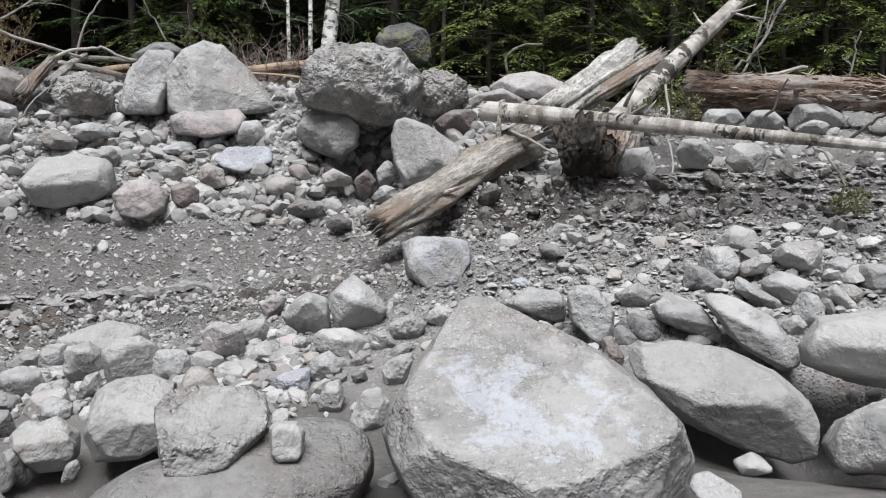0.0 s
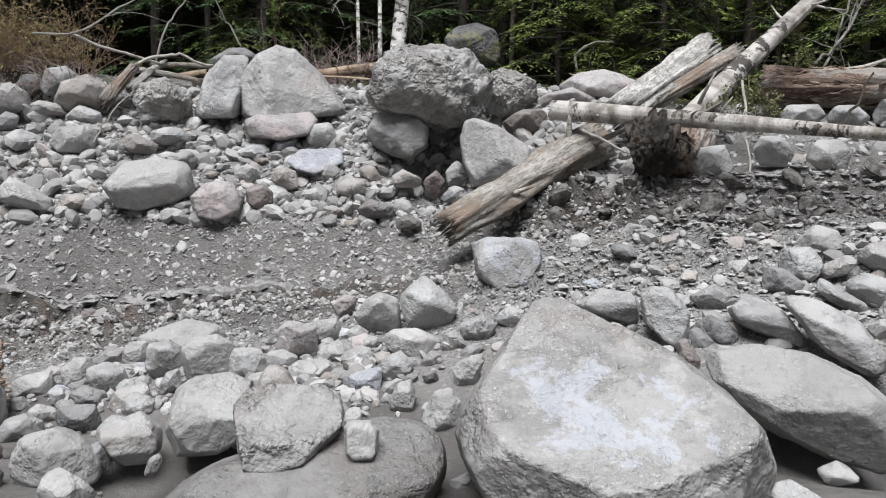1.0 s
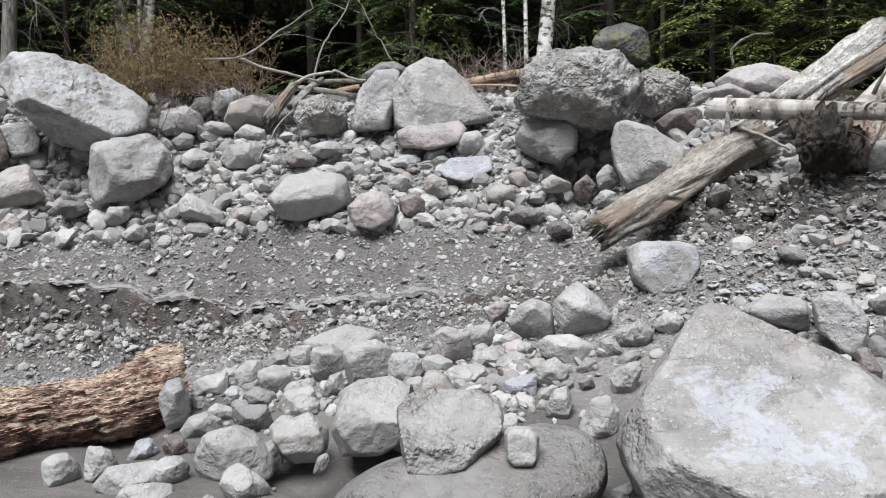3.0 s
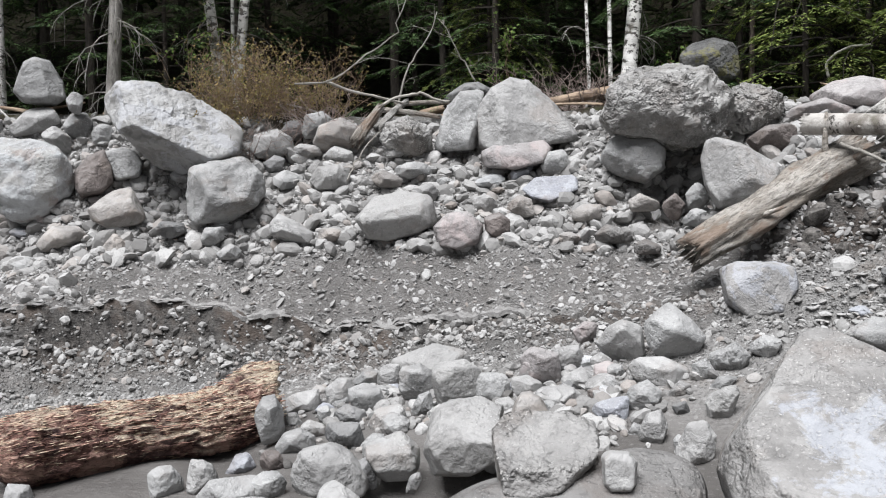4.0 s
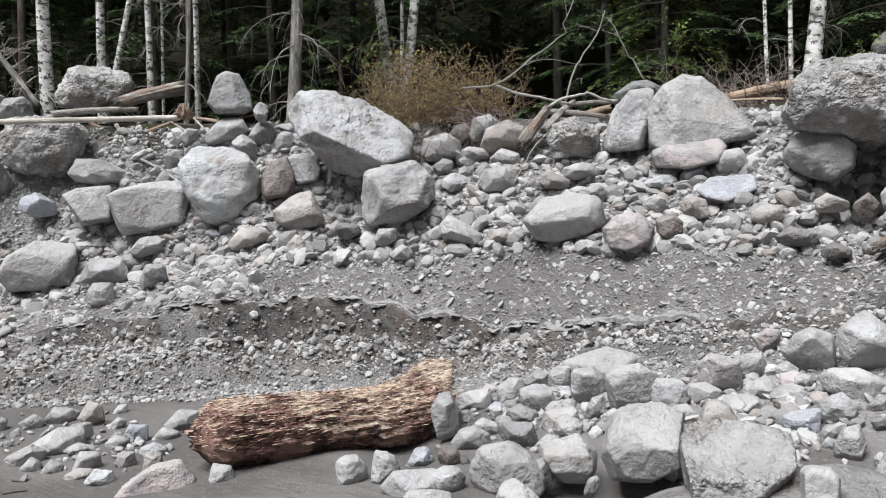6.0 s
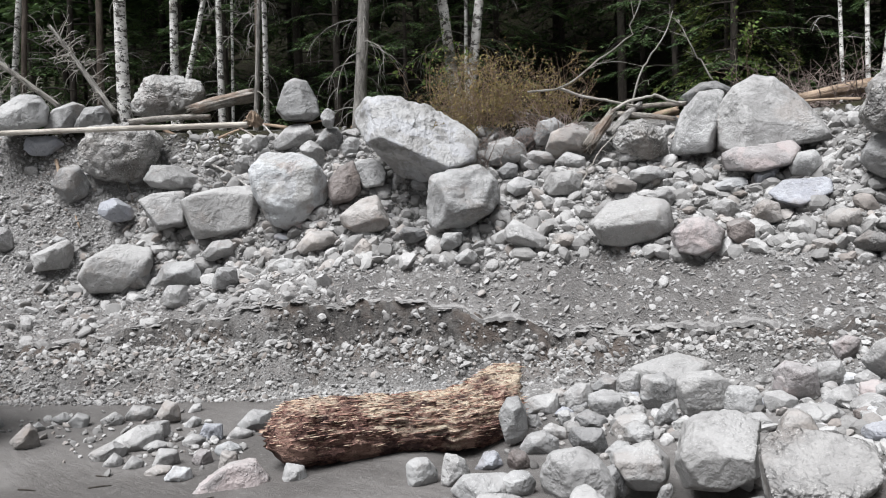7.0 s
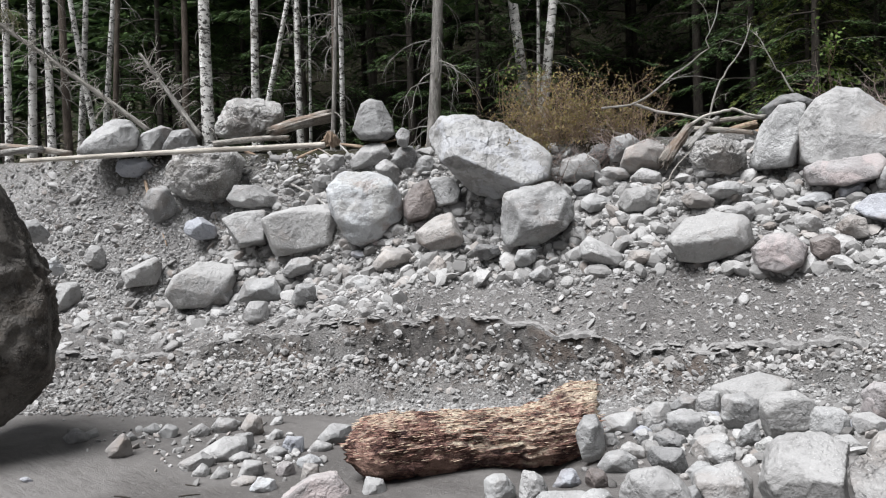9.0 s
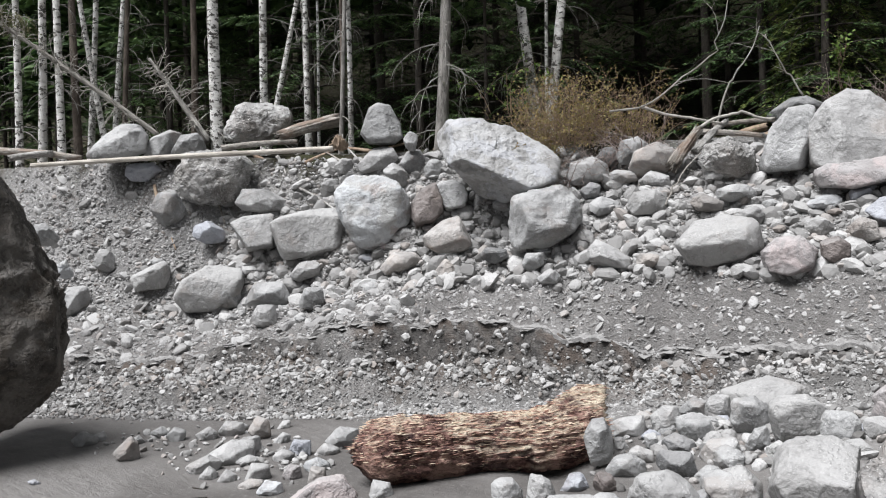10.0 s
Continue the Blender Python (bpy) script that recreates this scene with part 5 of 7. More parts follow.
rock("stone", -6.384, 3.451, -0.255, 58.3, 0.177, ((-123, 0.178), (-84, 0.117), (-2, 0.222), (84, 0.102), (117, 0.0762)), "pale", "pale flat stone in a heap of stones")
rock("stone", -6.294, 3.149, -0.273, 60.0, 0.098, ((-148, 0.141), (-88, 0.109), (-33, 0.135), (57, 0.0906), (112, 0.0515)), "pale", "pale flat bluish stone")
rock("stone", -5.265, 3.091, -0.264, 55.6, 0.073, ((-130, 0.0948), (-87, 0.092), (-2, 0.0958), (74, 0.0587), (140, 0.0659)), "white", "white stone on wet sand")
rock("stone", -5.173, 3.466, -0.243, 52.3, 0.050, ((-123, 0.0996), (-70, 0.102), (5, 0.067), (78, 0.067), (166, 0.0649)), "warm", "small warm grey stone")
rock("stone", -5.451, 3.437, -0.262, 54.0, 0.061, ((-129, 0.0892), (-73, 0.0941), (13, 0.068), (76, 0.0587), (148, 0.0618)), "pink", "small pinkish stone in the rock pile")
rock("stone", -1.673, 4.466, -0.003, 20.0, 0.057, ((-160, 0.0556), (-93, 0.127), (-4, 0.0546), (46, 0.0711), (153, 0.0474)), "grey", "grey stone wedged in the rock pile")
rock("stone", -1.538, 5.543, 0.107, 15.1, 0.120, ((-131, 0.138), (-88, 0.0885), (-48, 0.11), (62, 0.0793), (99, 0.0711), (149, 0.116)), "pale", "loose pale stone in the rock pile")
rock("stone", -1.467, 5.706, 0.133, 14.0, 0.063, ((-98, 0.072), (-62, 0.0769), (63, 0.0309), (139, 0.0453)), "pale", "loose pale stone in the rock pile")
rock("stone", -1.142, 5.700, 0.201, 10.9, 0.049, ((-127, 0.0634), (-33, 0.0702), (49, 0.0464), (131, 0.0464)), "grey", "grey stone wedged in the rock pile")
rock("stone", -1.198, 5.609, 0.156, 11.6, 0.069, ((-136, 0.0859), (-95, 0.0719), (-55, 0.0936), (52, 0.0443), (112, 0.0402)), "brown", "reddish-brown stone in the rock pile")
rock("stone", -1.289, 6.114, 0.271, 11.5, 0.063, ((-154, 0.0762), (-90, 0.108), (-26, 0.0752), (56, 0.0649), (123, 0.0649)), "pale", "loose pale stone in the rock pile")
rock("stone", -1.521, 6.246, 0.233, 13.3, 0.073, ((-99, 0.0715), (-39, 0.101), (62, 0.0433), (130, 0.0453)), "grey", "grey stone wedged in the rock pile")
rock("stone", -1.117, 5.937, 0.247, 10.2, 0.031, ((-152, 0.0361), (-63, 0.0748), (23, 0.0371), (119, 0.0371)), "grey", "grey stone wedged in the rock pile")
rock("stone", -0.640, 5.502, 0.236, 6.2, 0.052, ((-135, 0.0912), (-77, 0.0772), (-13, 0.07), (71, 0.0628), (139, 0.0433)), "pale", "loose pale stone in the rock pile")
rock("stone", -0.605, 5.236, 0.177, 6.1, 0.046, ((-151, 0.0494), (-65, 0.0636), (24, 0.0525), (114, 0.0391)), "dark", "dark stone wedged in the rock pile")
rock("stone", -0.868, 4.999, 0.084, 9.4, 0.034, ((-104, 0.0697), (-16, 0.0391), (68, 0.0381), (152, 0.0288)), "grey", "grey stone wedged in the rock pile")
rock("stone", -0.580, 4.803, 0.087, 6.4, 0.035, ((-169, 0.033), (-103, 0.0791), (-15, 0.0309), (40, 0.035), (142, 0.034)), "grey", "grey stone wedged in the rock pile")
rock("stone", -0.345, 5.155, 0.244, 3.3, 0.071, ((-166, 0.103), (-88, 0.126), (-17, 0.0731), (82, 0.124), (132, 0.0937)), "dusty", "dusty stone beside the huge boulder")
rock("stone", -0.370, 5.565, 0.281, 3.4, 0.073, ((-77, 0.0439), (-38, 0.0542), (92, 0.0515), (143, 0.0474)), "grey", "grey stone wedged in the rock pile")
rock("stone", -0.285, 3.852, 0.021, 3.6, 0.046, ((-140, 0.0641), (-71, 0.0643), (22, 0.0515), (117, 0.0299)), "grey", "grey stone wedged in the rock pile")
rock("stone", -6.526, 3.540, -0.286, 58.3, 0.093, ((-141, 0.117), (-93, 0.094), (-18, 0.113), (74, 0.0597), (123, 0.069)), "pale", "pale rounded stone in the heap on wet sand")
rock("stone", -5.686, 3.279, -0.260, 56.3, 0.077, ((-116, 0.107), (-80, 0.108), (9, 0.0896), (76, 0.07), (157, 0.0814)), "pale", "pale rounded stone in the heap on wet sand")
rock("stone", -5.991, 3.733, -0.288, 54.6, 0.072, ((-152, 0.0917), (-89, 0.0927), (-36, 0.0924), (70, 0.0556), (123, 0.0474)), "pale", "pale rounded stone in the heap on wet sand")
rock("stone", -5.486, 3.704, -0.272, 52.3, 0.086, ((-144, 0.0973), (-101, 0.0791), (-36, 0.111), (63, 0.0546), (108, 0.0566)), "white", "pale rounded stone in the heap on wet sand")
rock("stone", -6.186, 3.533, -0.308, 56.9, 0.096, ((-108, 0.0609), (-68, 0.0829), (71, 0.0381), (107, 0.0453)), "pale", "pale rounded stone in the heap on wet sand")
rock("stone", -7.458, 3.549, -0.278, 61.6, 0.070, ((-146, 0.0979), (-91, 0.111), (-18, 0.0834), (64, 0.0659), (132, 0.0649)), "grey", "pale rounded stone in the heap on wet sand")
rock("stone", -7.237, 3.739, -0.281, 59.7, 0.073, ((-158, 0.101), (-97, 0.102), (-36, 0.105), (50, 0.0711), (117, 0.0474)), "pale", "pale rounded stone in the heap on wet sand")
rock("stone", -7.284, 4.102, -0.295, 57.7, 0.093, ((-104, 0.0749), (-40, 0.113), (68, 0.0515), (123, 0.0566)), "grey", "pale rounded stone in the heap on wet sand")
rock("stone", -8.118, 3.095, -0.298, 66.4, 0.048, ((-161, 0.0546), (-89, 0.095), (14, 0.0515), (104, 0.035)), "grey", "pale rounded stone in the heap on wet sand")
rock("stone", -7.727, 3.514, -0.294, 62.7, 0.063, ((-121, 0.0645), (-45, 0.0958), (49, 0.0556), (112, 0.0484)), "grey", "pale rounded stone in the heap on wet sand")
rock("stone", -6.074, 3.057, -0.286, 59.7, 0.064, ((-109, 0.0825), (-36, 0.0828), (50, 0.0525), (132, 0.034)), "pale", "pale rounded stone in the heap on wet sand")
rock("stone", -5.872, 3.112, -0.286, 58.4, 0.060, ((-123, 0.0973), (-88, 0.0911), (-25, 0.0711), (57, 0.0453), (140, 0.0453)), "pale", "pale rounded stone in the heap on wet sand")
rock("stone", -5.551, 3.109, -0.290, 56.9, 0.061, ((-113, 0.068), (-58, 0.0706), (64, 0.034), (125, 0.0391)), "pale", "pale rounded stone in the heap on wet sand")
rock("stone", -6.501, 4.104, -0.291, 54.6, 0.056, ((-109, 0.0806), (-36, 0.0749), (66, 0.0515), (132, 0.0391)), "grey", "pale rounded stone in the heap on wet sand")
rock("stone", -5.807, 4.083, -0.285, 51.4, 0.072, ((-106, 0.0738), (-38, 0.0944), (70, 0.0443), (132, 0.0577)), "pale", "pale rounded stone in the heap on wet sand")
rock("stone", -7.646, 3.242, -0.297, 64.2, 0.046, ((-126, 0.0709), (-58, 0.0839), (41, 0.0412), (120, 0.0361)), "grey", "pale rounded stone in the heap on wet sand")
rock("rock", -1.745, 5.977, 0.226, 16.0, 0.105, ((-116, 0.144), (-78, 0.161), (-8, 0.158), (50, 0.143), (110, 0.116), (165, 0.143)), "pink", "pinkish rounded rock in the rock pile")
rock("rock", -1.594, 6.217, 0.267, 14.2, 0.104, ((-112, 0.117), (-64, 0.132), (18, 0.145), (98, 0.0886), (140, 0.105)), "pale", "pale angular rock in the rock pile")
rock("stone", -1.484, 5.780, 0.147, 14.2, 0.074, ((-94, 0.0735), (-19, 0.0999), (67, 0.0536), (124, 0.0288)), "dark", "dark-sided angular stone in the rock pile")
rock("stone", -1.506, 5.575, 0.120, 14.9, 0.140, ((-140, 0.139), (-95, 0.0869), (-45, 0.134), (56, 0.111), (92, 0.0659), (124, 0.114)), "pale", "pale low stone in the rock pile")
rock("rock", -2.885, 6.394, 0.116, 22.1, 0.361, ((-99, 0.126), (-79, 0.215), (39, 0.352), (77, 0.18), (109, 0.139)), "dusty", "long low dusty slab at the back of the pile")
rock("rock", -3.159, 6.178, 0.027, 24.9, 0.078, ((-136, 0.119), (-90, 0.143), (-1, 0.102), (94, 0.0999), (123, 0.0958), (179, 0.102)), "pale", "pale blocky rock in the rock pile")
rock("stone", -3.410, 6.281, -0.022, 26.3, 0.092, ((-121, 0.123), (-95, 0.104), (10, 0.119), (78, 0.0742), (132, 0.0731)), "grey", "flat grey stone in the rock pile")
rock("rock", -2.747, 5.847, 0.069, 22.8, 0.094, ((-142, 0.153), (-70, 0.149), (2, 0.141), (58, 0.145), (98, 0.152), (179, 0.147)), "grey", "blocky grey rock in the rock pile")
rock("rock", -2.316, 5.676, 0.124, 19.8, 0.140, ((-159, 0.204), (-116, 0.198), (-70, 0.179), (-26, 0.152), (54, 0.191), (96, 0.187), (179, 0.211)), "dusty", "tall blocky dusty rock in the rock pile")
rock("rock", -2.052, 5.722, 0.111, 17.3, 0.113, ((-168, 0.146), (-102, 0.11), (-77, 0.117), (-11, 0.143), (36, 0.135), (88, 0.112), (147, 0.135)), "grey", "rounded grey rock over a dark gap")
rock("stone", -1.795, 5.769, 0.128, 14.9, 0.083, ((-136, 0.114), (-91, 0.11), (0, 0.115), (64, 0.069), (104, 0.0814), (179, 0.116)), "pale", "pale grey stone in the rock pile")
rock("rock", -3.461, 5.829, -0.057, 28.4, 0.095, ((-168, 0.121), (-86, 0.137), (-28, 0.117), (11, 0.128), (89, 0.117), (128, 0.103)), "pale", "lumpy pale rock in the rock pile")
rock("rock", -3.121, 5.673, -0.035, 26.4, 0.110, ((-155, 0.141), (-98, 0.134), (-45, 0.161), (20, 0.128), (67, 0.108), (108, 0.118), (179, 0.156)), "grey", "broad rounded grey rock in the pile")
rock("rock", -3.744, 5.681, -0.121, 31.1, 0.105, ((-165, 0.143), (-92, 0.127), (-53, 0.134), (4, 0.154), (96, 0.0772), (113, 0.0845)), "pale", "long pale rock beside the rotten log")
rock("rock", -3.533, 4.882, -0.018, 33.3, 0.095, ((-166, 0.108), (-101, 0.249), (-61, 0.232), (5, 0.104), (27, 0.112), (96, 0.152), (152, 0.109)), "grey", "upright grey rock against the end of the rotten log")
rock("stone", -3.625, 5.350, -0.179, 31.7, 0.063, ((-167, 0.0659), (-121, 0.0826), (-78, 0.0922), (29, 0.0505), (93, 0.0556)), "pale", "small pale stone in the rock pile")
rock("stone", -3.374, 5.414, -0.126, 29.5, 0.043, ((-171, 0.0546), (-76, 0.103), (13, 0.0494), (108, 0.0639)), "grey", "small grey stone in the rock pile")
rock("stone", -3.142, 5.407, -0.114, 27.7, 0.114, ((-151, 0.131), (-83, 0.0931), (17, 0.129), (67, 0.07), (119, 0.0752)), "dark", "flat dark stone in the rock pile")
rock("rock", -2.754, 5.289, -0.078, 24.9, 0.104, ((-125, 0.148), (-83, 0.106), (-45, 0.13), (22, 0.14), (100, 0.0752), (149, 0.106)), "pale", "pale angular rock in the rock pile")
rock("stone", -2.555, 5.493, -0.002, 22.4, 0.063, ((-117, 0.126), (-55, 0.11), (2, 0.0906), (112, 0.0721), (153, 0.0536)), "grey", "triangular grey stone in the rock pile")
rock("stone", -2.355, 5.338, -0.029, 21.2, 0.054, ((-175, 0.0762), (-96, 0.107), (-29, 0.068), (39, 0.0618), (122, 0.0587)), "white", "whitish stone in the rock pile")
rock("rock", -2.880, 4.826, -0.097, 28.1, 0.097, ((-140, 0.107), (-104, 0.107), (-40, 0.15), (17, 0.134), (87, 0.102), (144, 0.142)), "dark", "smooth dark round rock in the pile")
rock("rock", -3.199, 4.703, -0.127, 31.5, 0.113, ((-132, 0.134), (-103, 0.115), (-82, 0.122), (-1, 0.142), (60, 0.0979), (103, 0.0793), (148, 0.108)), "grey", "smooth pale grey rock beside the rotten log")
rock("rock", -2.532, 4.005, -0.047, 29.0, 0.165, ((-176, 0.237), (-142, 0.234), (-96, 0.177), (-77, 0.181), (-1, 0.239), (39, 0.171), (62, 0.157), (102, 0.177), (149, 0.216)), "pale", "large lumpy pale rock with a yellowish stain")
rock("rock", -2.232, 4.343, -0.013, 24.1, 0.101, ((-173, 0.148), (-113, 0.159), (-69, 0.152), (-9, 0.147), (47, 0.131), (111, 0.131), (161, 0.156)), "dusty", "rounded dusty rock with darker underside")
rock("stone", -2.625, 4.793, -0.108, 25.9, 0.058, ((-159, 0.0917), (-85, 0.0965), (-31, 0.0746), (78, 0.0628), (135, 0.0536)), "grey", "grey stone wedged between rocks")
rock("stone", -1.648, 4.540, 0.008, 16.9, 0.056, ((-164, 0.069), (-90, 0.138), (5, 0.0711), (73, 0.0906), (150, 0.0865)), "grey", "grey stone under the pitted boulder")
rock("stone", -3.126, 4.309, -0.133, 33.0, 0.060, ((-138, 0.0973), (-103, 0.0956), (-40, 0.115), (25, 0.0618), (76, 0.067), (161, 0.0814)), "brown", "reddish-brown stone before the rotten log")
rock("stone", -3.336, 4.259, -0.154, 35.2, 0.063, ((-151, 0.0937), (-93, 0.102), (-51, 0.0983), (24, 0.0742), (95, 0.0597), (150, 0.0639)), "blue", "small bluish stone before the rotten log")
rock("stone", -3.281, 5.089, -0.149, 30.3, 0.069, ((-137, 0.0766), (-86, 0.105), (-1, 0.0948), (68, 0.0546), (123, 0.0721)), "pale", "small pale stone in the rock pile")
rock("stone", -2.650, 5.186, -0.089, 24.4, 0.095, ((-152, 0.0834), (-95, 0.104), (-11, 0.11), (66, 0.0762), (112, 0.0845)), "grey", "muddy grey stone in the rock pile")
rock("rock", -3.063, 3.753, -0.120, 38.8, 0.148, ((-128, 0.156), (-86, 0.112), (-86, 0.112), (-9, 0.179), (90, 0.0711), (91, 0.07), (138, 0.126)), "grey", "long smooth grey rock before the log")
rock("rock", -2.851, 3.855, -0.112, 36.0, 0.074, ((-170, 0.0999), (-126, 0.105), (-87, 0.113), (-17, 0.106), (33, 0.0958), (85, 0.0845), (129, 0.0968)), "grey", "smooth rounded grey rock before the log")
rock("rock", -2.859, 3.628, -0.196, 37.8, 0.125, ((-154, 0.139), (-101, 0.0999), (-17, 0.175), (18, 0.153), (75, 0.104), (87, 0.0937), (148, 0.156)), "pale", "pale rounded rock in wet sand")
rock("rock", -3.570, 3.792, -0.143, 42.9, 0.085, ((-176, 0.104), (-110, 0.117), (-80, 0.132), (0, 0.108), (38, 0.0937), (88, 0.0989), (121, 0.103)), "grey", "nearly round smooth grey rock")
rock("rock", -3.343, 3.865, -0.106, 40.4, 0.069, ((-129, 0.136), (-52, 0.105), (21, 0.0793), (53, 0.0886), (120, 0.129), (172, 0.0886)), "pale", "upright pale bluish rock before the log")
rock("stone", -3.333, 4.224, -0.162, 37.9, 0.069, ((-103, 0.0795), (-33, 0.101), (16, 0.0772), (89, 0.0536), (142, 0.0484)), "blue", "bluish stone before the rotten log")
rock("rock", -2.276, 3.695, -0.062, 31.1, 0.103, ((-150, 0.128), (-94, 0.117), (-68, 0.134), (31, 0.0886), (49, 0.068), (103, 0.114), (160, 0.138)), "pale", "smooth pale rounded rock in wet sand")
rock("stone", -2.357, 4.132, -0.064, 29.2, 0.068, ((-165, 0.0762), (-113, 0.109), (-90, 0.126), (7, 0.0752), (34, 0.0649), (121, 0.0793)), "dark", "smooth dark stone wedged between rocks")
rock("stone", -2.022, 4.119, -0.070, 25.6, 0.032, ((-95, 0.0892), (-29, 0.0433), (8, 0.0443), (118, 0.0278), (165, 0.0319)), "grey", "small pointed grey stone in wet sand")
rock("stone", -2.458, 3.625, -0.191, 33.6, 0.075, ((-159, 0.0896), (-99, 0.067), (-2, 0.103), (58, 0.0525), (122, 0.0649)), "pale", "pale stone in wet sand")
rock("stone", -6.964, 4.458, -0.298, 54.4, 0.053, ((-95, 0.0847), (-14, 0.0628), (93, 0.034), (140, 0.0319)), "pale", "small pale rounded stone on wet sand")
rock("stone", -7.179, 3.987, -0.275, 58.0, 0.090, ((-112, 0.106), (-80, 0.112), (13, 0.123), (78, 0.0711), (141, 0.0937)), "pale", "pale rounded stone in the heap on wet sand")
rock("stone", -6.470, 3.695, -0.261, 57.0, 0.107, ((-110, 0.131), (-79, 0.115), (8, 0.13), (94, 0.0721), (139, 0.0731)), "pale", "pale rounded stone in the heap on wet sand")
rock("stone", -5.545, 3.117, -0.290, 56.8, 0.085, ((-118, 0.0888), (-89, 0.0761), (-25, 0.0917), (80, 0.0391), (116, 0.0474)), "warm", "flat warm grey rounded stone on wet sand")
rock("rock", -4.531, 3.540, -0.293, 47.8, 0.075, ((-130, 0.104), (-67, 0.0958), (13, 0.0865), (77, 0.104), (164, 0.0896)), "grey", "grey rock before the rotten log")

# ---- loose stones and gravel between the boulders ----
def random_cuts(rng, size, squat):
    n = rng.integers(6, 10)
    return [(a * 360 / n + rng.uniform(-15, 15), size * rng.uniform(0.75, 1.1) * (squat if abs(math.sin(radians(a * 360 / n))) > 0.6 else 1.0)) for a in range(n)]


def sites(rng, count, lo, hi, x0, x1, gap=None):
    """Places on the bank whose height up the bank lies between lo and hi."""
    got = np.empty((0, 4))
    while len(got) < count:
        x, y = rng.uniform(x0, x1, 4 * count), rng.uniform(0.5, 11, 4 * count)
        z, s = height(x, y)
        keep = (s >= lo) & (s <= hi) & (np.hypot(x, y) > 2.6)
        # nothing lies in the deep gaps under boulders
        for hx, hy, wide, deep in HOLLOWS:
            if deep > 0.5:
                keep &= np.hypot(x - hx, y - hy + 0.25) > wide
        got = np.concatenate([got, np.stack([x, y, z, s], 1)[keep]])
    return got[:count]


stone_rng = np.random.default_rng(41)
STONE_KINDS = ["grey", "pale", "grey", "pale", "dusty", "warm", "dark", "grey", "white", "pink", "pale", "blue"]
STONE_WORDS = {"grey": "loose grey stone on the debris slope", "pale": "loose pale stone on the debris slope", "dusty": "dusty grey stone on the debris slope", "warm": "warm brownish stone on the debris slope", "dark": "dark grey stone on the debris slope", "white": "whitish stone on the debris slope", "pink": "pinkish stone on the debris slope", "blue": "bluish stone on the debris slope"}
stone_meshes = []
for k, kind in enumerate(STONE_KINDS):
    v, f = rock_shape(random_cuts(stone_rng, 0.1, 0.7), 0.1, 500 + k, 3, "plain" if k % 3 else "angular")
    stone_meshes.append((kind, mesh_of("stone", v, f, ROCK[kind], False)))


def strew(count, lo, hi, x0, x1, small, large, words=""):
    for x, y, z, s in sites(stone_rng, count, lo, hi, x0, x1):
        kind, me = stone_meshes[stone_rng.integers(len(stone_meshes))]
        size = small * (large / small) ** (stone_rng.uniform() ** 1.8)
        ob = thing("stone", pose(x, y, z + 0.25 * size, stone_rng.uniform(-25, 25), stone_rng.uniform(-25, 25), stone_rng.uniform(0, 360)), words or STONE_WORDS[kind], "stone", "loose stones", data=me)
        ob.scale = (size / 0.1 * stone_rng.uniform(0.8, 1.3), size / 0.1, size / 0.1 * stone_rng.uniform(0.6, 0.95))


strew(62, 2.97, 3.9, -9.0, -0.5, 0.09, 0.2)
strew(18, 2.2, 3.95, -13.5, -7.0, 0.08, 0.16)
strew(22, 0.6, 1.5, 0.4, 3.2, 0.08, 0.14, "angular stone in the rock pile on the gravel bar")
strew(36, 0.1, 0.75, -3.5, -1.0, 0.07, 0.13, "rounded stone among the rocks beside the wet sand")
strew(12, 0.0, 0.4, -7.6, -4.8, 0.05, 0.085, "small stone on wet sand beside the rotten log")


def pebble_material(name, low, high):
    n = Nodes(name, 0.9)
    isl = n.geo.outputs["Random Per Island"]
    c = n.mix(n.ramp(isl, 0.0, 1.0), low, high)
    warm = n.math("FRACT", n.math("MULTIPLY", isl, 17.0))
    c = n.mix(n.math("MULTIPLY", n.ramp(warm, 0.84, 1.0), 0.5), c, (0.25, 0.205, 0.175))
    c = n.mix(n.math("MULTIPLY", n.ramp(n.noise(60, 3), 0.5, 0.7), 0.5), c, (0.16, 0.155, 0.15))
    return n.finish(c, n.noise(140, 3), 0.4, 0.004)


M_PEBBLE = pebble_material("pebbles", (0.19, 0.186, 0.18), (0.385, 0.38, 0.372))
M_MUDSTONE = pebble_material("mud_coated_pebbles", (0.2, 0.195, 0.19), (0.37, 0.365, 0.358))
M_MUDDYPEBBLE = pebble_material("muddy_pebbles", (0.09, 0.086, 0.082), (0.34, 0.333, 0.325))


def heap(rng, count, x, y, wide, deep):
    """Places in a loose heap round one spot."""
    px, py = x + rng.normal(0, wide, count), y + rng.normal(0, deep, count)
    z, s = height(px, py)
    return np.stack([px, py, z, s], 1)


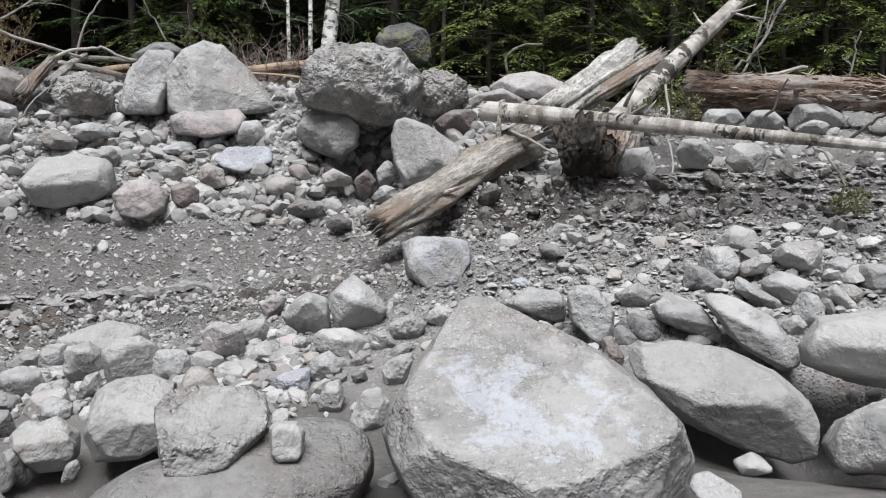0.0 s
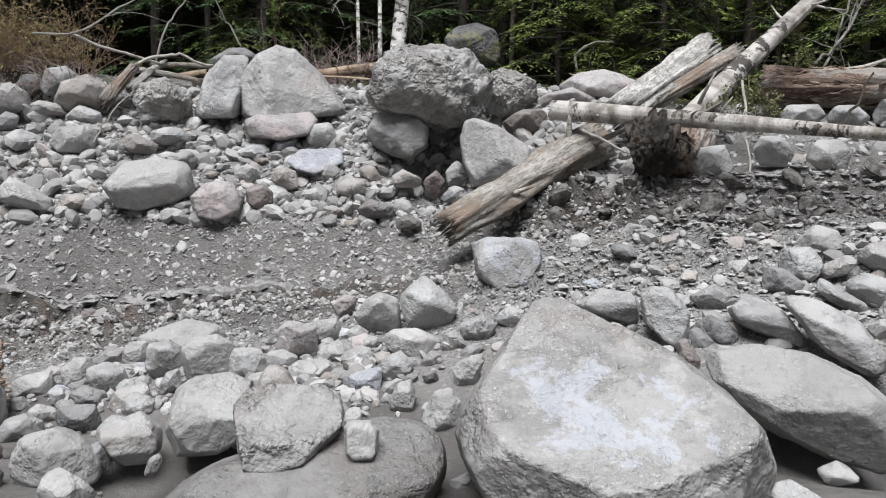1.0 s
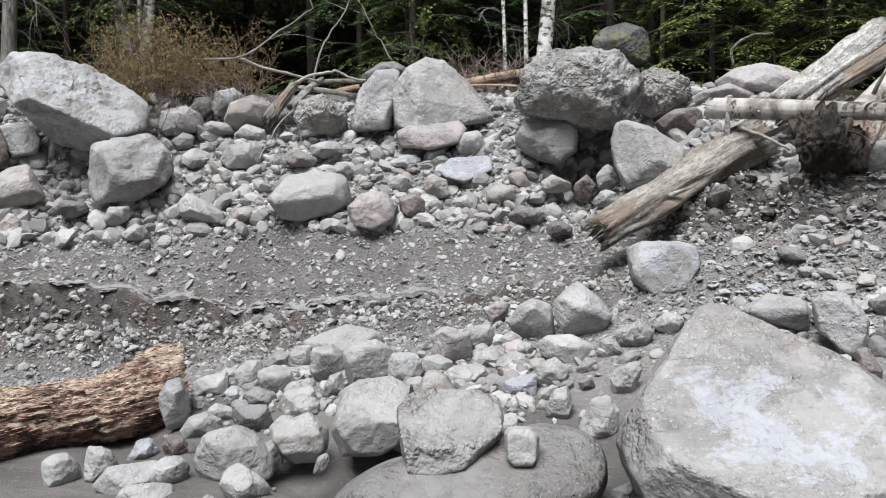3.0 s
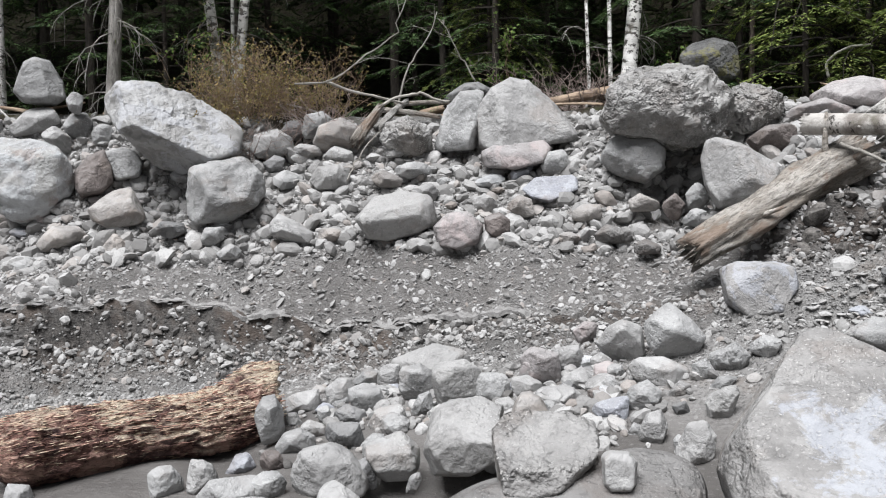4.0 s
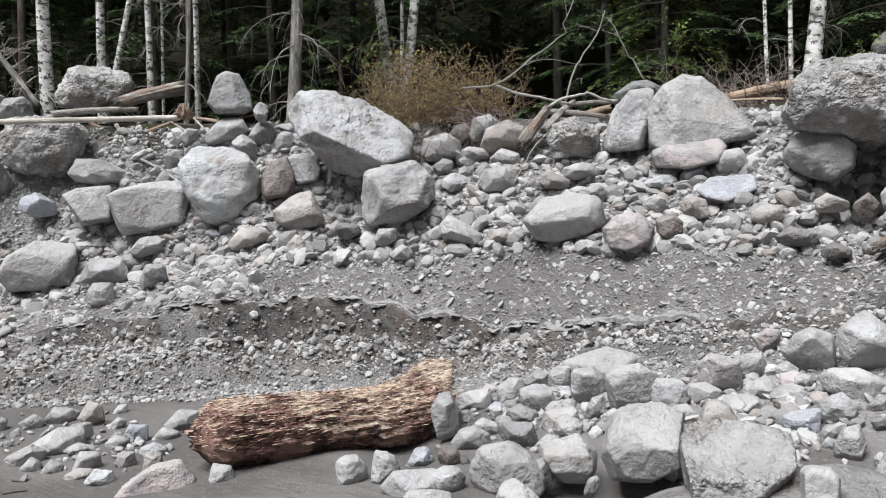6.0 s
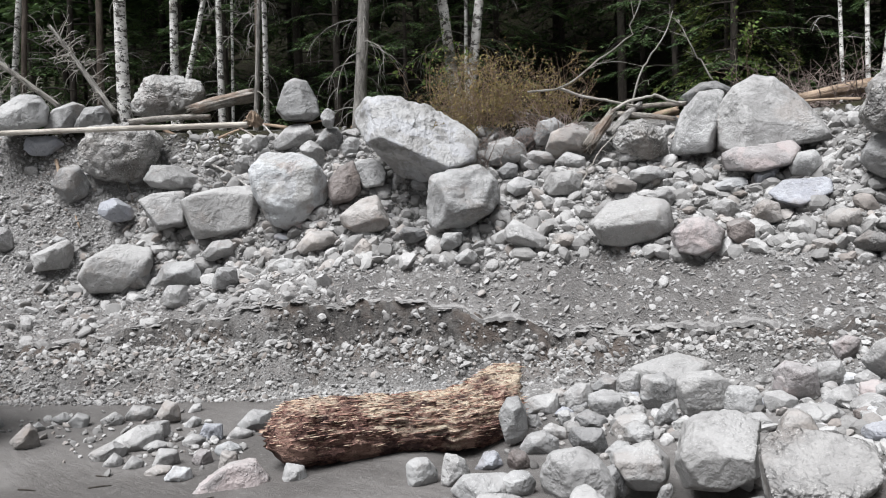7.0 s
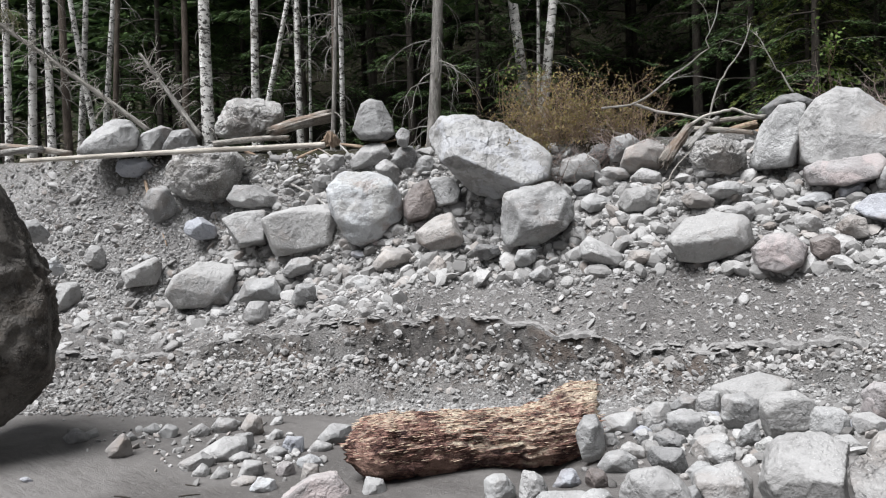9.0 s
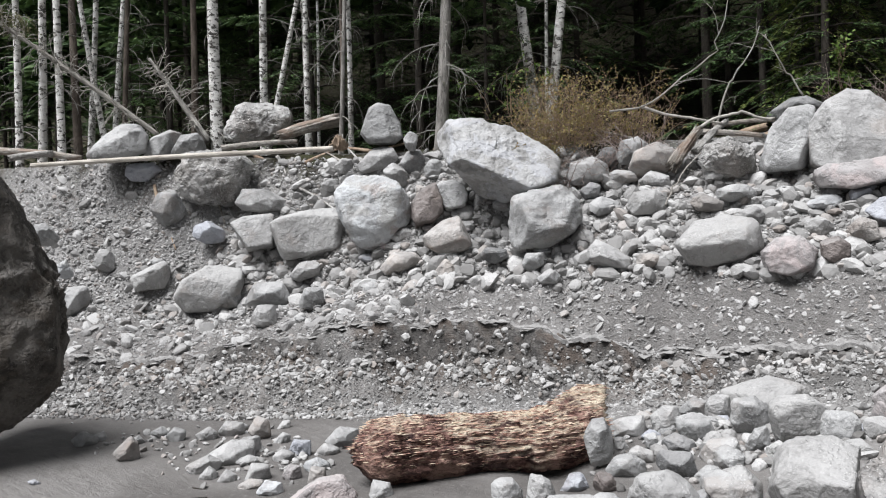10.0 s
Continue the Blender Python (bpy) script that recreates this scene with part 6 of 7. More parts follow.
def gravel(label, count, lo, hi, x0, x1, small, large, seed, level, material=None, flat=1.0, sunk=0.22, form="angular"):
    rng = np.random.default_rng(seed)
    at = heap(rng, count, lo, hi, x0, x1) if x0 > 0 and x1 < 1 else sites(rng, count, lo, hi, x0, x1)
    forms = [rock_shape(random_cuts(rng, 1.0, 0.75), 1.0, seed + k, level, form) for k in range(6)]
    verts, faces, base = [], [], 0
    sizes = small * (large / small) ** (rng.uniform(size=count) ** 2.0)
    for (x, y, z, s), size in zip(at, sizes):
        v, f = forms[rng.integers(6)]
        lean = 1.0 if flat > 0.4 else 0.12
        turn = np.array(Euler((rng.uniform(-lean, lean), rng.uniform(-lean, lean), rng.uniform(0, 6.28))).to_matrix())
        v = (v * (rng.uniform(0.7, 1.3), 1.0, flat * rng.uniform(0.6, 1.0))) @ turn.T * size + (x, y, z + sunk * size)
        verts.append(v)
        faces.append(f + base)
        base += len(v)
    return tagged(new("gravel", mesh_of("gravel", np.concatenate(verts), np.concatenate(faces), material or M_PEBBLE, form == "round")), label, "gravel", kind="stuff")


gravel("broken stones filling the debris slope between boulders", 4000, 2.92, 3.95, -11, 1.3, 0.04, 0.13, 59, 2)
gravel("larger broken stones between the boulders", 400, 2.95, 3.92, -10.5, 1.2, 0.07, 0.19, 74, 3)
gravel("stones set in the raw scarp", 420, 2.1, 2.9, -0.2, 2.6, 0.025, 0.07, 75, 2, M_MUDSTONE, 0.8, -0.2)
gravel("mud-coated stones behind the fallen birch", 420, 3.15, 3.95, 1.0, 4.4, 0.03, 0.11, 106, 2, M_MUDSTONE, 0.8, 0.0)
gravel("larger flat stones on the gravel slope", 200, 2.3, 3.9, -14.5, -7.0, 0.06, 0.15, 76, 3, None, 0.7, 0.1)
gravel("stones filling the rock pile on the gravel bar", 260, 0.4, 1.7, 0.2, 4.0, 0.04, 0.10, 58, 2)
gravel("rounded stones filling the gaps of the rock pile", 420, 0.03, 0.75, -3.9, -0.9, 0.03, 0.085, 57, 2)
gravel("coarse grey gravel on the debris slope", 4900, 2.85, 3.98, -15, 1.5, 0.022, 0.055, 61, 1)
gravel("fine gravel on the debris slope", 6600, 2.7, 3.98, -16, 1.8, 0.012, 0.03, 62, 0)
gravel("coarse gravel sticking out of the cut bank", 4200, 0.85, 1.6, -12, 4.5, 0.02, 0.06, 63, 1, None, 0.7)
gravel("half-buried stones in the dark face of the cut", 1500, 1.35, 1.9, -11.5, -2.0, 0.025, 0.085, 91, 1, M_MUDDYPEBBLE, 0.8, 0.05)
gravel("stones set in the dark soil of the cut", 1700, 1.5, 1.92, -12, 0.5, 0.018, 0.08, 78, 1, None, 1.0, 0.0)
gravel("fine gravel on the cut bank", 8000, 0.7, 1.9, -12, 4.5, 0.010, 0.026, 64, 0)
gravel("gravel and soil lumps on the raw scarp", 2600, 2.1, 2.95, 0.0, 4.5, 0.012, 0.045, 67, 1, M_MUDDYPEBBLE)
gravel("gravel scattered on the muddy slope", 4600, 2.0, 3.0, -11, 0.2, 0.012, 0.045, 65, 1, M_MUDSTONE, 0.55, -0.2)
gravel("muddy stones in the mud slope", 2600, 2.0, 3.0, -11, 0.2, 0.02, 0.07, 80, 1, M_MUDSTONE, 0.55, -0.25)
gravel("broken plates of dried mud along the cut", 170, 1.95, 2.06, -11, -2.6, 0.05, 0.16, 81, 1, M_MUD, 0.22, 0.02)
gravel("broken plates of dried mud on top of the scarp", 90, 2.9, 3.03, 0.2, 4.7, 0.04, 0.13, 82, 2, M_MUD, 0.3, -0.05)
gravel("mud-coated stones in the slope above the cut", 1300, 2.08, 2.9, -13.5, -6.5, 0.02, 0.08, 92, 1, M_MUDSTONE, 0.65, -0.28)
gravel("broken grey stones on the gravel slope", 2400, 2.75, 3.95, -15.5, -7.3, 0.02, 0.08, 69, 1, None, 0.65)
gravel("crumbling flakes of bedded mud on the raw scarp", 900, 2.1, 2.92, 1.2, 4.8, 0.03, 0.1, 104, 1, M_MUD, 0.35, -0.15)
gravel("dark soil clods on the raw scarp", 260, 2.2, 2.95, -0.2, 4.6, 0.03, 0.14, 70, 2, M_CLOD, 0.9, -0.1)
gravel("broken stones on the steep gravel slope", 3600, 3.0, 3.98, -14, -6.3, 0.02, 0.065, 71, 1, None, 0.6)
gravel("half-buried mud-coated lumps above the cut", 240, 2.05, 2.95, -13.5, -7.2, 0.06, 0.15, 93, 3, M_MUDSTONE, 0.8, -0.2)
gravel("stones on wet sand by the rotten log", 130, 0.02, 0.6, -7.8, -4.9, 0.02, 0.05, 77, 3, None, 0.8, 0.3, "round")
gravel("fine grey gravel on the upper slope", 6000, 2.8, 3.98, -16, -6.5, 0.012, 0.035, 72, 0)
gravel("flat stones stuck in the muddy slope", 420, 2.0, 3.0, -11, 0.2, 0.025, 0.085, 68, 2, None, 0.55, -0.15)
gravel("heap of pale stones on wet sand", 130, -6.31, 3.66, 0.5, 0.3, 0.02, 0.05, 83, 3, None, 0.8, 0.3, "round")
gravel("stones between the rocks on wet sand", 60, -2.61, 5.24, 0.6, 0.4, 0.025, 0.06, 84, 2, M_MUDDYPEBBLE)
gravel("stones beside the huge boulder", 60, -0.82, 5.48, 0.35, 0.3, 0.03, 0.08, 85, 2)
gravel("stones at the end of the rotten log", 30, -3.38, 5.67, 0.4, 0.3, 0.03, 0.08, 86, 2)
gravel("flat shards on the gravel bar", 1700, 0.6, 2.1, 0.2, 4.6, 0.02, 0.075, 94, 1, None, 0.38)
gravel("rounded stones strewn on the sand", 60, -7.5, 3.25, 0.6, 0.22, 0.02, 0.055, 95, 3, None, 0.8, 0.3, "round")
gravel("dark gravel at the foot of the cut", 800, 0.12, 1.0, -10.5, -7.0, 0.015, 0.06, 98, 1, M_MUDDYPEBBLE)
gravel("pebbles on the wet sand", 700, 0.02, 0.7, -9, -4.4, 0.015, 0.05, 66, 1)


# ---- wood ----
def tube(points, radii, sides=10, seed=0, rough=0.0, jag=0.0, flat=1.0, close=True):
    """A bent tube through points, with noise on its skin, and torn ends where jag is given."""
    pts, radii = np.asarray(points, float), np.asarray(radii, float)
    n = len(pts)
    tang = np.gradient(pts, axis=0)
    tang /= np.linalg.norm(tang, axis=1)[:, None]
    ref = np.array([0, 0, 1.0]) if abs(tang[0][2]) < 0.9 else np.array([1.0, 0, 0])
    a = np.cross(tang, ref)
    a /= np.linalg.norm(a, axis=1)[:, None]
    b = np.cross(tang, a)
    ang = np.linspace(0, 2 * np.pi, sides, endpoint=False)
    ring = np.cos(ang)[None, :, None] * a[:, None] + flat * np.sin(ang)[None, :, None] * b[:, None]
    r = np.repeat(radii[:, None], sides, 1)
    if rough:
        q = np.stack([np.repeat(np.cos(ang)[None] * 1.6, n, 0), np.repeat(np.sin(ang)[None] * 1.6, n, 0), np.repeat(np.linspace(0, n * 0.12, n)[:, None], sides, 1)], -1).reshape(-1, 3)
        r = r * (1 + rough * fbm(q + seed, 3, seed).reshape(n, sides) + 0.6 * rough * vnoise(q * (5, 5, 0.7) + seed, seed + 3).reshape(n, sides) + 0.3 * rough * vnoise(q * (12, 12, 1.4) + seed, seed + 4).reshape(n, sides))
    v = pts[:, None] + ring * r[..., None]
    if jag:
        tear = np.random.default_rng(seed).uniform(0, 1, (2, sides))
        v[0] -= tang[0] * (tear[0] * jag)[:, None]
        v[-1] += tang[-1] * (tear[1] * jag)[:, None]
    v = v.reshape(-1, 3)
    k = np.arange(n * sides).reshape(n, sides)
    f = np.stack([k[:-1], np.roll(k, -1, 1)[:-1], np.roll(k, -1, 1)[1:], k[1:]], -1).reshape(-1, 4)
    if close:
        v = np.concatenate([v, pts[:1], pts[-1:]])
        c0, c1 = n * sides, n * sides + 1
        caps = [(k[0][(j + 1) % sides], k[0][j], c0, c0) for j in range(sides)] + [(k[-1][j], k[-1][(j + 1) % sides], c1, c1) for j in range(sides)]
        return v, f, np.array([c[:3] for c in caps])
    return v, f, np.empty((0, 3), int)


def joined(pieces):
    """Pieces (verts, quads, triangles) as one set of triangles."""
    vs, fs, base = [], [], 0
    for v, q, t in pieces:
        vs.append(v)
        fs += [q[:, [0, 1, 2]] + base, q[:, [0, 2, 3]] + base, t + base] if len(q) else [t + base]
        base += len(v)
    return np.concatenate(vs), np.concatenate(fs)


def wood_mesh(name, pieces, material):
    v, f = joined(pieces)
    return mesh_of(name, v, f.astype(int), material)


def axis_place(a, b):
    """The pose at a whose z axis points at b, and the distance."""
    d = Vector(b) - Vector(a)
    return Matrix.Translation(a) @ d.to_track_quat("Z", "Y").to_matrix().to_4x4(), d.length


def log(name, a, b, r0, r1, material, label, category="log", bend=0.03, rough=0.08, jag=0.06, sides=44, seed=0, stubs=0, flat=1.0, twiggy=0, shag=0):
    """A trunk from a to b, lying along its own z axis."""
    place, length = axis_place(a, b)
    n = max(12, int(length / 0.06))
    t = np.linspace(0, 1, n)
    rng = np.random.default_rng(seed)
    off = np.stack([bend * length * (np.sin(t * 3.1 + seed) - np.sin(seed)), bend * length * np.sin(t * 3.14) * 0.6, t * length], 1)
    radii = (r0 + (r1 - r0) * t) * (1 + 0.015 * np.sin(t * 17 + seed))
    ob = thing(name, place, label, category, data=wood_mesh("trunk", [tube(off, radii, sides, seed, rough, jag, flat)], material))
    if jag > 0.1:
        for end, sign, r in ((off[0], -1, r0), (off[-1], 1, r1)):
            spikes = []
            for k in range(26):
                w, far = rng.uniform(0, 6.28), r * rng.uniform(0.3, 0.95)
                p = end + (far * math.cos(w), far * math.sin(w), 0)
                spikes.append(tube([p - (0, 0, sign * 0.08), p, p + (rng.normal(0, 0.01), rng.normal(0, 0.01), sign * jag * rng.uniform(0.3, 1.1))], [r * 0.14, r * 0.11, 0.003], 5, k))
            tagged(part("torn_end", wood_mesh("torn_end", spikes, material), ob), kind="stuff")
    if shag:
        shreds = []
        for k in range(shag):
            w, s = rng.uniform(0, 6.28), rng.uniform(0.01, 0.99)
            c = np.array([np.interp(s, t, off[:, j]) for j in range(3)])
            r = float(np.interp(s, t, radii)) * rng.uniform(0.97, 1.05)
            p = c + (r * math.cos(w), r * math.sin(w), 0)
            way = np.array([math.cos(w) * 0.25 + rng.normal(0, 0.2), math.sin(w) * 0.25 + rng.normal(0, 0.2), rng.choice([-1, 1])]) * rng.uniform(0.05, 0.16)
            shreds.append(tube([p - way * 0.5, p, p + way * 0.6], [0.006, 0.011, 0.002], 4, 0))
        tagged(part("torn_bark", wood_mesh("torn_bark", shreds, M_SHAG), ob, "shaggy torn bark"), kind="stuff")
    for k in range(twiggy):
        i = rng.integers(3, n - 2)
        w = rng.uniform(0, 6.28)
        part("branch", wood_mesh("branch", twigs(rng, off[i], (math.cos(w), math.sin(w), rng.uniform(-0.2, 0.9)), rng.uniform(0.12, 0.5), 0.012, 1, 0.15, 0.55, 4), M_WHITEBRANCH), ob)
    for k in range(stubs):
        i = rng.integers(2, n - 2)
        w = rng.uniform(0, 6.28)
        out = np.array([np.cos(w), np.sin(w), rng.uniform(0.1, 0.8)])
        ln = rng.uniform(0.5, 2.2) * (r0 + r1)
        part("branch_stub", wood_mesh("branch_stub", [tube([off[i], off[i] + out * ln * 0.5, off[i] + out * ln + (0, 0, 0.05)], [radii[i] * 0.22, radii[i] * 0.16, radii[i] * 0.08], 6, k)], material), ob)
    return ob


def twigs(rng, start, way, length, r, depth=2, droop=0.0, spread=0.7, count=4):
    """A branch with side branches, as a list of tube pieces."""
    n = 7
    pts, p, d = [np.array(start, float)], np.array(start, float), np.array(way, float)
    d /= np.linalg.norm(d)
    for k in range(n - 1):
        d = d + rng.normal(0, 0.13, 3) + np.array([0, 0, -droop * (k + 1) / n])
        d /= np.linalg.norm(d)
        p = p + d * length / (n - 1)
        pts.append(p)
    out = [tube(pts, np.linspace(r, r * 0.3, n), 5 if r > 0.006 else 4, 0, 0, 0, 1.0, False)]
    if depth > 0:
        for k in range(count):
            i = rng.integers(1, n - 1)
            side = np.cross(pts[i + 1] - pts[i - 1], rng.normal(0, 1, 3))
            side = side / (np.linalg.norm(side) + 1e-6)
            out += twigs(rng, pts[i], (pts[i + 1] - pts[i - 1]) / np.linalg.norm(pts[i + 1] - pts[i - 1]) * (1 - spread) + side * spread, length * rng.uniform(0.3, 0.6), r * 0.5, depth - 1, droop, spread, count)
    return out


def branch(name, points, r0, r1, material, label, category="branch", seed=0, side=0):
    """A bare bent branch through points, with side twigs."""
    rng = np.random.default_rng(seed)
    pts = np.array(points, float)
    base = pts[0].copy()
    pts = pts - base
    # rounded course through the points
    t = np.concatenate([[0], np.cumsum(np.linalg.norm(np.diff(pts, axis=0), axis=1))])
    tt = np.linspace(0, t[-1], 24)
    course = np.stack([np.interp(tt, t, pts[:, k]) for k in range(3)], 1)
    for _ in range(3):
        course[1:-1] = (course[:-2] + 2 * course[1:-1] + course[2:]) / 4
    # kinks where side shoots once grew
    knots = np.sort(rng.choice(np.arange(2, 22), 6, False))
    shift = np.concatenate([np.zeros((1, 3)), rng.normal(0, 0.016 * t[-1], (6, 3)), np.zeros((1, 3))])
    at = np.concatenate([[0], knots, [23]])
    course = course + np.stack([np.interp(np.arange(24), at, shift[:, k]) for k in range(3)], 1)
    pieces = [tube(course, np.linspace(r0, r1, 24), 7, seed, 0.12)]
    for k in range(side):
        i = rng.integers(4, 22)
        way = course[i + 1] - course[i - 1]
        way = way / np.linalg.norm(way) + rng.normal(0, 0.7, 3)
        pieces += twigs(rng, course[i], way, t[-1] * rng.uniform(0.15, 0.35), r1 * 0.8, 1, 0, 0.6, 2)
    return thing(name, pose(*base), label, category, data=wood_mesh(name, pieces, material))


# ---- fallen trees and logs on the bank ----
log("weathered_log", (-0.623, 7.207, 1.076), (0.680, 8.265, 1.890), 0.155, 0.18, M_WEATHERED, "thick weathered grey-brown log leaning down the bank, torn end", bend=0.03, rough=0.42, jag=0.16, seed=3, stubs=3)
log("split_log", (1.045, 8.508, 2.238), (1.935, 9.409, 2.897), 0.17, 0.21, M_GREYWOOD, "thick silver-grey split log with torn top", bend=0.01, rough=0.42, jag=0.3, seed=8, flat=0.8)
log("split_log", (1.348, 8.762, 2.332), (2.202, 9.249, 2.881), 0.07, 0.09, M_WEATHERED, "dark broken log beside a silver-grey one", bend=0.02, rough=0.3, jag=0.2, seed=9)
log("fallen_birch", (0.278, 8.120, 2.190), (3.459, 5.965, 1.801), 0.1, 0.032, M_OLDBIRCH, "long fallen birch trunk with peeling bark lying across logs", bend=0.006, rough=0.05, jag=0.05, seed=12, stubs=6)
leaning = log("leaning_tree", (1.354, 8.133, 1.844), (3.315, 9.388, 3.766), 0.135, 0.065, M_OLDBIRCH, "pale dead tree leaning up from a black root stump", bend=0.01, rough=0.08, jag=0.03, seed=14, stubs=5)
log("large_log", (2.727, 9.460, 2.586), (5.091, 8.090, 2.433), 0.185, 0.17, M_REDBARK, "large red-brown log with peeling bark lying along the bank", bend=0.004, rough=0.3, jag=0.12, seed=17, stubs=3, sides=44, shag=600)
log("small_log", (-2.913, 10.946, 2.835), (-1.985, 11.335, 3.013), 0.085, 0.08, M_BROWNWOOD, "fresh brown log end behind the pale boulder", seed=19)
log("small_log", (-4.728, 10.526, 2.742), (-4.509, 10.933, 2.872), 0.06, 0.055, M_BROWNWOOD, "short fresh brown log in the driftwood heap", seed=20)
log("small_log", (-4.474, 10.112, 2.522), (-4.248, 10.624, 2.706), 0.09, 0.08, M_BROWNWOOD, "short brown log in the driftwood heap", seed=21)
log("long_pole", (-12.973, 4.371, 2.807), (-9.597, 7.426, 2.889), 0.034, 0.042, M_POLE, "long thin peeled pole lying along the top of the bank", bend=0.004, rough=0.04, jag=0.02, sides=14, seed=23)
log("broken_plank_log", (-10.956, 7.583, 3.255), (-10.741, 8.451, 3.515), 0.09, 0.11, M_WEATHERED, "short split log lying between birch trunks", rough=0.3, jag=0.2, seed=24)
log("dead_pole", (-13.237, 6.563, 3.437), (-15.504, 4.387, 5.845), 0.042, 0.03, M_WHITEBRANCH, "dead spruce trunk leaning through the birches", bend=0.012, rough=0.3, seed=25, stubs=8, twiggy=90)
log("dead_pole", (-12.324, 6.990, 3.251), (-13.268, 6.477, 4.725), 0.06, 0.022, M_BARK, "broken snag leaning to the forest, with bare twigs", bend=0.02, seed=26, rough=0.35, stubs=5, twiggy=44)
log("driftwood", (-11.366, 6.674, 3.029), (-10.890, 7.697, 3.126), 0.05, 0.04, M_WEATHERED, "grey driftwood stick below a boulder", seed=27)
log("driftwood", (-14.219, 4.369, 3.135), (-13.450, 5.298, 2.996), 0.06, 0.05, M_WEATHERED, "grey driftwood log on the bank", seed=28)
log("driftwood", (-13.615, 4.322, 2.971), (-13.599, 4.915, 3.066), 0.05, 0.05, M_GREYWOOD, "split grey driftwood log on the bank", seed=29, rough=0.2)
log("driftwood", (-4.783, 9.396, 2.503), (-4.631, 10.086, 2.899), 0.05, 0.04, M_GREYWOOD, "grey driftwood in the heap", seed=30, rough=0.2)
log("driftwood", (-4.838, 9.786, 2.770), (-4.210, 10.069, 2.677), 0.04, 0.03, M_WEATHERED, "thin driftwood in the heap", seed=31)
log("driftwood", (-4.776, 10.025, 2.864), (-4.212, 10.473, 2.908), 0.035, 0.03, M_WEATHERED, "thin driftwood in the heap", seed=32)
log("driftwood_stump", (-4.965, 9.206, 2.361), (-4.86, 9.506, 2.72), 0.075, 0.05, M_WEATHERED, "broken brown stump standing among the rocks", "stump", rough=0.35, jag=0.14, seed=33)

# sticks strewn along the forest's edge
stick_rng = np.random.default_rng(150)
for k in range(34):
    x = stick_rng.uniform(-13, -5.5) if k < 24 else stick_rng.uniform(-5, 4)
    y = float(np.interp(x, ST[:, 0], ST[:, 7])) + stick_rng.uniform(-0.5, 0.5)
    w, ln = stick_rng.uniform(0, 6.28), stick_rng.uniform(0.4, 1.2)
    x2, y2 = x + ln * math.cos(w), y + 0.5 * ln * math.sin(w)
    log("driftwood_stick", (x, y, ground_z(x, y) + 0.03), (x2, y2, ground_z(x2, y2) + stick_rng.uniform(0.03, 0.2)), stick_rng.uniform(0.015, 0.04), 0.012, (M_WEATHERED, M_GREYWOOD, M_BROWNWOOD)[k % 3], "grey driftwood stick at the edge of the forest", "stick", seed=160 + k, sides=9, jag=0.03)


def rootball(name, x, y, z, size, label, seed, material):
    rng = np.random.default_rng(seed)
    v, f = rock_shape(random_cuts(rng, size, 0.95), size * 0.8, seed, 6, "rough")
    # torn fibre runs along one leaning direction
    way = np.array((0.35, 0.1, 1.0))
    flat = v - np.outer(v @ way, way) / (way @ way)
    rib = fbm(flat / size * 3.2 + seed, 3, seed) + 0.5 * vnoise(flat / size * 9 + (v @ way)[:, None], seed + 2)
    v = v * (1 + 0.2 * rib)[:, None] + np.outer(np.clip(v[:, 2], 0, None) * 0.25 * rib, (0.3, 0, 1))
    ob = thing(name, pose(x, y, z), label, "stump", data=mesh_of(name, v, f, material))
    for k in range(4):
        out = rng.normal(0, 1, 3) * (1, 1, 0.5) + (0, -0.1, -0.2)
        out /= np.linalg.norm(out)
        part("root", wood_mesh("root", twigs(rng, out * size * 0.5, out, size * rng.uniform(0.8, 1.3), 0.018, 1, 0.3, 0.5, 2), material), ob)
    return ob


rootball("root_stump", 1.20, 7.459, 1.83, 0.28, "black ragged root stump of a fallen tree", 71, M_CHARRED)
rootball("root_stump", 1.50, 7.75, 1.80, 0.26, "rotten reddish-brown root wood", 72, M_REDBARK)
rootball("root_stump", -9.607, 7.551, 2.98, 0.12, "brown torn root end of a pole", 73, M_BROWNWOOD)

# bare branches
branch("curved_branch", [(-5.828, 9.089, 3.108), (-5.348, 9.465, 3.212), (-4.922, 9.738, 3.529), (-4.641, 9.884, 3.977), (-4.517, 9.915, 4.494)], 0.016, 0.006, M_WHITEBRANCH, "pale bare branch curving up before the dark forest", seed=41, side=3)
branch("curved_branch", [(-4.760, 10.030, 2.887), (-4.666, 10.027, 3.203), (-4.534, 10.133, 3.553), (-4.327, 10.261, 3.883), (-4.282, 10.330, 4.137)], 0.016, 0.006, M_WHITEBRANCH, "pale bare branch rising from the driftwood", seed=42, side=4)
branch("curved_branch", [(-4.017, 11.138, 3.271), (-4.175, 11.033, 3.573), (-4.287, 10.946, 3.815), (-4.396, 10.836, 4.130)], 0.013, 0.006, M_WHITEBRANCH, "thin pale branch rising behind the boulders", seed=43, side=6)
branch("curved_branch", [(-5.519, 9.380, 3.155), (-5.231, 9.558, 3.018), (-4.929, 9.720, 2.944), (-4.663, 9.965, 2.874)], 0.02, 0.016, M_WHITEBRANCH, "pale branch lying in the driftwood", seed=44)
branch("curved_branch", [(-4.889, 9.541, 2.751), (-4.680, 9.727, 2.942), (-4.363, 9.859, 2.993), (-4.071, 10.102, 2.861)], 0.022, 0.016, M_WHITEBRANCH, "arched pale root over the driftwood", seed=45)
branch("thin_stick", [(-4.696, 8.360, 1.796), (-4.610, 8.505, 2.101), (-4.506, 8.658, 2.273), (-4.437, 8.791, 2.415)], 0.010, 0.006, M_WHITEBRANCH, "thin pale stick standing between stones", "stick", seed=46, side=2)
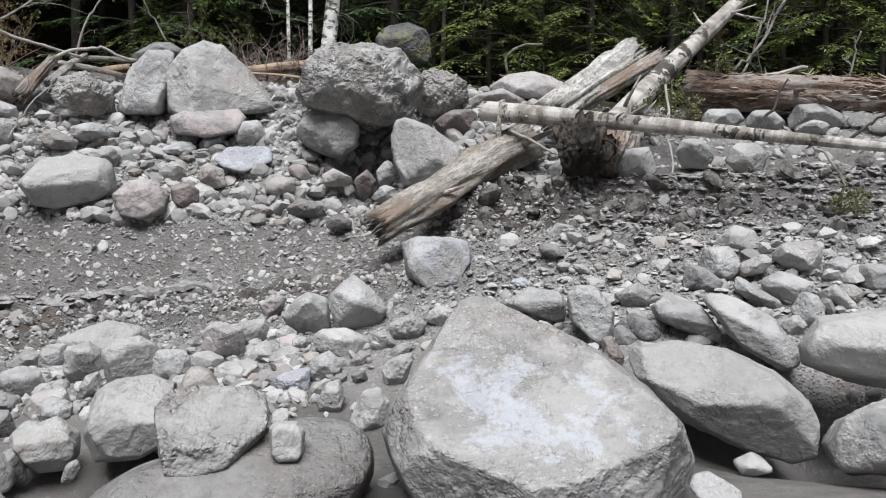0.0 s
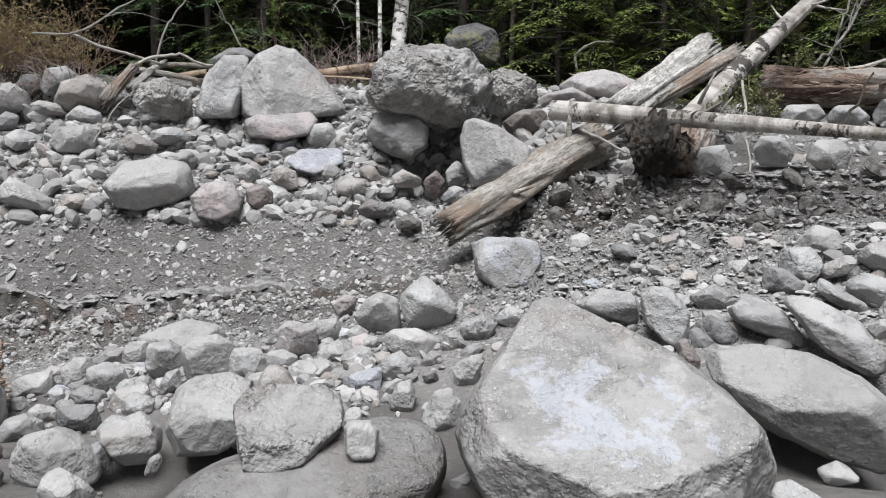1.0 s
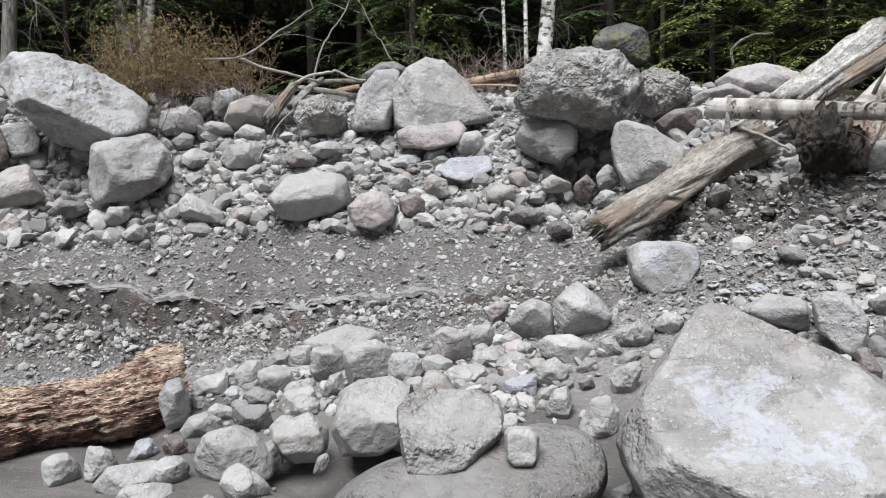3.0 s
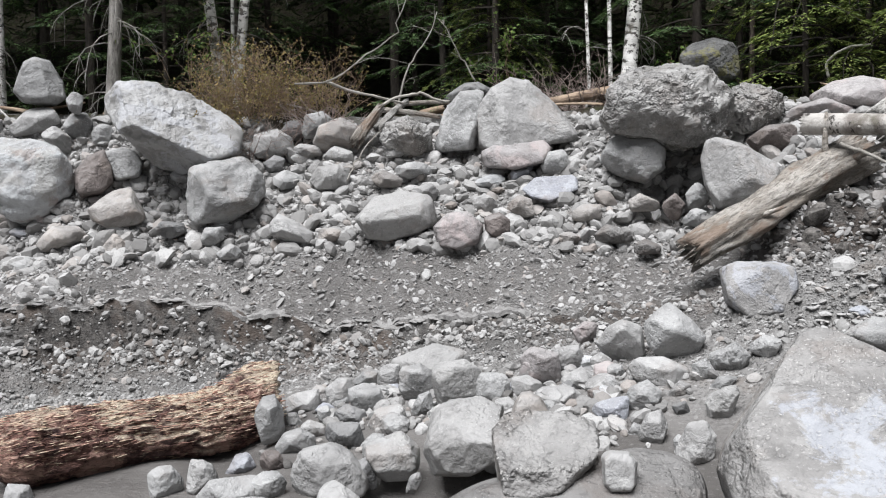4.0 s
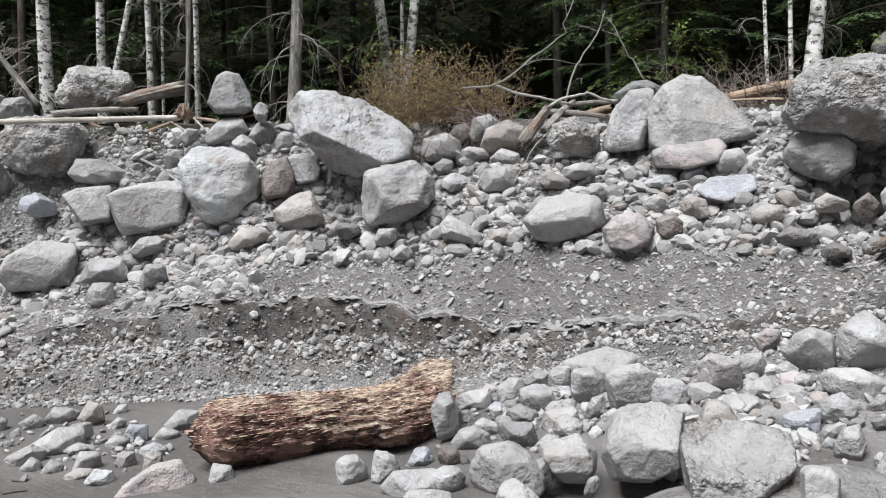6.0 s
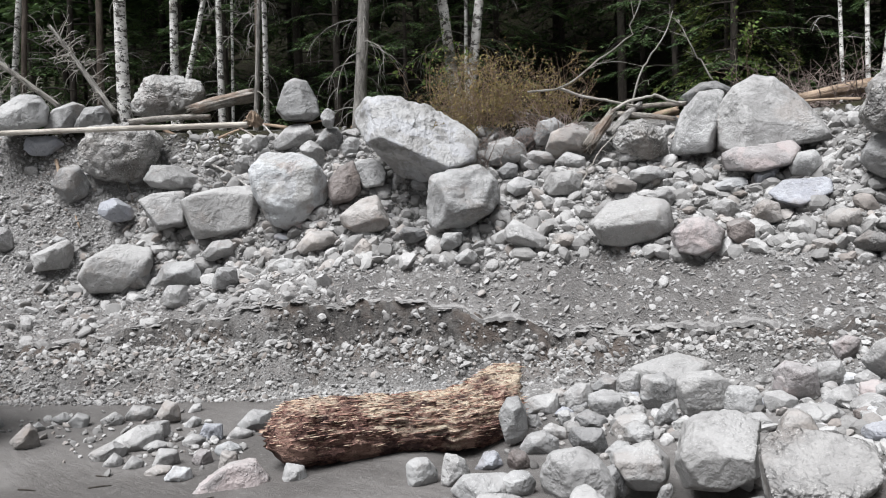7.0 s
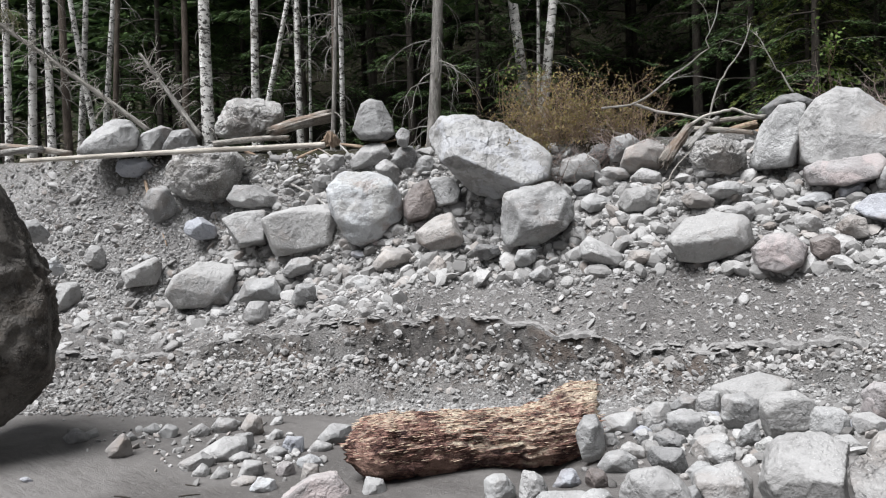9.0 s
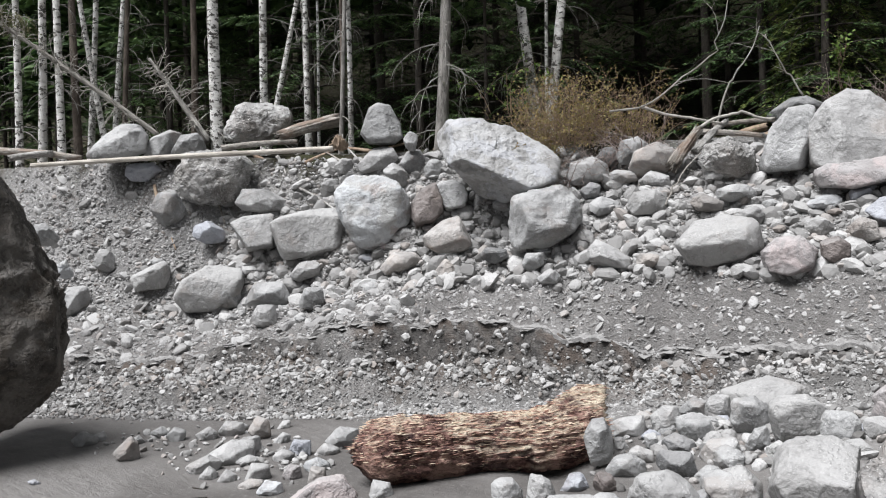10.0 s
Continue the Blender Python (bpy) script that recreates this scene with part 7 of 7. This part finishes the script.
branch("hanging_root", [(2.041, 7.992, 2.474), (2.061, 7.807, 2.186), (2.030, 7.727, 1.966), (2.062, 7.625, 1.643), (2.011, 7.536, 1.536)], 0.014, 0.010, M_WHITEBRANCH, "pale stripped branch hanging over the bank", seed=47, side=2)
branch("hanging_root", [(2.754, 6.854, 1.979), (2.942, 6.565, 1.832), (3.063, 6.404, 1.617), (3.062, 6.294, 1.507)], 0.016, 0.008, M_WHITEBRANCH, "pale side branch of the fallen birch", seed=48, side=3)
branch("thin_stick", [(2.658, 7.106, 2.000), (2.875, 7.323, 2.269), (3.018, 7.458, 2.489)], 0.016, 0.008, M_DARKBARK, "dark broken stick standing by the fallen birch", "stick", seed=49)
branch("thin_stick", [(3.124, 6.478, 1.888), (3.362, 6.572, 2.056), (3.524, 6.593, 2.152)], 0.014, 0.010, M_DARKBARK, "dark stick beside the fallen birch", "stick", seed=50)
branch("hanging_root", [(0.527, 7.770, 1.975), (0.683, 7.661, 1.904), (0.835, 7.549, 1.813), (0.904, 7.543, 1.762)], 0.02, 0.010, M_WHITEBRANCH, "pale broken root of the weathered log", seed=51, side=2)
branch("arched_branch", [(0.690, 11.386, 3.010), (0.643, 11.363, 3.200), (0.810, 11.333, 3.323), (1.168, 11.394, 3.387)], 0.02, 0.012, M_WHITEBRANCH, "arched bare branch before the cedars", seed=52)
branch("thin_stick", [(2.949, 9.725, 2.418), (3.443, 9.948, 2.789), (3.804, 10.368, 3.409), (3.990, 10.623, 3.957)], 0.018, 0.012, M_BARK, "grey dead stem leaning behind the large log", "stick", seed=53, side=5)
branch("thin_stick", [(3.309, 9.771, 2.865), (3.766, 9.974, 3.273), (4.032, 10.204, 3.798)], 0.02, 0.014, M_BARK, "grey dead stem leaning behind the large log", "stick", seed=54, side=5)
branch("thin_stick", [(4.407, 9.238, 2.696), (4.433, 9.182, 3.003), (4.469, 9.124, 3.241)], 0.013, 0.008, M_WHITEBRANCH, "pale thin stem behind the large log", "stick", seed=55, side=3)
branch("thin_stick", [(3.248, 9.385, 2.718), (3.554, 9.266, 2.775), (3.901, 9.118, 2.827)], 0.03, 0.022, M_WHITEBRANCH, "pale branch lying on the large log", "stick", seed=56, side=2)


# ---- the rotten log on the sand ----
def rotten_log(a, b, r0, r1):
    place, length = axis_place(a, b)
    up = np.array(place.to_3x3().inverted() @ Vector((0, 0, 1)))
    rng = np.random.default_rng(91)
    n, ring = 150, 110
    t = np.linspace(0, 1, n)
    pts = np.stack([0.03 * np.sin(t * 5), 0.02 * np.sin(t * 4 + 1), t * length], 1)
    pts = pts + up * (0.05 * smooth(t, 0.7, 1.0))[:, None]
    taper = (r0 + (r1 - r0) * t) * np.sqrt(np.clip(1 - ((0.13 - t).clip(0) / 0.135) ** 2, 0.06, 1)) * (1 - 0.15 * smooth(t, 0.9, 1.0))
    taper = taper * (1 + 0.06 * np.sin(t * 7 + 1))
    v, q, c = tube(pts, taper, ring, 92, 0.12, 0.05)
    body = v[: n * ring]
    side = body - np.repeat(pts, ring, 0)
    ang = np.arctan2(side[:, 1], side[:, 0])
    around = np.stack([np.cos(ang), np.sin(ang), 0 * ang], 1)
    along = np.stack([0 * ang, 0 * ang, body[:, 2]], 1)
    fibre = vnoise(around * 5 + along * 5, 93) + 0.6 * vnoise(around * 11 + along * 14, 94)
    # flakes: long scales of wood, each lifted at one end
    scale = fbm(around * 9 + along * 4, 3, 96) * 3.0 + body[:, 2] * 9
    flake = (scale - np.floor(scale)) - 0.5 + 0.8 * vnoise(around * 24 + along * 9, 97)
    v[: n * ring] += side * (0.035 * fibre + 0.05 * flake)[:, None]
    # the end away from the sand breaks off in an upturned horn
    horn = np.clip((side @ up) / np.repeat(taper, ring), 0, 1) ** 5 * np.repeat(smooth(t, 0.78, 1.0), ring)
    v[: n * ring] += (0.13 * horn)[:, None] * up + (0.08 * horn)[:, None] * np.array((0, 0, 1.0))
    ob = thing("rotten_log", place, "thick rotten log with shredded red-brown wood on wet sand", "log", data=wood_mesh("rotten_log", [(v, q, c)], M_ROTTEN))
    pieces = []
    out = side / np.linalg.norm(side, axis=1)[:, None]
    for k in range(5200):
        at = int(rng.integers(n * ring))
        if out[at] @ up < rng.uniform(-0.6, 0.5):
            continue
        way = out[at] * rng.uniform(0.0, 0.22) + rng.normal(0, 0.1, 3) * (1, 1, 0) + (0, 0, rng.choice([-1, 1]))
        ln = rng.uniform(0.025, 0.085) * (2.2 if k % 70 == 0 else 1.0)
        p = v[at]
        pieces.append(tube([p - way * ln * 0.5, p, p + way * ln * 0.6], [0.002, 0.0035, 0.001], 4, 0))
    tagged(part("wood_fibre", wood_mesh("wood_fibre", pieces, M_SPLINTER), ob, "shredded yellowish wood fibres"), kind="stuff")
    pieces = []
    for k in range(46):
        w = rng.uniform(0, 6.28)
        p = np.array([r1 * math.cos(w) * rng.uniform(0.2, 0.5), r1 * math.sin(w) * rng.uniform(0.2, 0.5), 0]) + pts[-1]
        pieces.append(tube([p - (0, 0, 0.1), p, p + (rng.normal(0, 0.02), rng.normal(0, 0.02), rng.uniform(0.04, 0.16))], [0.02, 0.018, 0.003], 5, k))
    tagged(part("torn_end", wood_mesh("torn_end", pieces, M_SPLINTER), ob, "torn splintered end"), kind="stuff")
    return ob


rotten_log((-4.799, 3.558, -0.067), (-3.820, 5.229, -0.088), 0.235, 0.24)

# dark twigs half buried in the wet sand
sand_rng = np.random.default_rng(180)
for k in range(9):
    x, y = sand_rng.uniform(-6.6, -4.4), sand_rng.uniform(1.6, 2.9)
    w = 0.6 + sand_rng.normal(0, 0.25)
    log("buried_twig", (x, y, ground_z(x, y) + 0.002), (x + 0.14 * math.cos(w), y + 0.14 * math.sin(w), ground_z(x, y) + 0.004), 0.008, 0.005, M_DARKBARK, "dark twig half buried in wet sand", "twig", seed=190 + k, sides=7, jag=0.01)


# ---- the forest ----
def conifer_meshes(seed, tall, wide, low, boughs, sprays, leaf, ln=0.16, wd=0.035, droop=0.5, dense=4.0):
    """Trunk and crown of a conifer: layers of drooping boughs, flat and feathered with narrow sprays, above the height
    dense with oversized light-blocking leaves.
    """
    rng = np.random.default_rng(seed)
    stem = [tube(np.stack([0.05 * np.sin(np.linspace(0, 3, 14) + seed), 0.05 * np.cos(np.linspace(0, 2, 14)), np.linspace(-0.4, tall, 14)], 1), np.linspace(0.006 * tall + 0.02, 0.012, 14), 10, seed, 0.08)]
    V, stems = [], []
    for k in range(boughs):
        h = low + (tall - low) * (k / boughs) ** 1.15
        reach = wide * (1 - 0.85 * (h / tall) ** 1.4) * rng.uniform(0.6, 1.15)
        w = k * 2.4 + rng.uniform(-0.5, 0.5)
        out = np.array([math.cos(w), math.sin(w), 0])
        across = np.cross(out, (0, 0, 1))
        s = np.linspace(0, 1, 6)
        sag = droop * rng.uniform(0.6, 1.3)
        course = np.array([0, 0, h]) + out * (reach * s)[:, None] + across * (0.1 * reach * np.sin(s * 3 + k))[:, None] + np.array([0, 0, 1.0]) * (0.18 * s - sag * s**2)[:, None] * reach
        if h < dense:
            stems.append(tube(course, np.linspace(0.02, 0.003, 6), 3, 0, 0, 0, 1, False))
        # side shoots on both sides of the bough, then sprays along each shoot
        shoots = max(4, sprays // (9 if h < dense else 20))
        u0 = rng.uniform(0.15, 1.0, shoots) ** 0.85
        u = np.repeat(u0, 9)
        side = np.repeat(rng.choice([-1.0, 1.0], shoots), 9)
        arm = np.tile(np.linspace(0.06, 1.0, 9), shoots) * np.repeat(0.42 * reach * (1.12 - u0) * rng.uniform(0.6, 1.2, shoots), 9)
        m = len(u)
        p = np.stack([np.interp(u, s, course[:, c]) for c in range(3)], 1)
        p = p + across * (side * arm)[:, None] + out * (0.55 * arm)[:, None] + np.array([0, 0, -0.55]) * (arm**1.3)[:, None] + rng.normal(0, 0.012, (m, 3))
        alt = np.tile([1.0, -1.0, 0.0], m // 3 + 1)[:m]
        way = out * (0.7 + 0.5 * alt)[:, None] + across * (side * (0.9 - 0.5 * alt))[:, None] + np.array([0, 0, -1.0]) * rng.uniform(0.15, 0.7, m)[:, None]
        # above dense the leaves are blown up, an added canopy that darkens the forest floor
        way = way / np.linalg.norm(way, axis=1)[:, None] * (ln * (3.2 if h > dense else 1.0) * rng.uniform(0.6, 1.4, m))[:, None]
        flat = np.cross(way, np.array([0, 0, 1.0]) + rng.normal(0, 0.35, (m, 3)))
        flat = flat / (np.linalg.norm(flat, axis=1)[:, None] + 1e-6) * wd * (9.0 if h > dense else 1.0)
        V.append(np.stack([p, p + way * 0.4 + flat, p + way, p + way * 0.4 - flat], 1).reshape(-1, 3))
    V = np.concatenate(V)
    crown = mesh_of("crown", V, np.arange(len(V)).reshape(-1, 4), leaf, False)
    return wood_mesh("trunk", stem + stems, M_DARKBARK), crown


def conifer(name, place, meshes, label):
    ob = thing(name, place, label, "tree", "conifers")
    for nm, me in zip(("trunk", "crown"), meshes):
        part(nm, me, ob)
    return ob


forest_rng = np.random.default_rng(7)
FIR = "dark green fir tree in the shaded forest"
near_firs = [conifer("fir_tree", pose(-9 + 6 * k, 19, 3), conifer_meshes(300 + k, 8.5 + k, 1.9, 0.5, 52, 290, M_FIR, 0.085, 0.0075, 0.45), FIR) for k in range(3)]
firs = [conifer("fir_tree", pose(0, 60 + 3 * k, 2.5), conifer_meshes(330 + k, 11 + 1.5 * k, 2.3, 1.3 + 0.5 * k, 60, 72, M_FIR, 0.16, 0.02), FIR) for k in range(3)]


def tree_spot(x, y):
    return ground_z(x, y)


# rows of firs behind the bank, denser with distance
for row, (back, step) in enumerate(((2.3, 3.4), (3.8, 2.6), (6.2, 2.0), (8.6, 2.2), (11.5, 2.6), (16, 3.4))):
    x = -40.0 if row > 1 else -18.0
    while x < (12 + row * 4 if row > 1 else 8):
        edge = float(np.interp(x, ST[:, 0], ST[:, 7]))
        px, py = x + forest_rng.uniform(-0.6, 0.6), edge + back + forest_rng.uniform(-0.5, 0.5)
        if row == 0 and px < -6.0:
            x += step
            continue
        kinds = near_firs if row < 2 else firs
        sc = forest_rng.uniform(0.8, 1.15)
        ob = copy_thing(kinds[int(forest_rng.integers(3))], pose(px, py, tree_spot(px, py) - 0.1, 0, 0, forest_rng.uniform(0, 360)))
        ob.scale = (sc, sc, sc)
        x += step * forest_rng.uniform(0.8, 1.2)
for k, ob in enumerate(near_firs):
    ob.matrix_basis = pose(-9 + 6 * k, 19, tree_spot(-9 + 6 * k, 19))
for k, ob in enumerate(firs):
    ob.matrix_basis = pose(-13 + 7 * k, 26 + k, tree_spot(-13 + 7 * k, 26 + k))


def bare_trunk(name, base, top, r, material, label, twigs_n=0, seed=0, droop=0.5, twig_len=0.8, tall=9.0):
    """A slender standing trunk from base through top, carried on upward, with bare side branches."""
    a, b = Vector(base), Vector(top)
    d = (b - a).normalized()
    z = ground_z(a.x, a.y)
    a = a + d * ((z - 0.25 - a.z) / d.z)
    place, _ = axis_place(a, a + d)
    rng = np.random.default_rng(seed)
    t = np.linspace(0, 1, 26)
    pts = np.stack([0.04 * np.sin(t * 5 + seed), 0.04 * np.cos(t * 4 + seed), t * tall], 1)
    ob = thing(name, place, label, "tree")
    stem = part("trunk", wood_mesh("trunk", [tube(pts, r * (1.15 - 0.75 * t) + 0.3 * r * np.exp(-t * 30), 14, seed, 0.07)], material), ob)
    for k in range(twigs_n):
        h = rng.uniform(0.5, 5.0)
        w = rng.uniform(0, 6.28)
        p = np.array([np.interp(h, pts[:, 2], pts[:, 0]), np.interp(h, pts[:, 2], pts[:, 1]), h])
        part("branch", wood_mesh("branch", twigs(rng, p, (math.cos(w), math.sin(w), 0.15), twig_len * rng.uniform(0.5, 1.3), 0.011, 1, droop, 0.5, 3), M_BARK), stem)
    return ob


BW = "white-barked birch trunk with dark bands"
for args in (
    ((-15.730, 5.163, 3.342), (-15.573, 5.188, 5.807), 0.075, BW),
    ((-15.138, 5.346, 3.245), (-14.835, 5.339, 5.873), 0.08, BW),
    ((-14.569, 5.447, 3.148), (-14.369, 5.447, 5.791), 0.075, BW),
    ((-14.690, 6.319, 3.557), (-14.766, 5.977, 5.976), 0.06, "slim leaning birch trunk"),
    ((-15.250, 6.332, 3.458), (-14.914, 6.343, 6.076), 0.065, BW),
    ((-15.041, 6.723, 3.672), (-14.943, 6.932, 6.191), 0.06, "mossy grey birch trunk"),
    ((-12.317, 7.201, 3.214), (-12.083, 7.079, 5.589), 0.115, "stout white-barked birch trunk with dark bands and bare twigs"),
    ((-12.548, 8.339, 3.865), (-12.353, 8.221, 5.858), 0.085, BW),
    ((-12.263, 8.386, 3.884), (-11.836, 8.593, 5.813), 0.055, "slim leaning birch trunk"),
    ((-11.626, 8.620, 3.622), (-11.417, 8.503, 5.705), 0.055, "slim grey birch trunk"),
    ((-11.987, 8.801, 3.678), (-11.907, 8.814, 5.869), 0.045, "slim grey birch trunk"),
    ((-11.976, 9.123, 3.753), (-11.896, 9.073, 5.295), 0.03, "thin grey birch stem"),
    ((-10.577, 8.647, 3.500), (-10.411, 8.511, 5.485), 0.05, "slim grey birch trunk"),
    ((-8.107, 10.553, 3.863), (-8.144, 10.376, 5.330), 0.10, "leaning birch trunk with brown moss"),
    ((-8.128, 11.024, 3.914), (-8.030, 10.939, 5.408), 0.035, "thin pale birch stem"),
    ((-7.820, 10.758, 3.842), (-7.603, 10.769, 5.283), 0.09, "leaning white birch trunk"),
    ((-1.889, 11.700, 3.432), (-1.810, 11.761, 4.240), 0.115, "stout pale birch trunk"),
    ((-2.554, 12.184, 3.497), (-2.571, 12.244, 4.254), 0.03, "thin pale birch stem"),
    ((-2.200, 12.250, 3.515), (-2.226, 12.307, 4.275), 0.035, "thin pale birch stem"),
):
    bare_trunk("birch_tree", args[0], args[1], args[2] * 0.85, M_BIRCH, args[3], 12 if args[2] > 0.05 else 4, int(args[2] * 1000) + len(args[3]) + int(abs(args[0][0]) * 10))
for args in (
    ((-15.092, 5.976, 3.321), (-15.108, 6.024, 5.031), 0.10, "brown conifer trunk in the shade"),
    ((-14.344, 7.924, 4.056), (-14.184, 7.890, 6.200), 0.09, "brown conifer trunk in the shade"),
    ((-10.983, 8.781, 3.558), (-10.915, 8.809, 5.650), 0.05, "thin dead conifer trunk"),
    ((-0.210, 12.866, 3.398), (-0.215, 12.913, 4.280), 0.05, "thin brown conifer trunk"),
    ((2.920, 13.036, 3.492), (2.911, 13.184, 4.405), 0.09, "brown conifer trunk in the shade"),
    ((3.278, 13.433, 3.740), (3.268, 13.504, 4.480), 0.05, "thin brown conifer trunk"),
    ((3.365, 12.392, 3.578), (3.336, 12.479, 4.265), 0.05, "thin brown conifer trunk"),
    ((4.748, 11.975, 3.299), (4.723, 12.037, 4.201), 0.06, "grey dead conifer trunk"),
    ((-14.536, 6.644, 3.788), (-14.558, 6.735, 5.595), 0.07, "brown conifer trunk in the shade"),
):
    bare_trunk("conifer_tree", args[0], args[1], args[2] * 0.7, M_BROWNBARK, args[3], 6, int(args[2] * 1000) + int(abs(args[0][0]) * 10))
bare_trunk("dead_conifer", (-8.655, 8.801, 3.197), (-8.427, 8.760, 5.094), 0.085, M_BARK, "dead grey conifer with many bare drooping branches", 46, 77, 0.9, 0.9)
bare_trunk("dead_conifer", (-10.560, 8.389, 3.338), (-10.450, 8.463, 5.111), 0.035, M_BARK, "thin dead conifer with bare drooping twigs", 22, 78, 0.9, 0.8)


def leafy_bush(name, x, y, z, size, stems, leaf, per, label, seed, material=M_TWIG, leaf_size=0.03, high=1.0, category="bush", thin=0.006):
    rng = np.random.default_rng(seed)
    ob = thing(name, pose(x, y, z), label, category)
    pieces, V = [], []
    for k in range(stems):
        w, lean = rng.uniform(0, 6.28), rng.uniform(0.1, 0.9)
        way = np.array([math.cos(w) * lean, math.sin(w) * lean, high])
        base = np.array([math.cos(w), math.sin(w), 0]) * rng.uniform(0, 0.35) * size
        tw = twigs(rng, base, way, size * rng.uniform(0.5, 1.1), thin, 2, 0.06, 0.55, 3)
        pieces += tw
        for v, q, c in tw:
            for j in range(per):
                p = v[rng.integers(len(v))]
                d = rng.normal(0, 1, 3)
                d = d / np.linalg.norm(d) * leaf_size * rng.uniform(0.6, 1.5)
                e = np.cross(d, rng.normal(0, 1, 3))
                e = e / (np.linalg.norm(e) + 1e-6) * leaf_size * 0.35
                V += [p, p + d * 0.5 + e, p + d, p + d * 0.5 - e]
    tagged(part("brushwood", wood_mesh("brushwood", pieces, material), ob), kind="stuff")
    if V:
        tagged(part("foliage", mesh_of("foliage", np.array(V), np.arange(len(V)).reshape(-1, 4), leaf, False), ob), kind="stuff")
    return ob


for k, (x, y, z) in enumerate(((-6.837, 8.823, 2.739), (-6.529, 9.171, 2.710), (-6.192, 9.506, 2.755), (-6.045, 10.044, 2.912), (-7.223, 9.757, 2.964))):
    leafy_bush("bare_bush", x, y, ground_z(x, y) - 0.05, 1.0, 44, M_BUD, 3, "leafless red-brown bush with orange buds on the bank", 120 + k)
for k, (x, y, z) in enumerate(((-2.862, 11.350, 3.042), (-2.503, 11.528, 3.114), (-2.172, 11.699, 3.105))):
    leafy_bush("dead_brush", x, y, ground_z(x, y) - 0.05, 1.0, 22, M_BUD, 0, "tangled purple-brown dead brush behind the boulders", 130 + k, M_DEADTWIG, high=0.3, category="brush", thin=0.010)
for k, (x, y) in enumerate(((-6.35, 8.78), (-5.95, 9.12), (-5.55, 9.42), (-6.6, 8.6))):
    leafy_bush("dead_brush", x, y, ground_z(x, y) - 0.05, 0.62, 26, M_BUD, 0, "tangled purple-brown dead brush below the bare bush", 135 + k, M_DEADTWIG, high=0.35, category="brush", thin=0.008)
leafy_bush("leafy_shrub", *(-3.715, 11.917, 3.264), 0.9, 6, M_LEAF, 3, "small shrub with fresh green leaves", 140, leaf_size=0.06)
leafy_bush("leafy_shrub", *(-0.967, 11.455, 3.099), 0.5, 5, M_LEAF, 3, "small shrub with fresh green leaves", 141, leaf_size=0.05)
leafy_bush("leafy_shrub", *(-7.762, 9.394, 3.352), 0.8, 5, M_LEAF, 2, "small shrub with fresh green leaves", 142, leaf_size=0.06)

cedars = conifer_meshes(410, 5.0, 1.5, 0.1, 60, 207, M_CEDAR, 0.08, 0.009, 0.85)
for k, (x, y, z) in enumerate(((0.403, 11.881, 3.188), (1.241, 12.020, 3.226), (1.942, 11.726, 3.202), (3.513, 11.913, 3.667), (4.808, 10.888, 3.078), (5.558, 10.752, 3.077), (-4.422, 13.149, 3.434))):
    conifer("cedar_tree", pose(x, y, ground_z(x, y) - 0.1, 0, 0, 73 * k), cedars, "young yellow-green cedar at the forest edge")
young = copy_thing(near_firs[0], pose(-8.318, 9.6, ground_z(-8.318, 9.6) - 0.1, 0, 0, 40))
young.scale = (0.6, 0.6, 0.6)

for k, (x, y, z) in enumerate(((2.133, 8.182, 2.413), (2.249, 8.165, 2.273), (3.239, 9.989, 2.993), (2.820, 9.240, 3.194), (3.084, 6.282, 1.420), (-14.90, 4.97, 5.45), (-15.1, 4.8, 5.6))):
    leafy_bush("hanging_moss", x, y, z + 0.1, (0.35, 0.35, 0.5, 0.3, 0.2, 0.6, 0.6)[k], 11, M_DRYMOSS, 2, "dry yellow-green moss and needles hanging from a dead tree", 170 + k, M_DRYMOSS, 0.035, -0.8, "moss", 0.004)
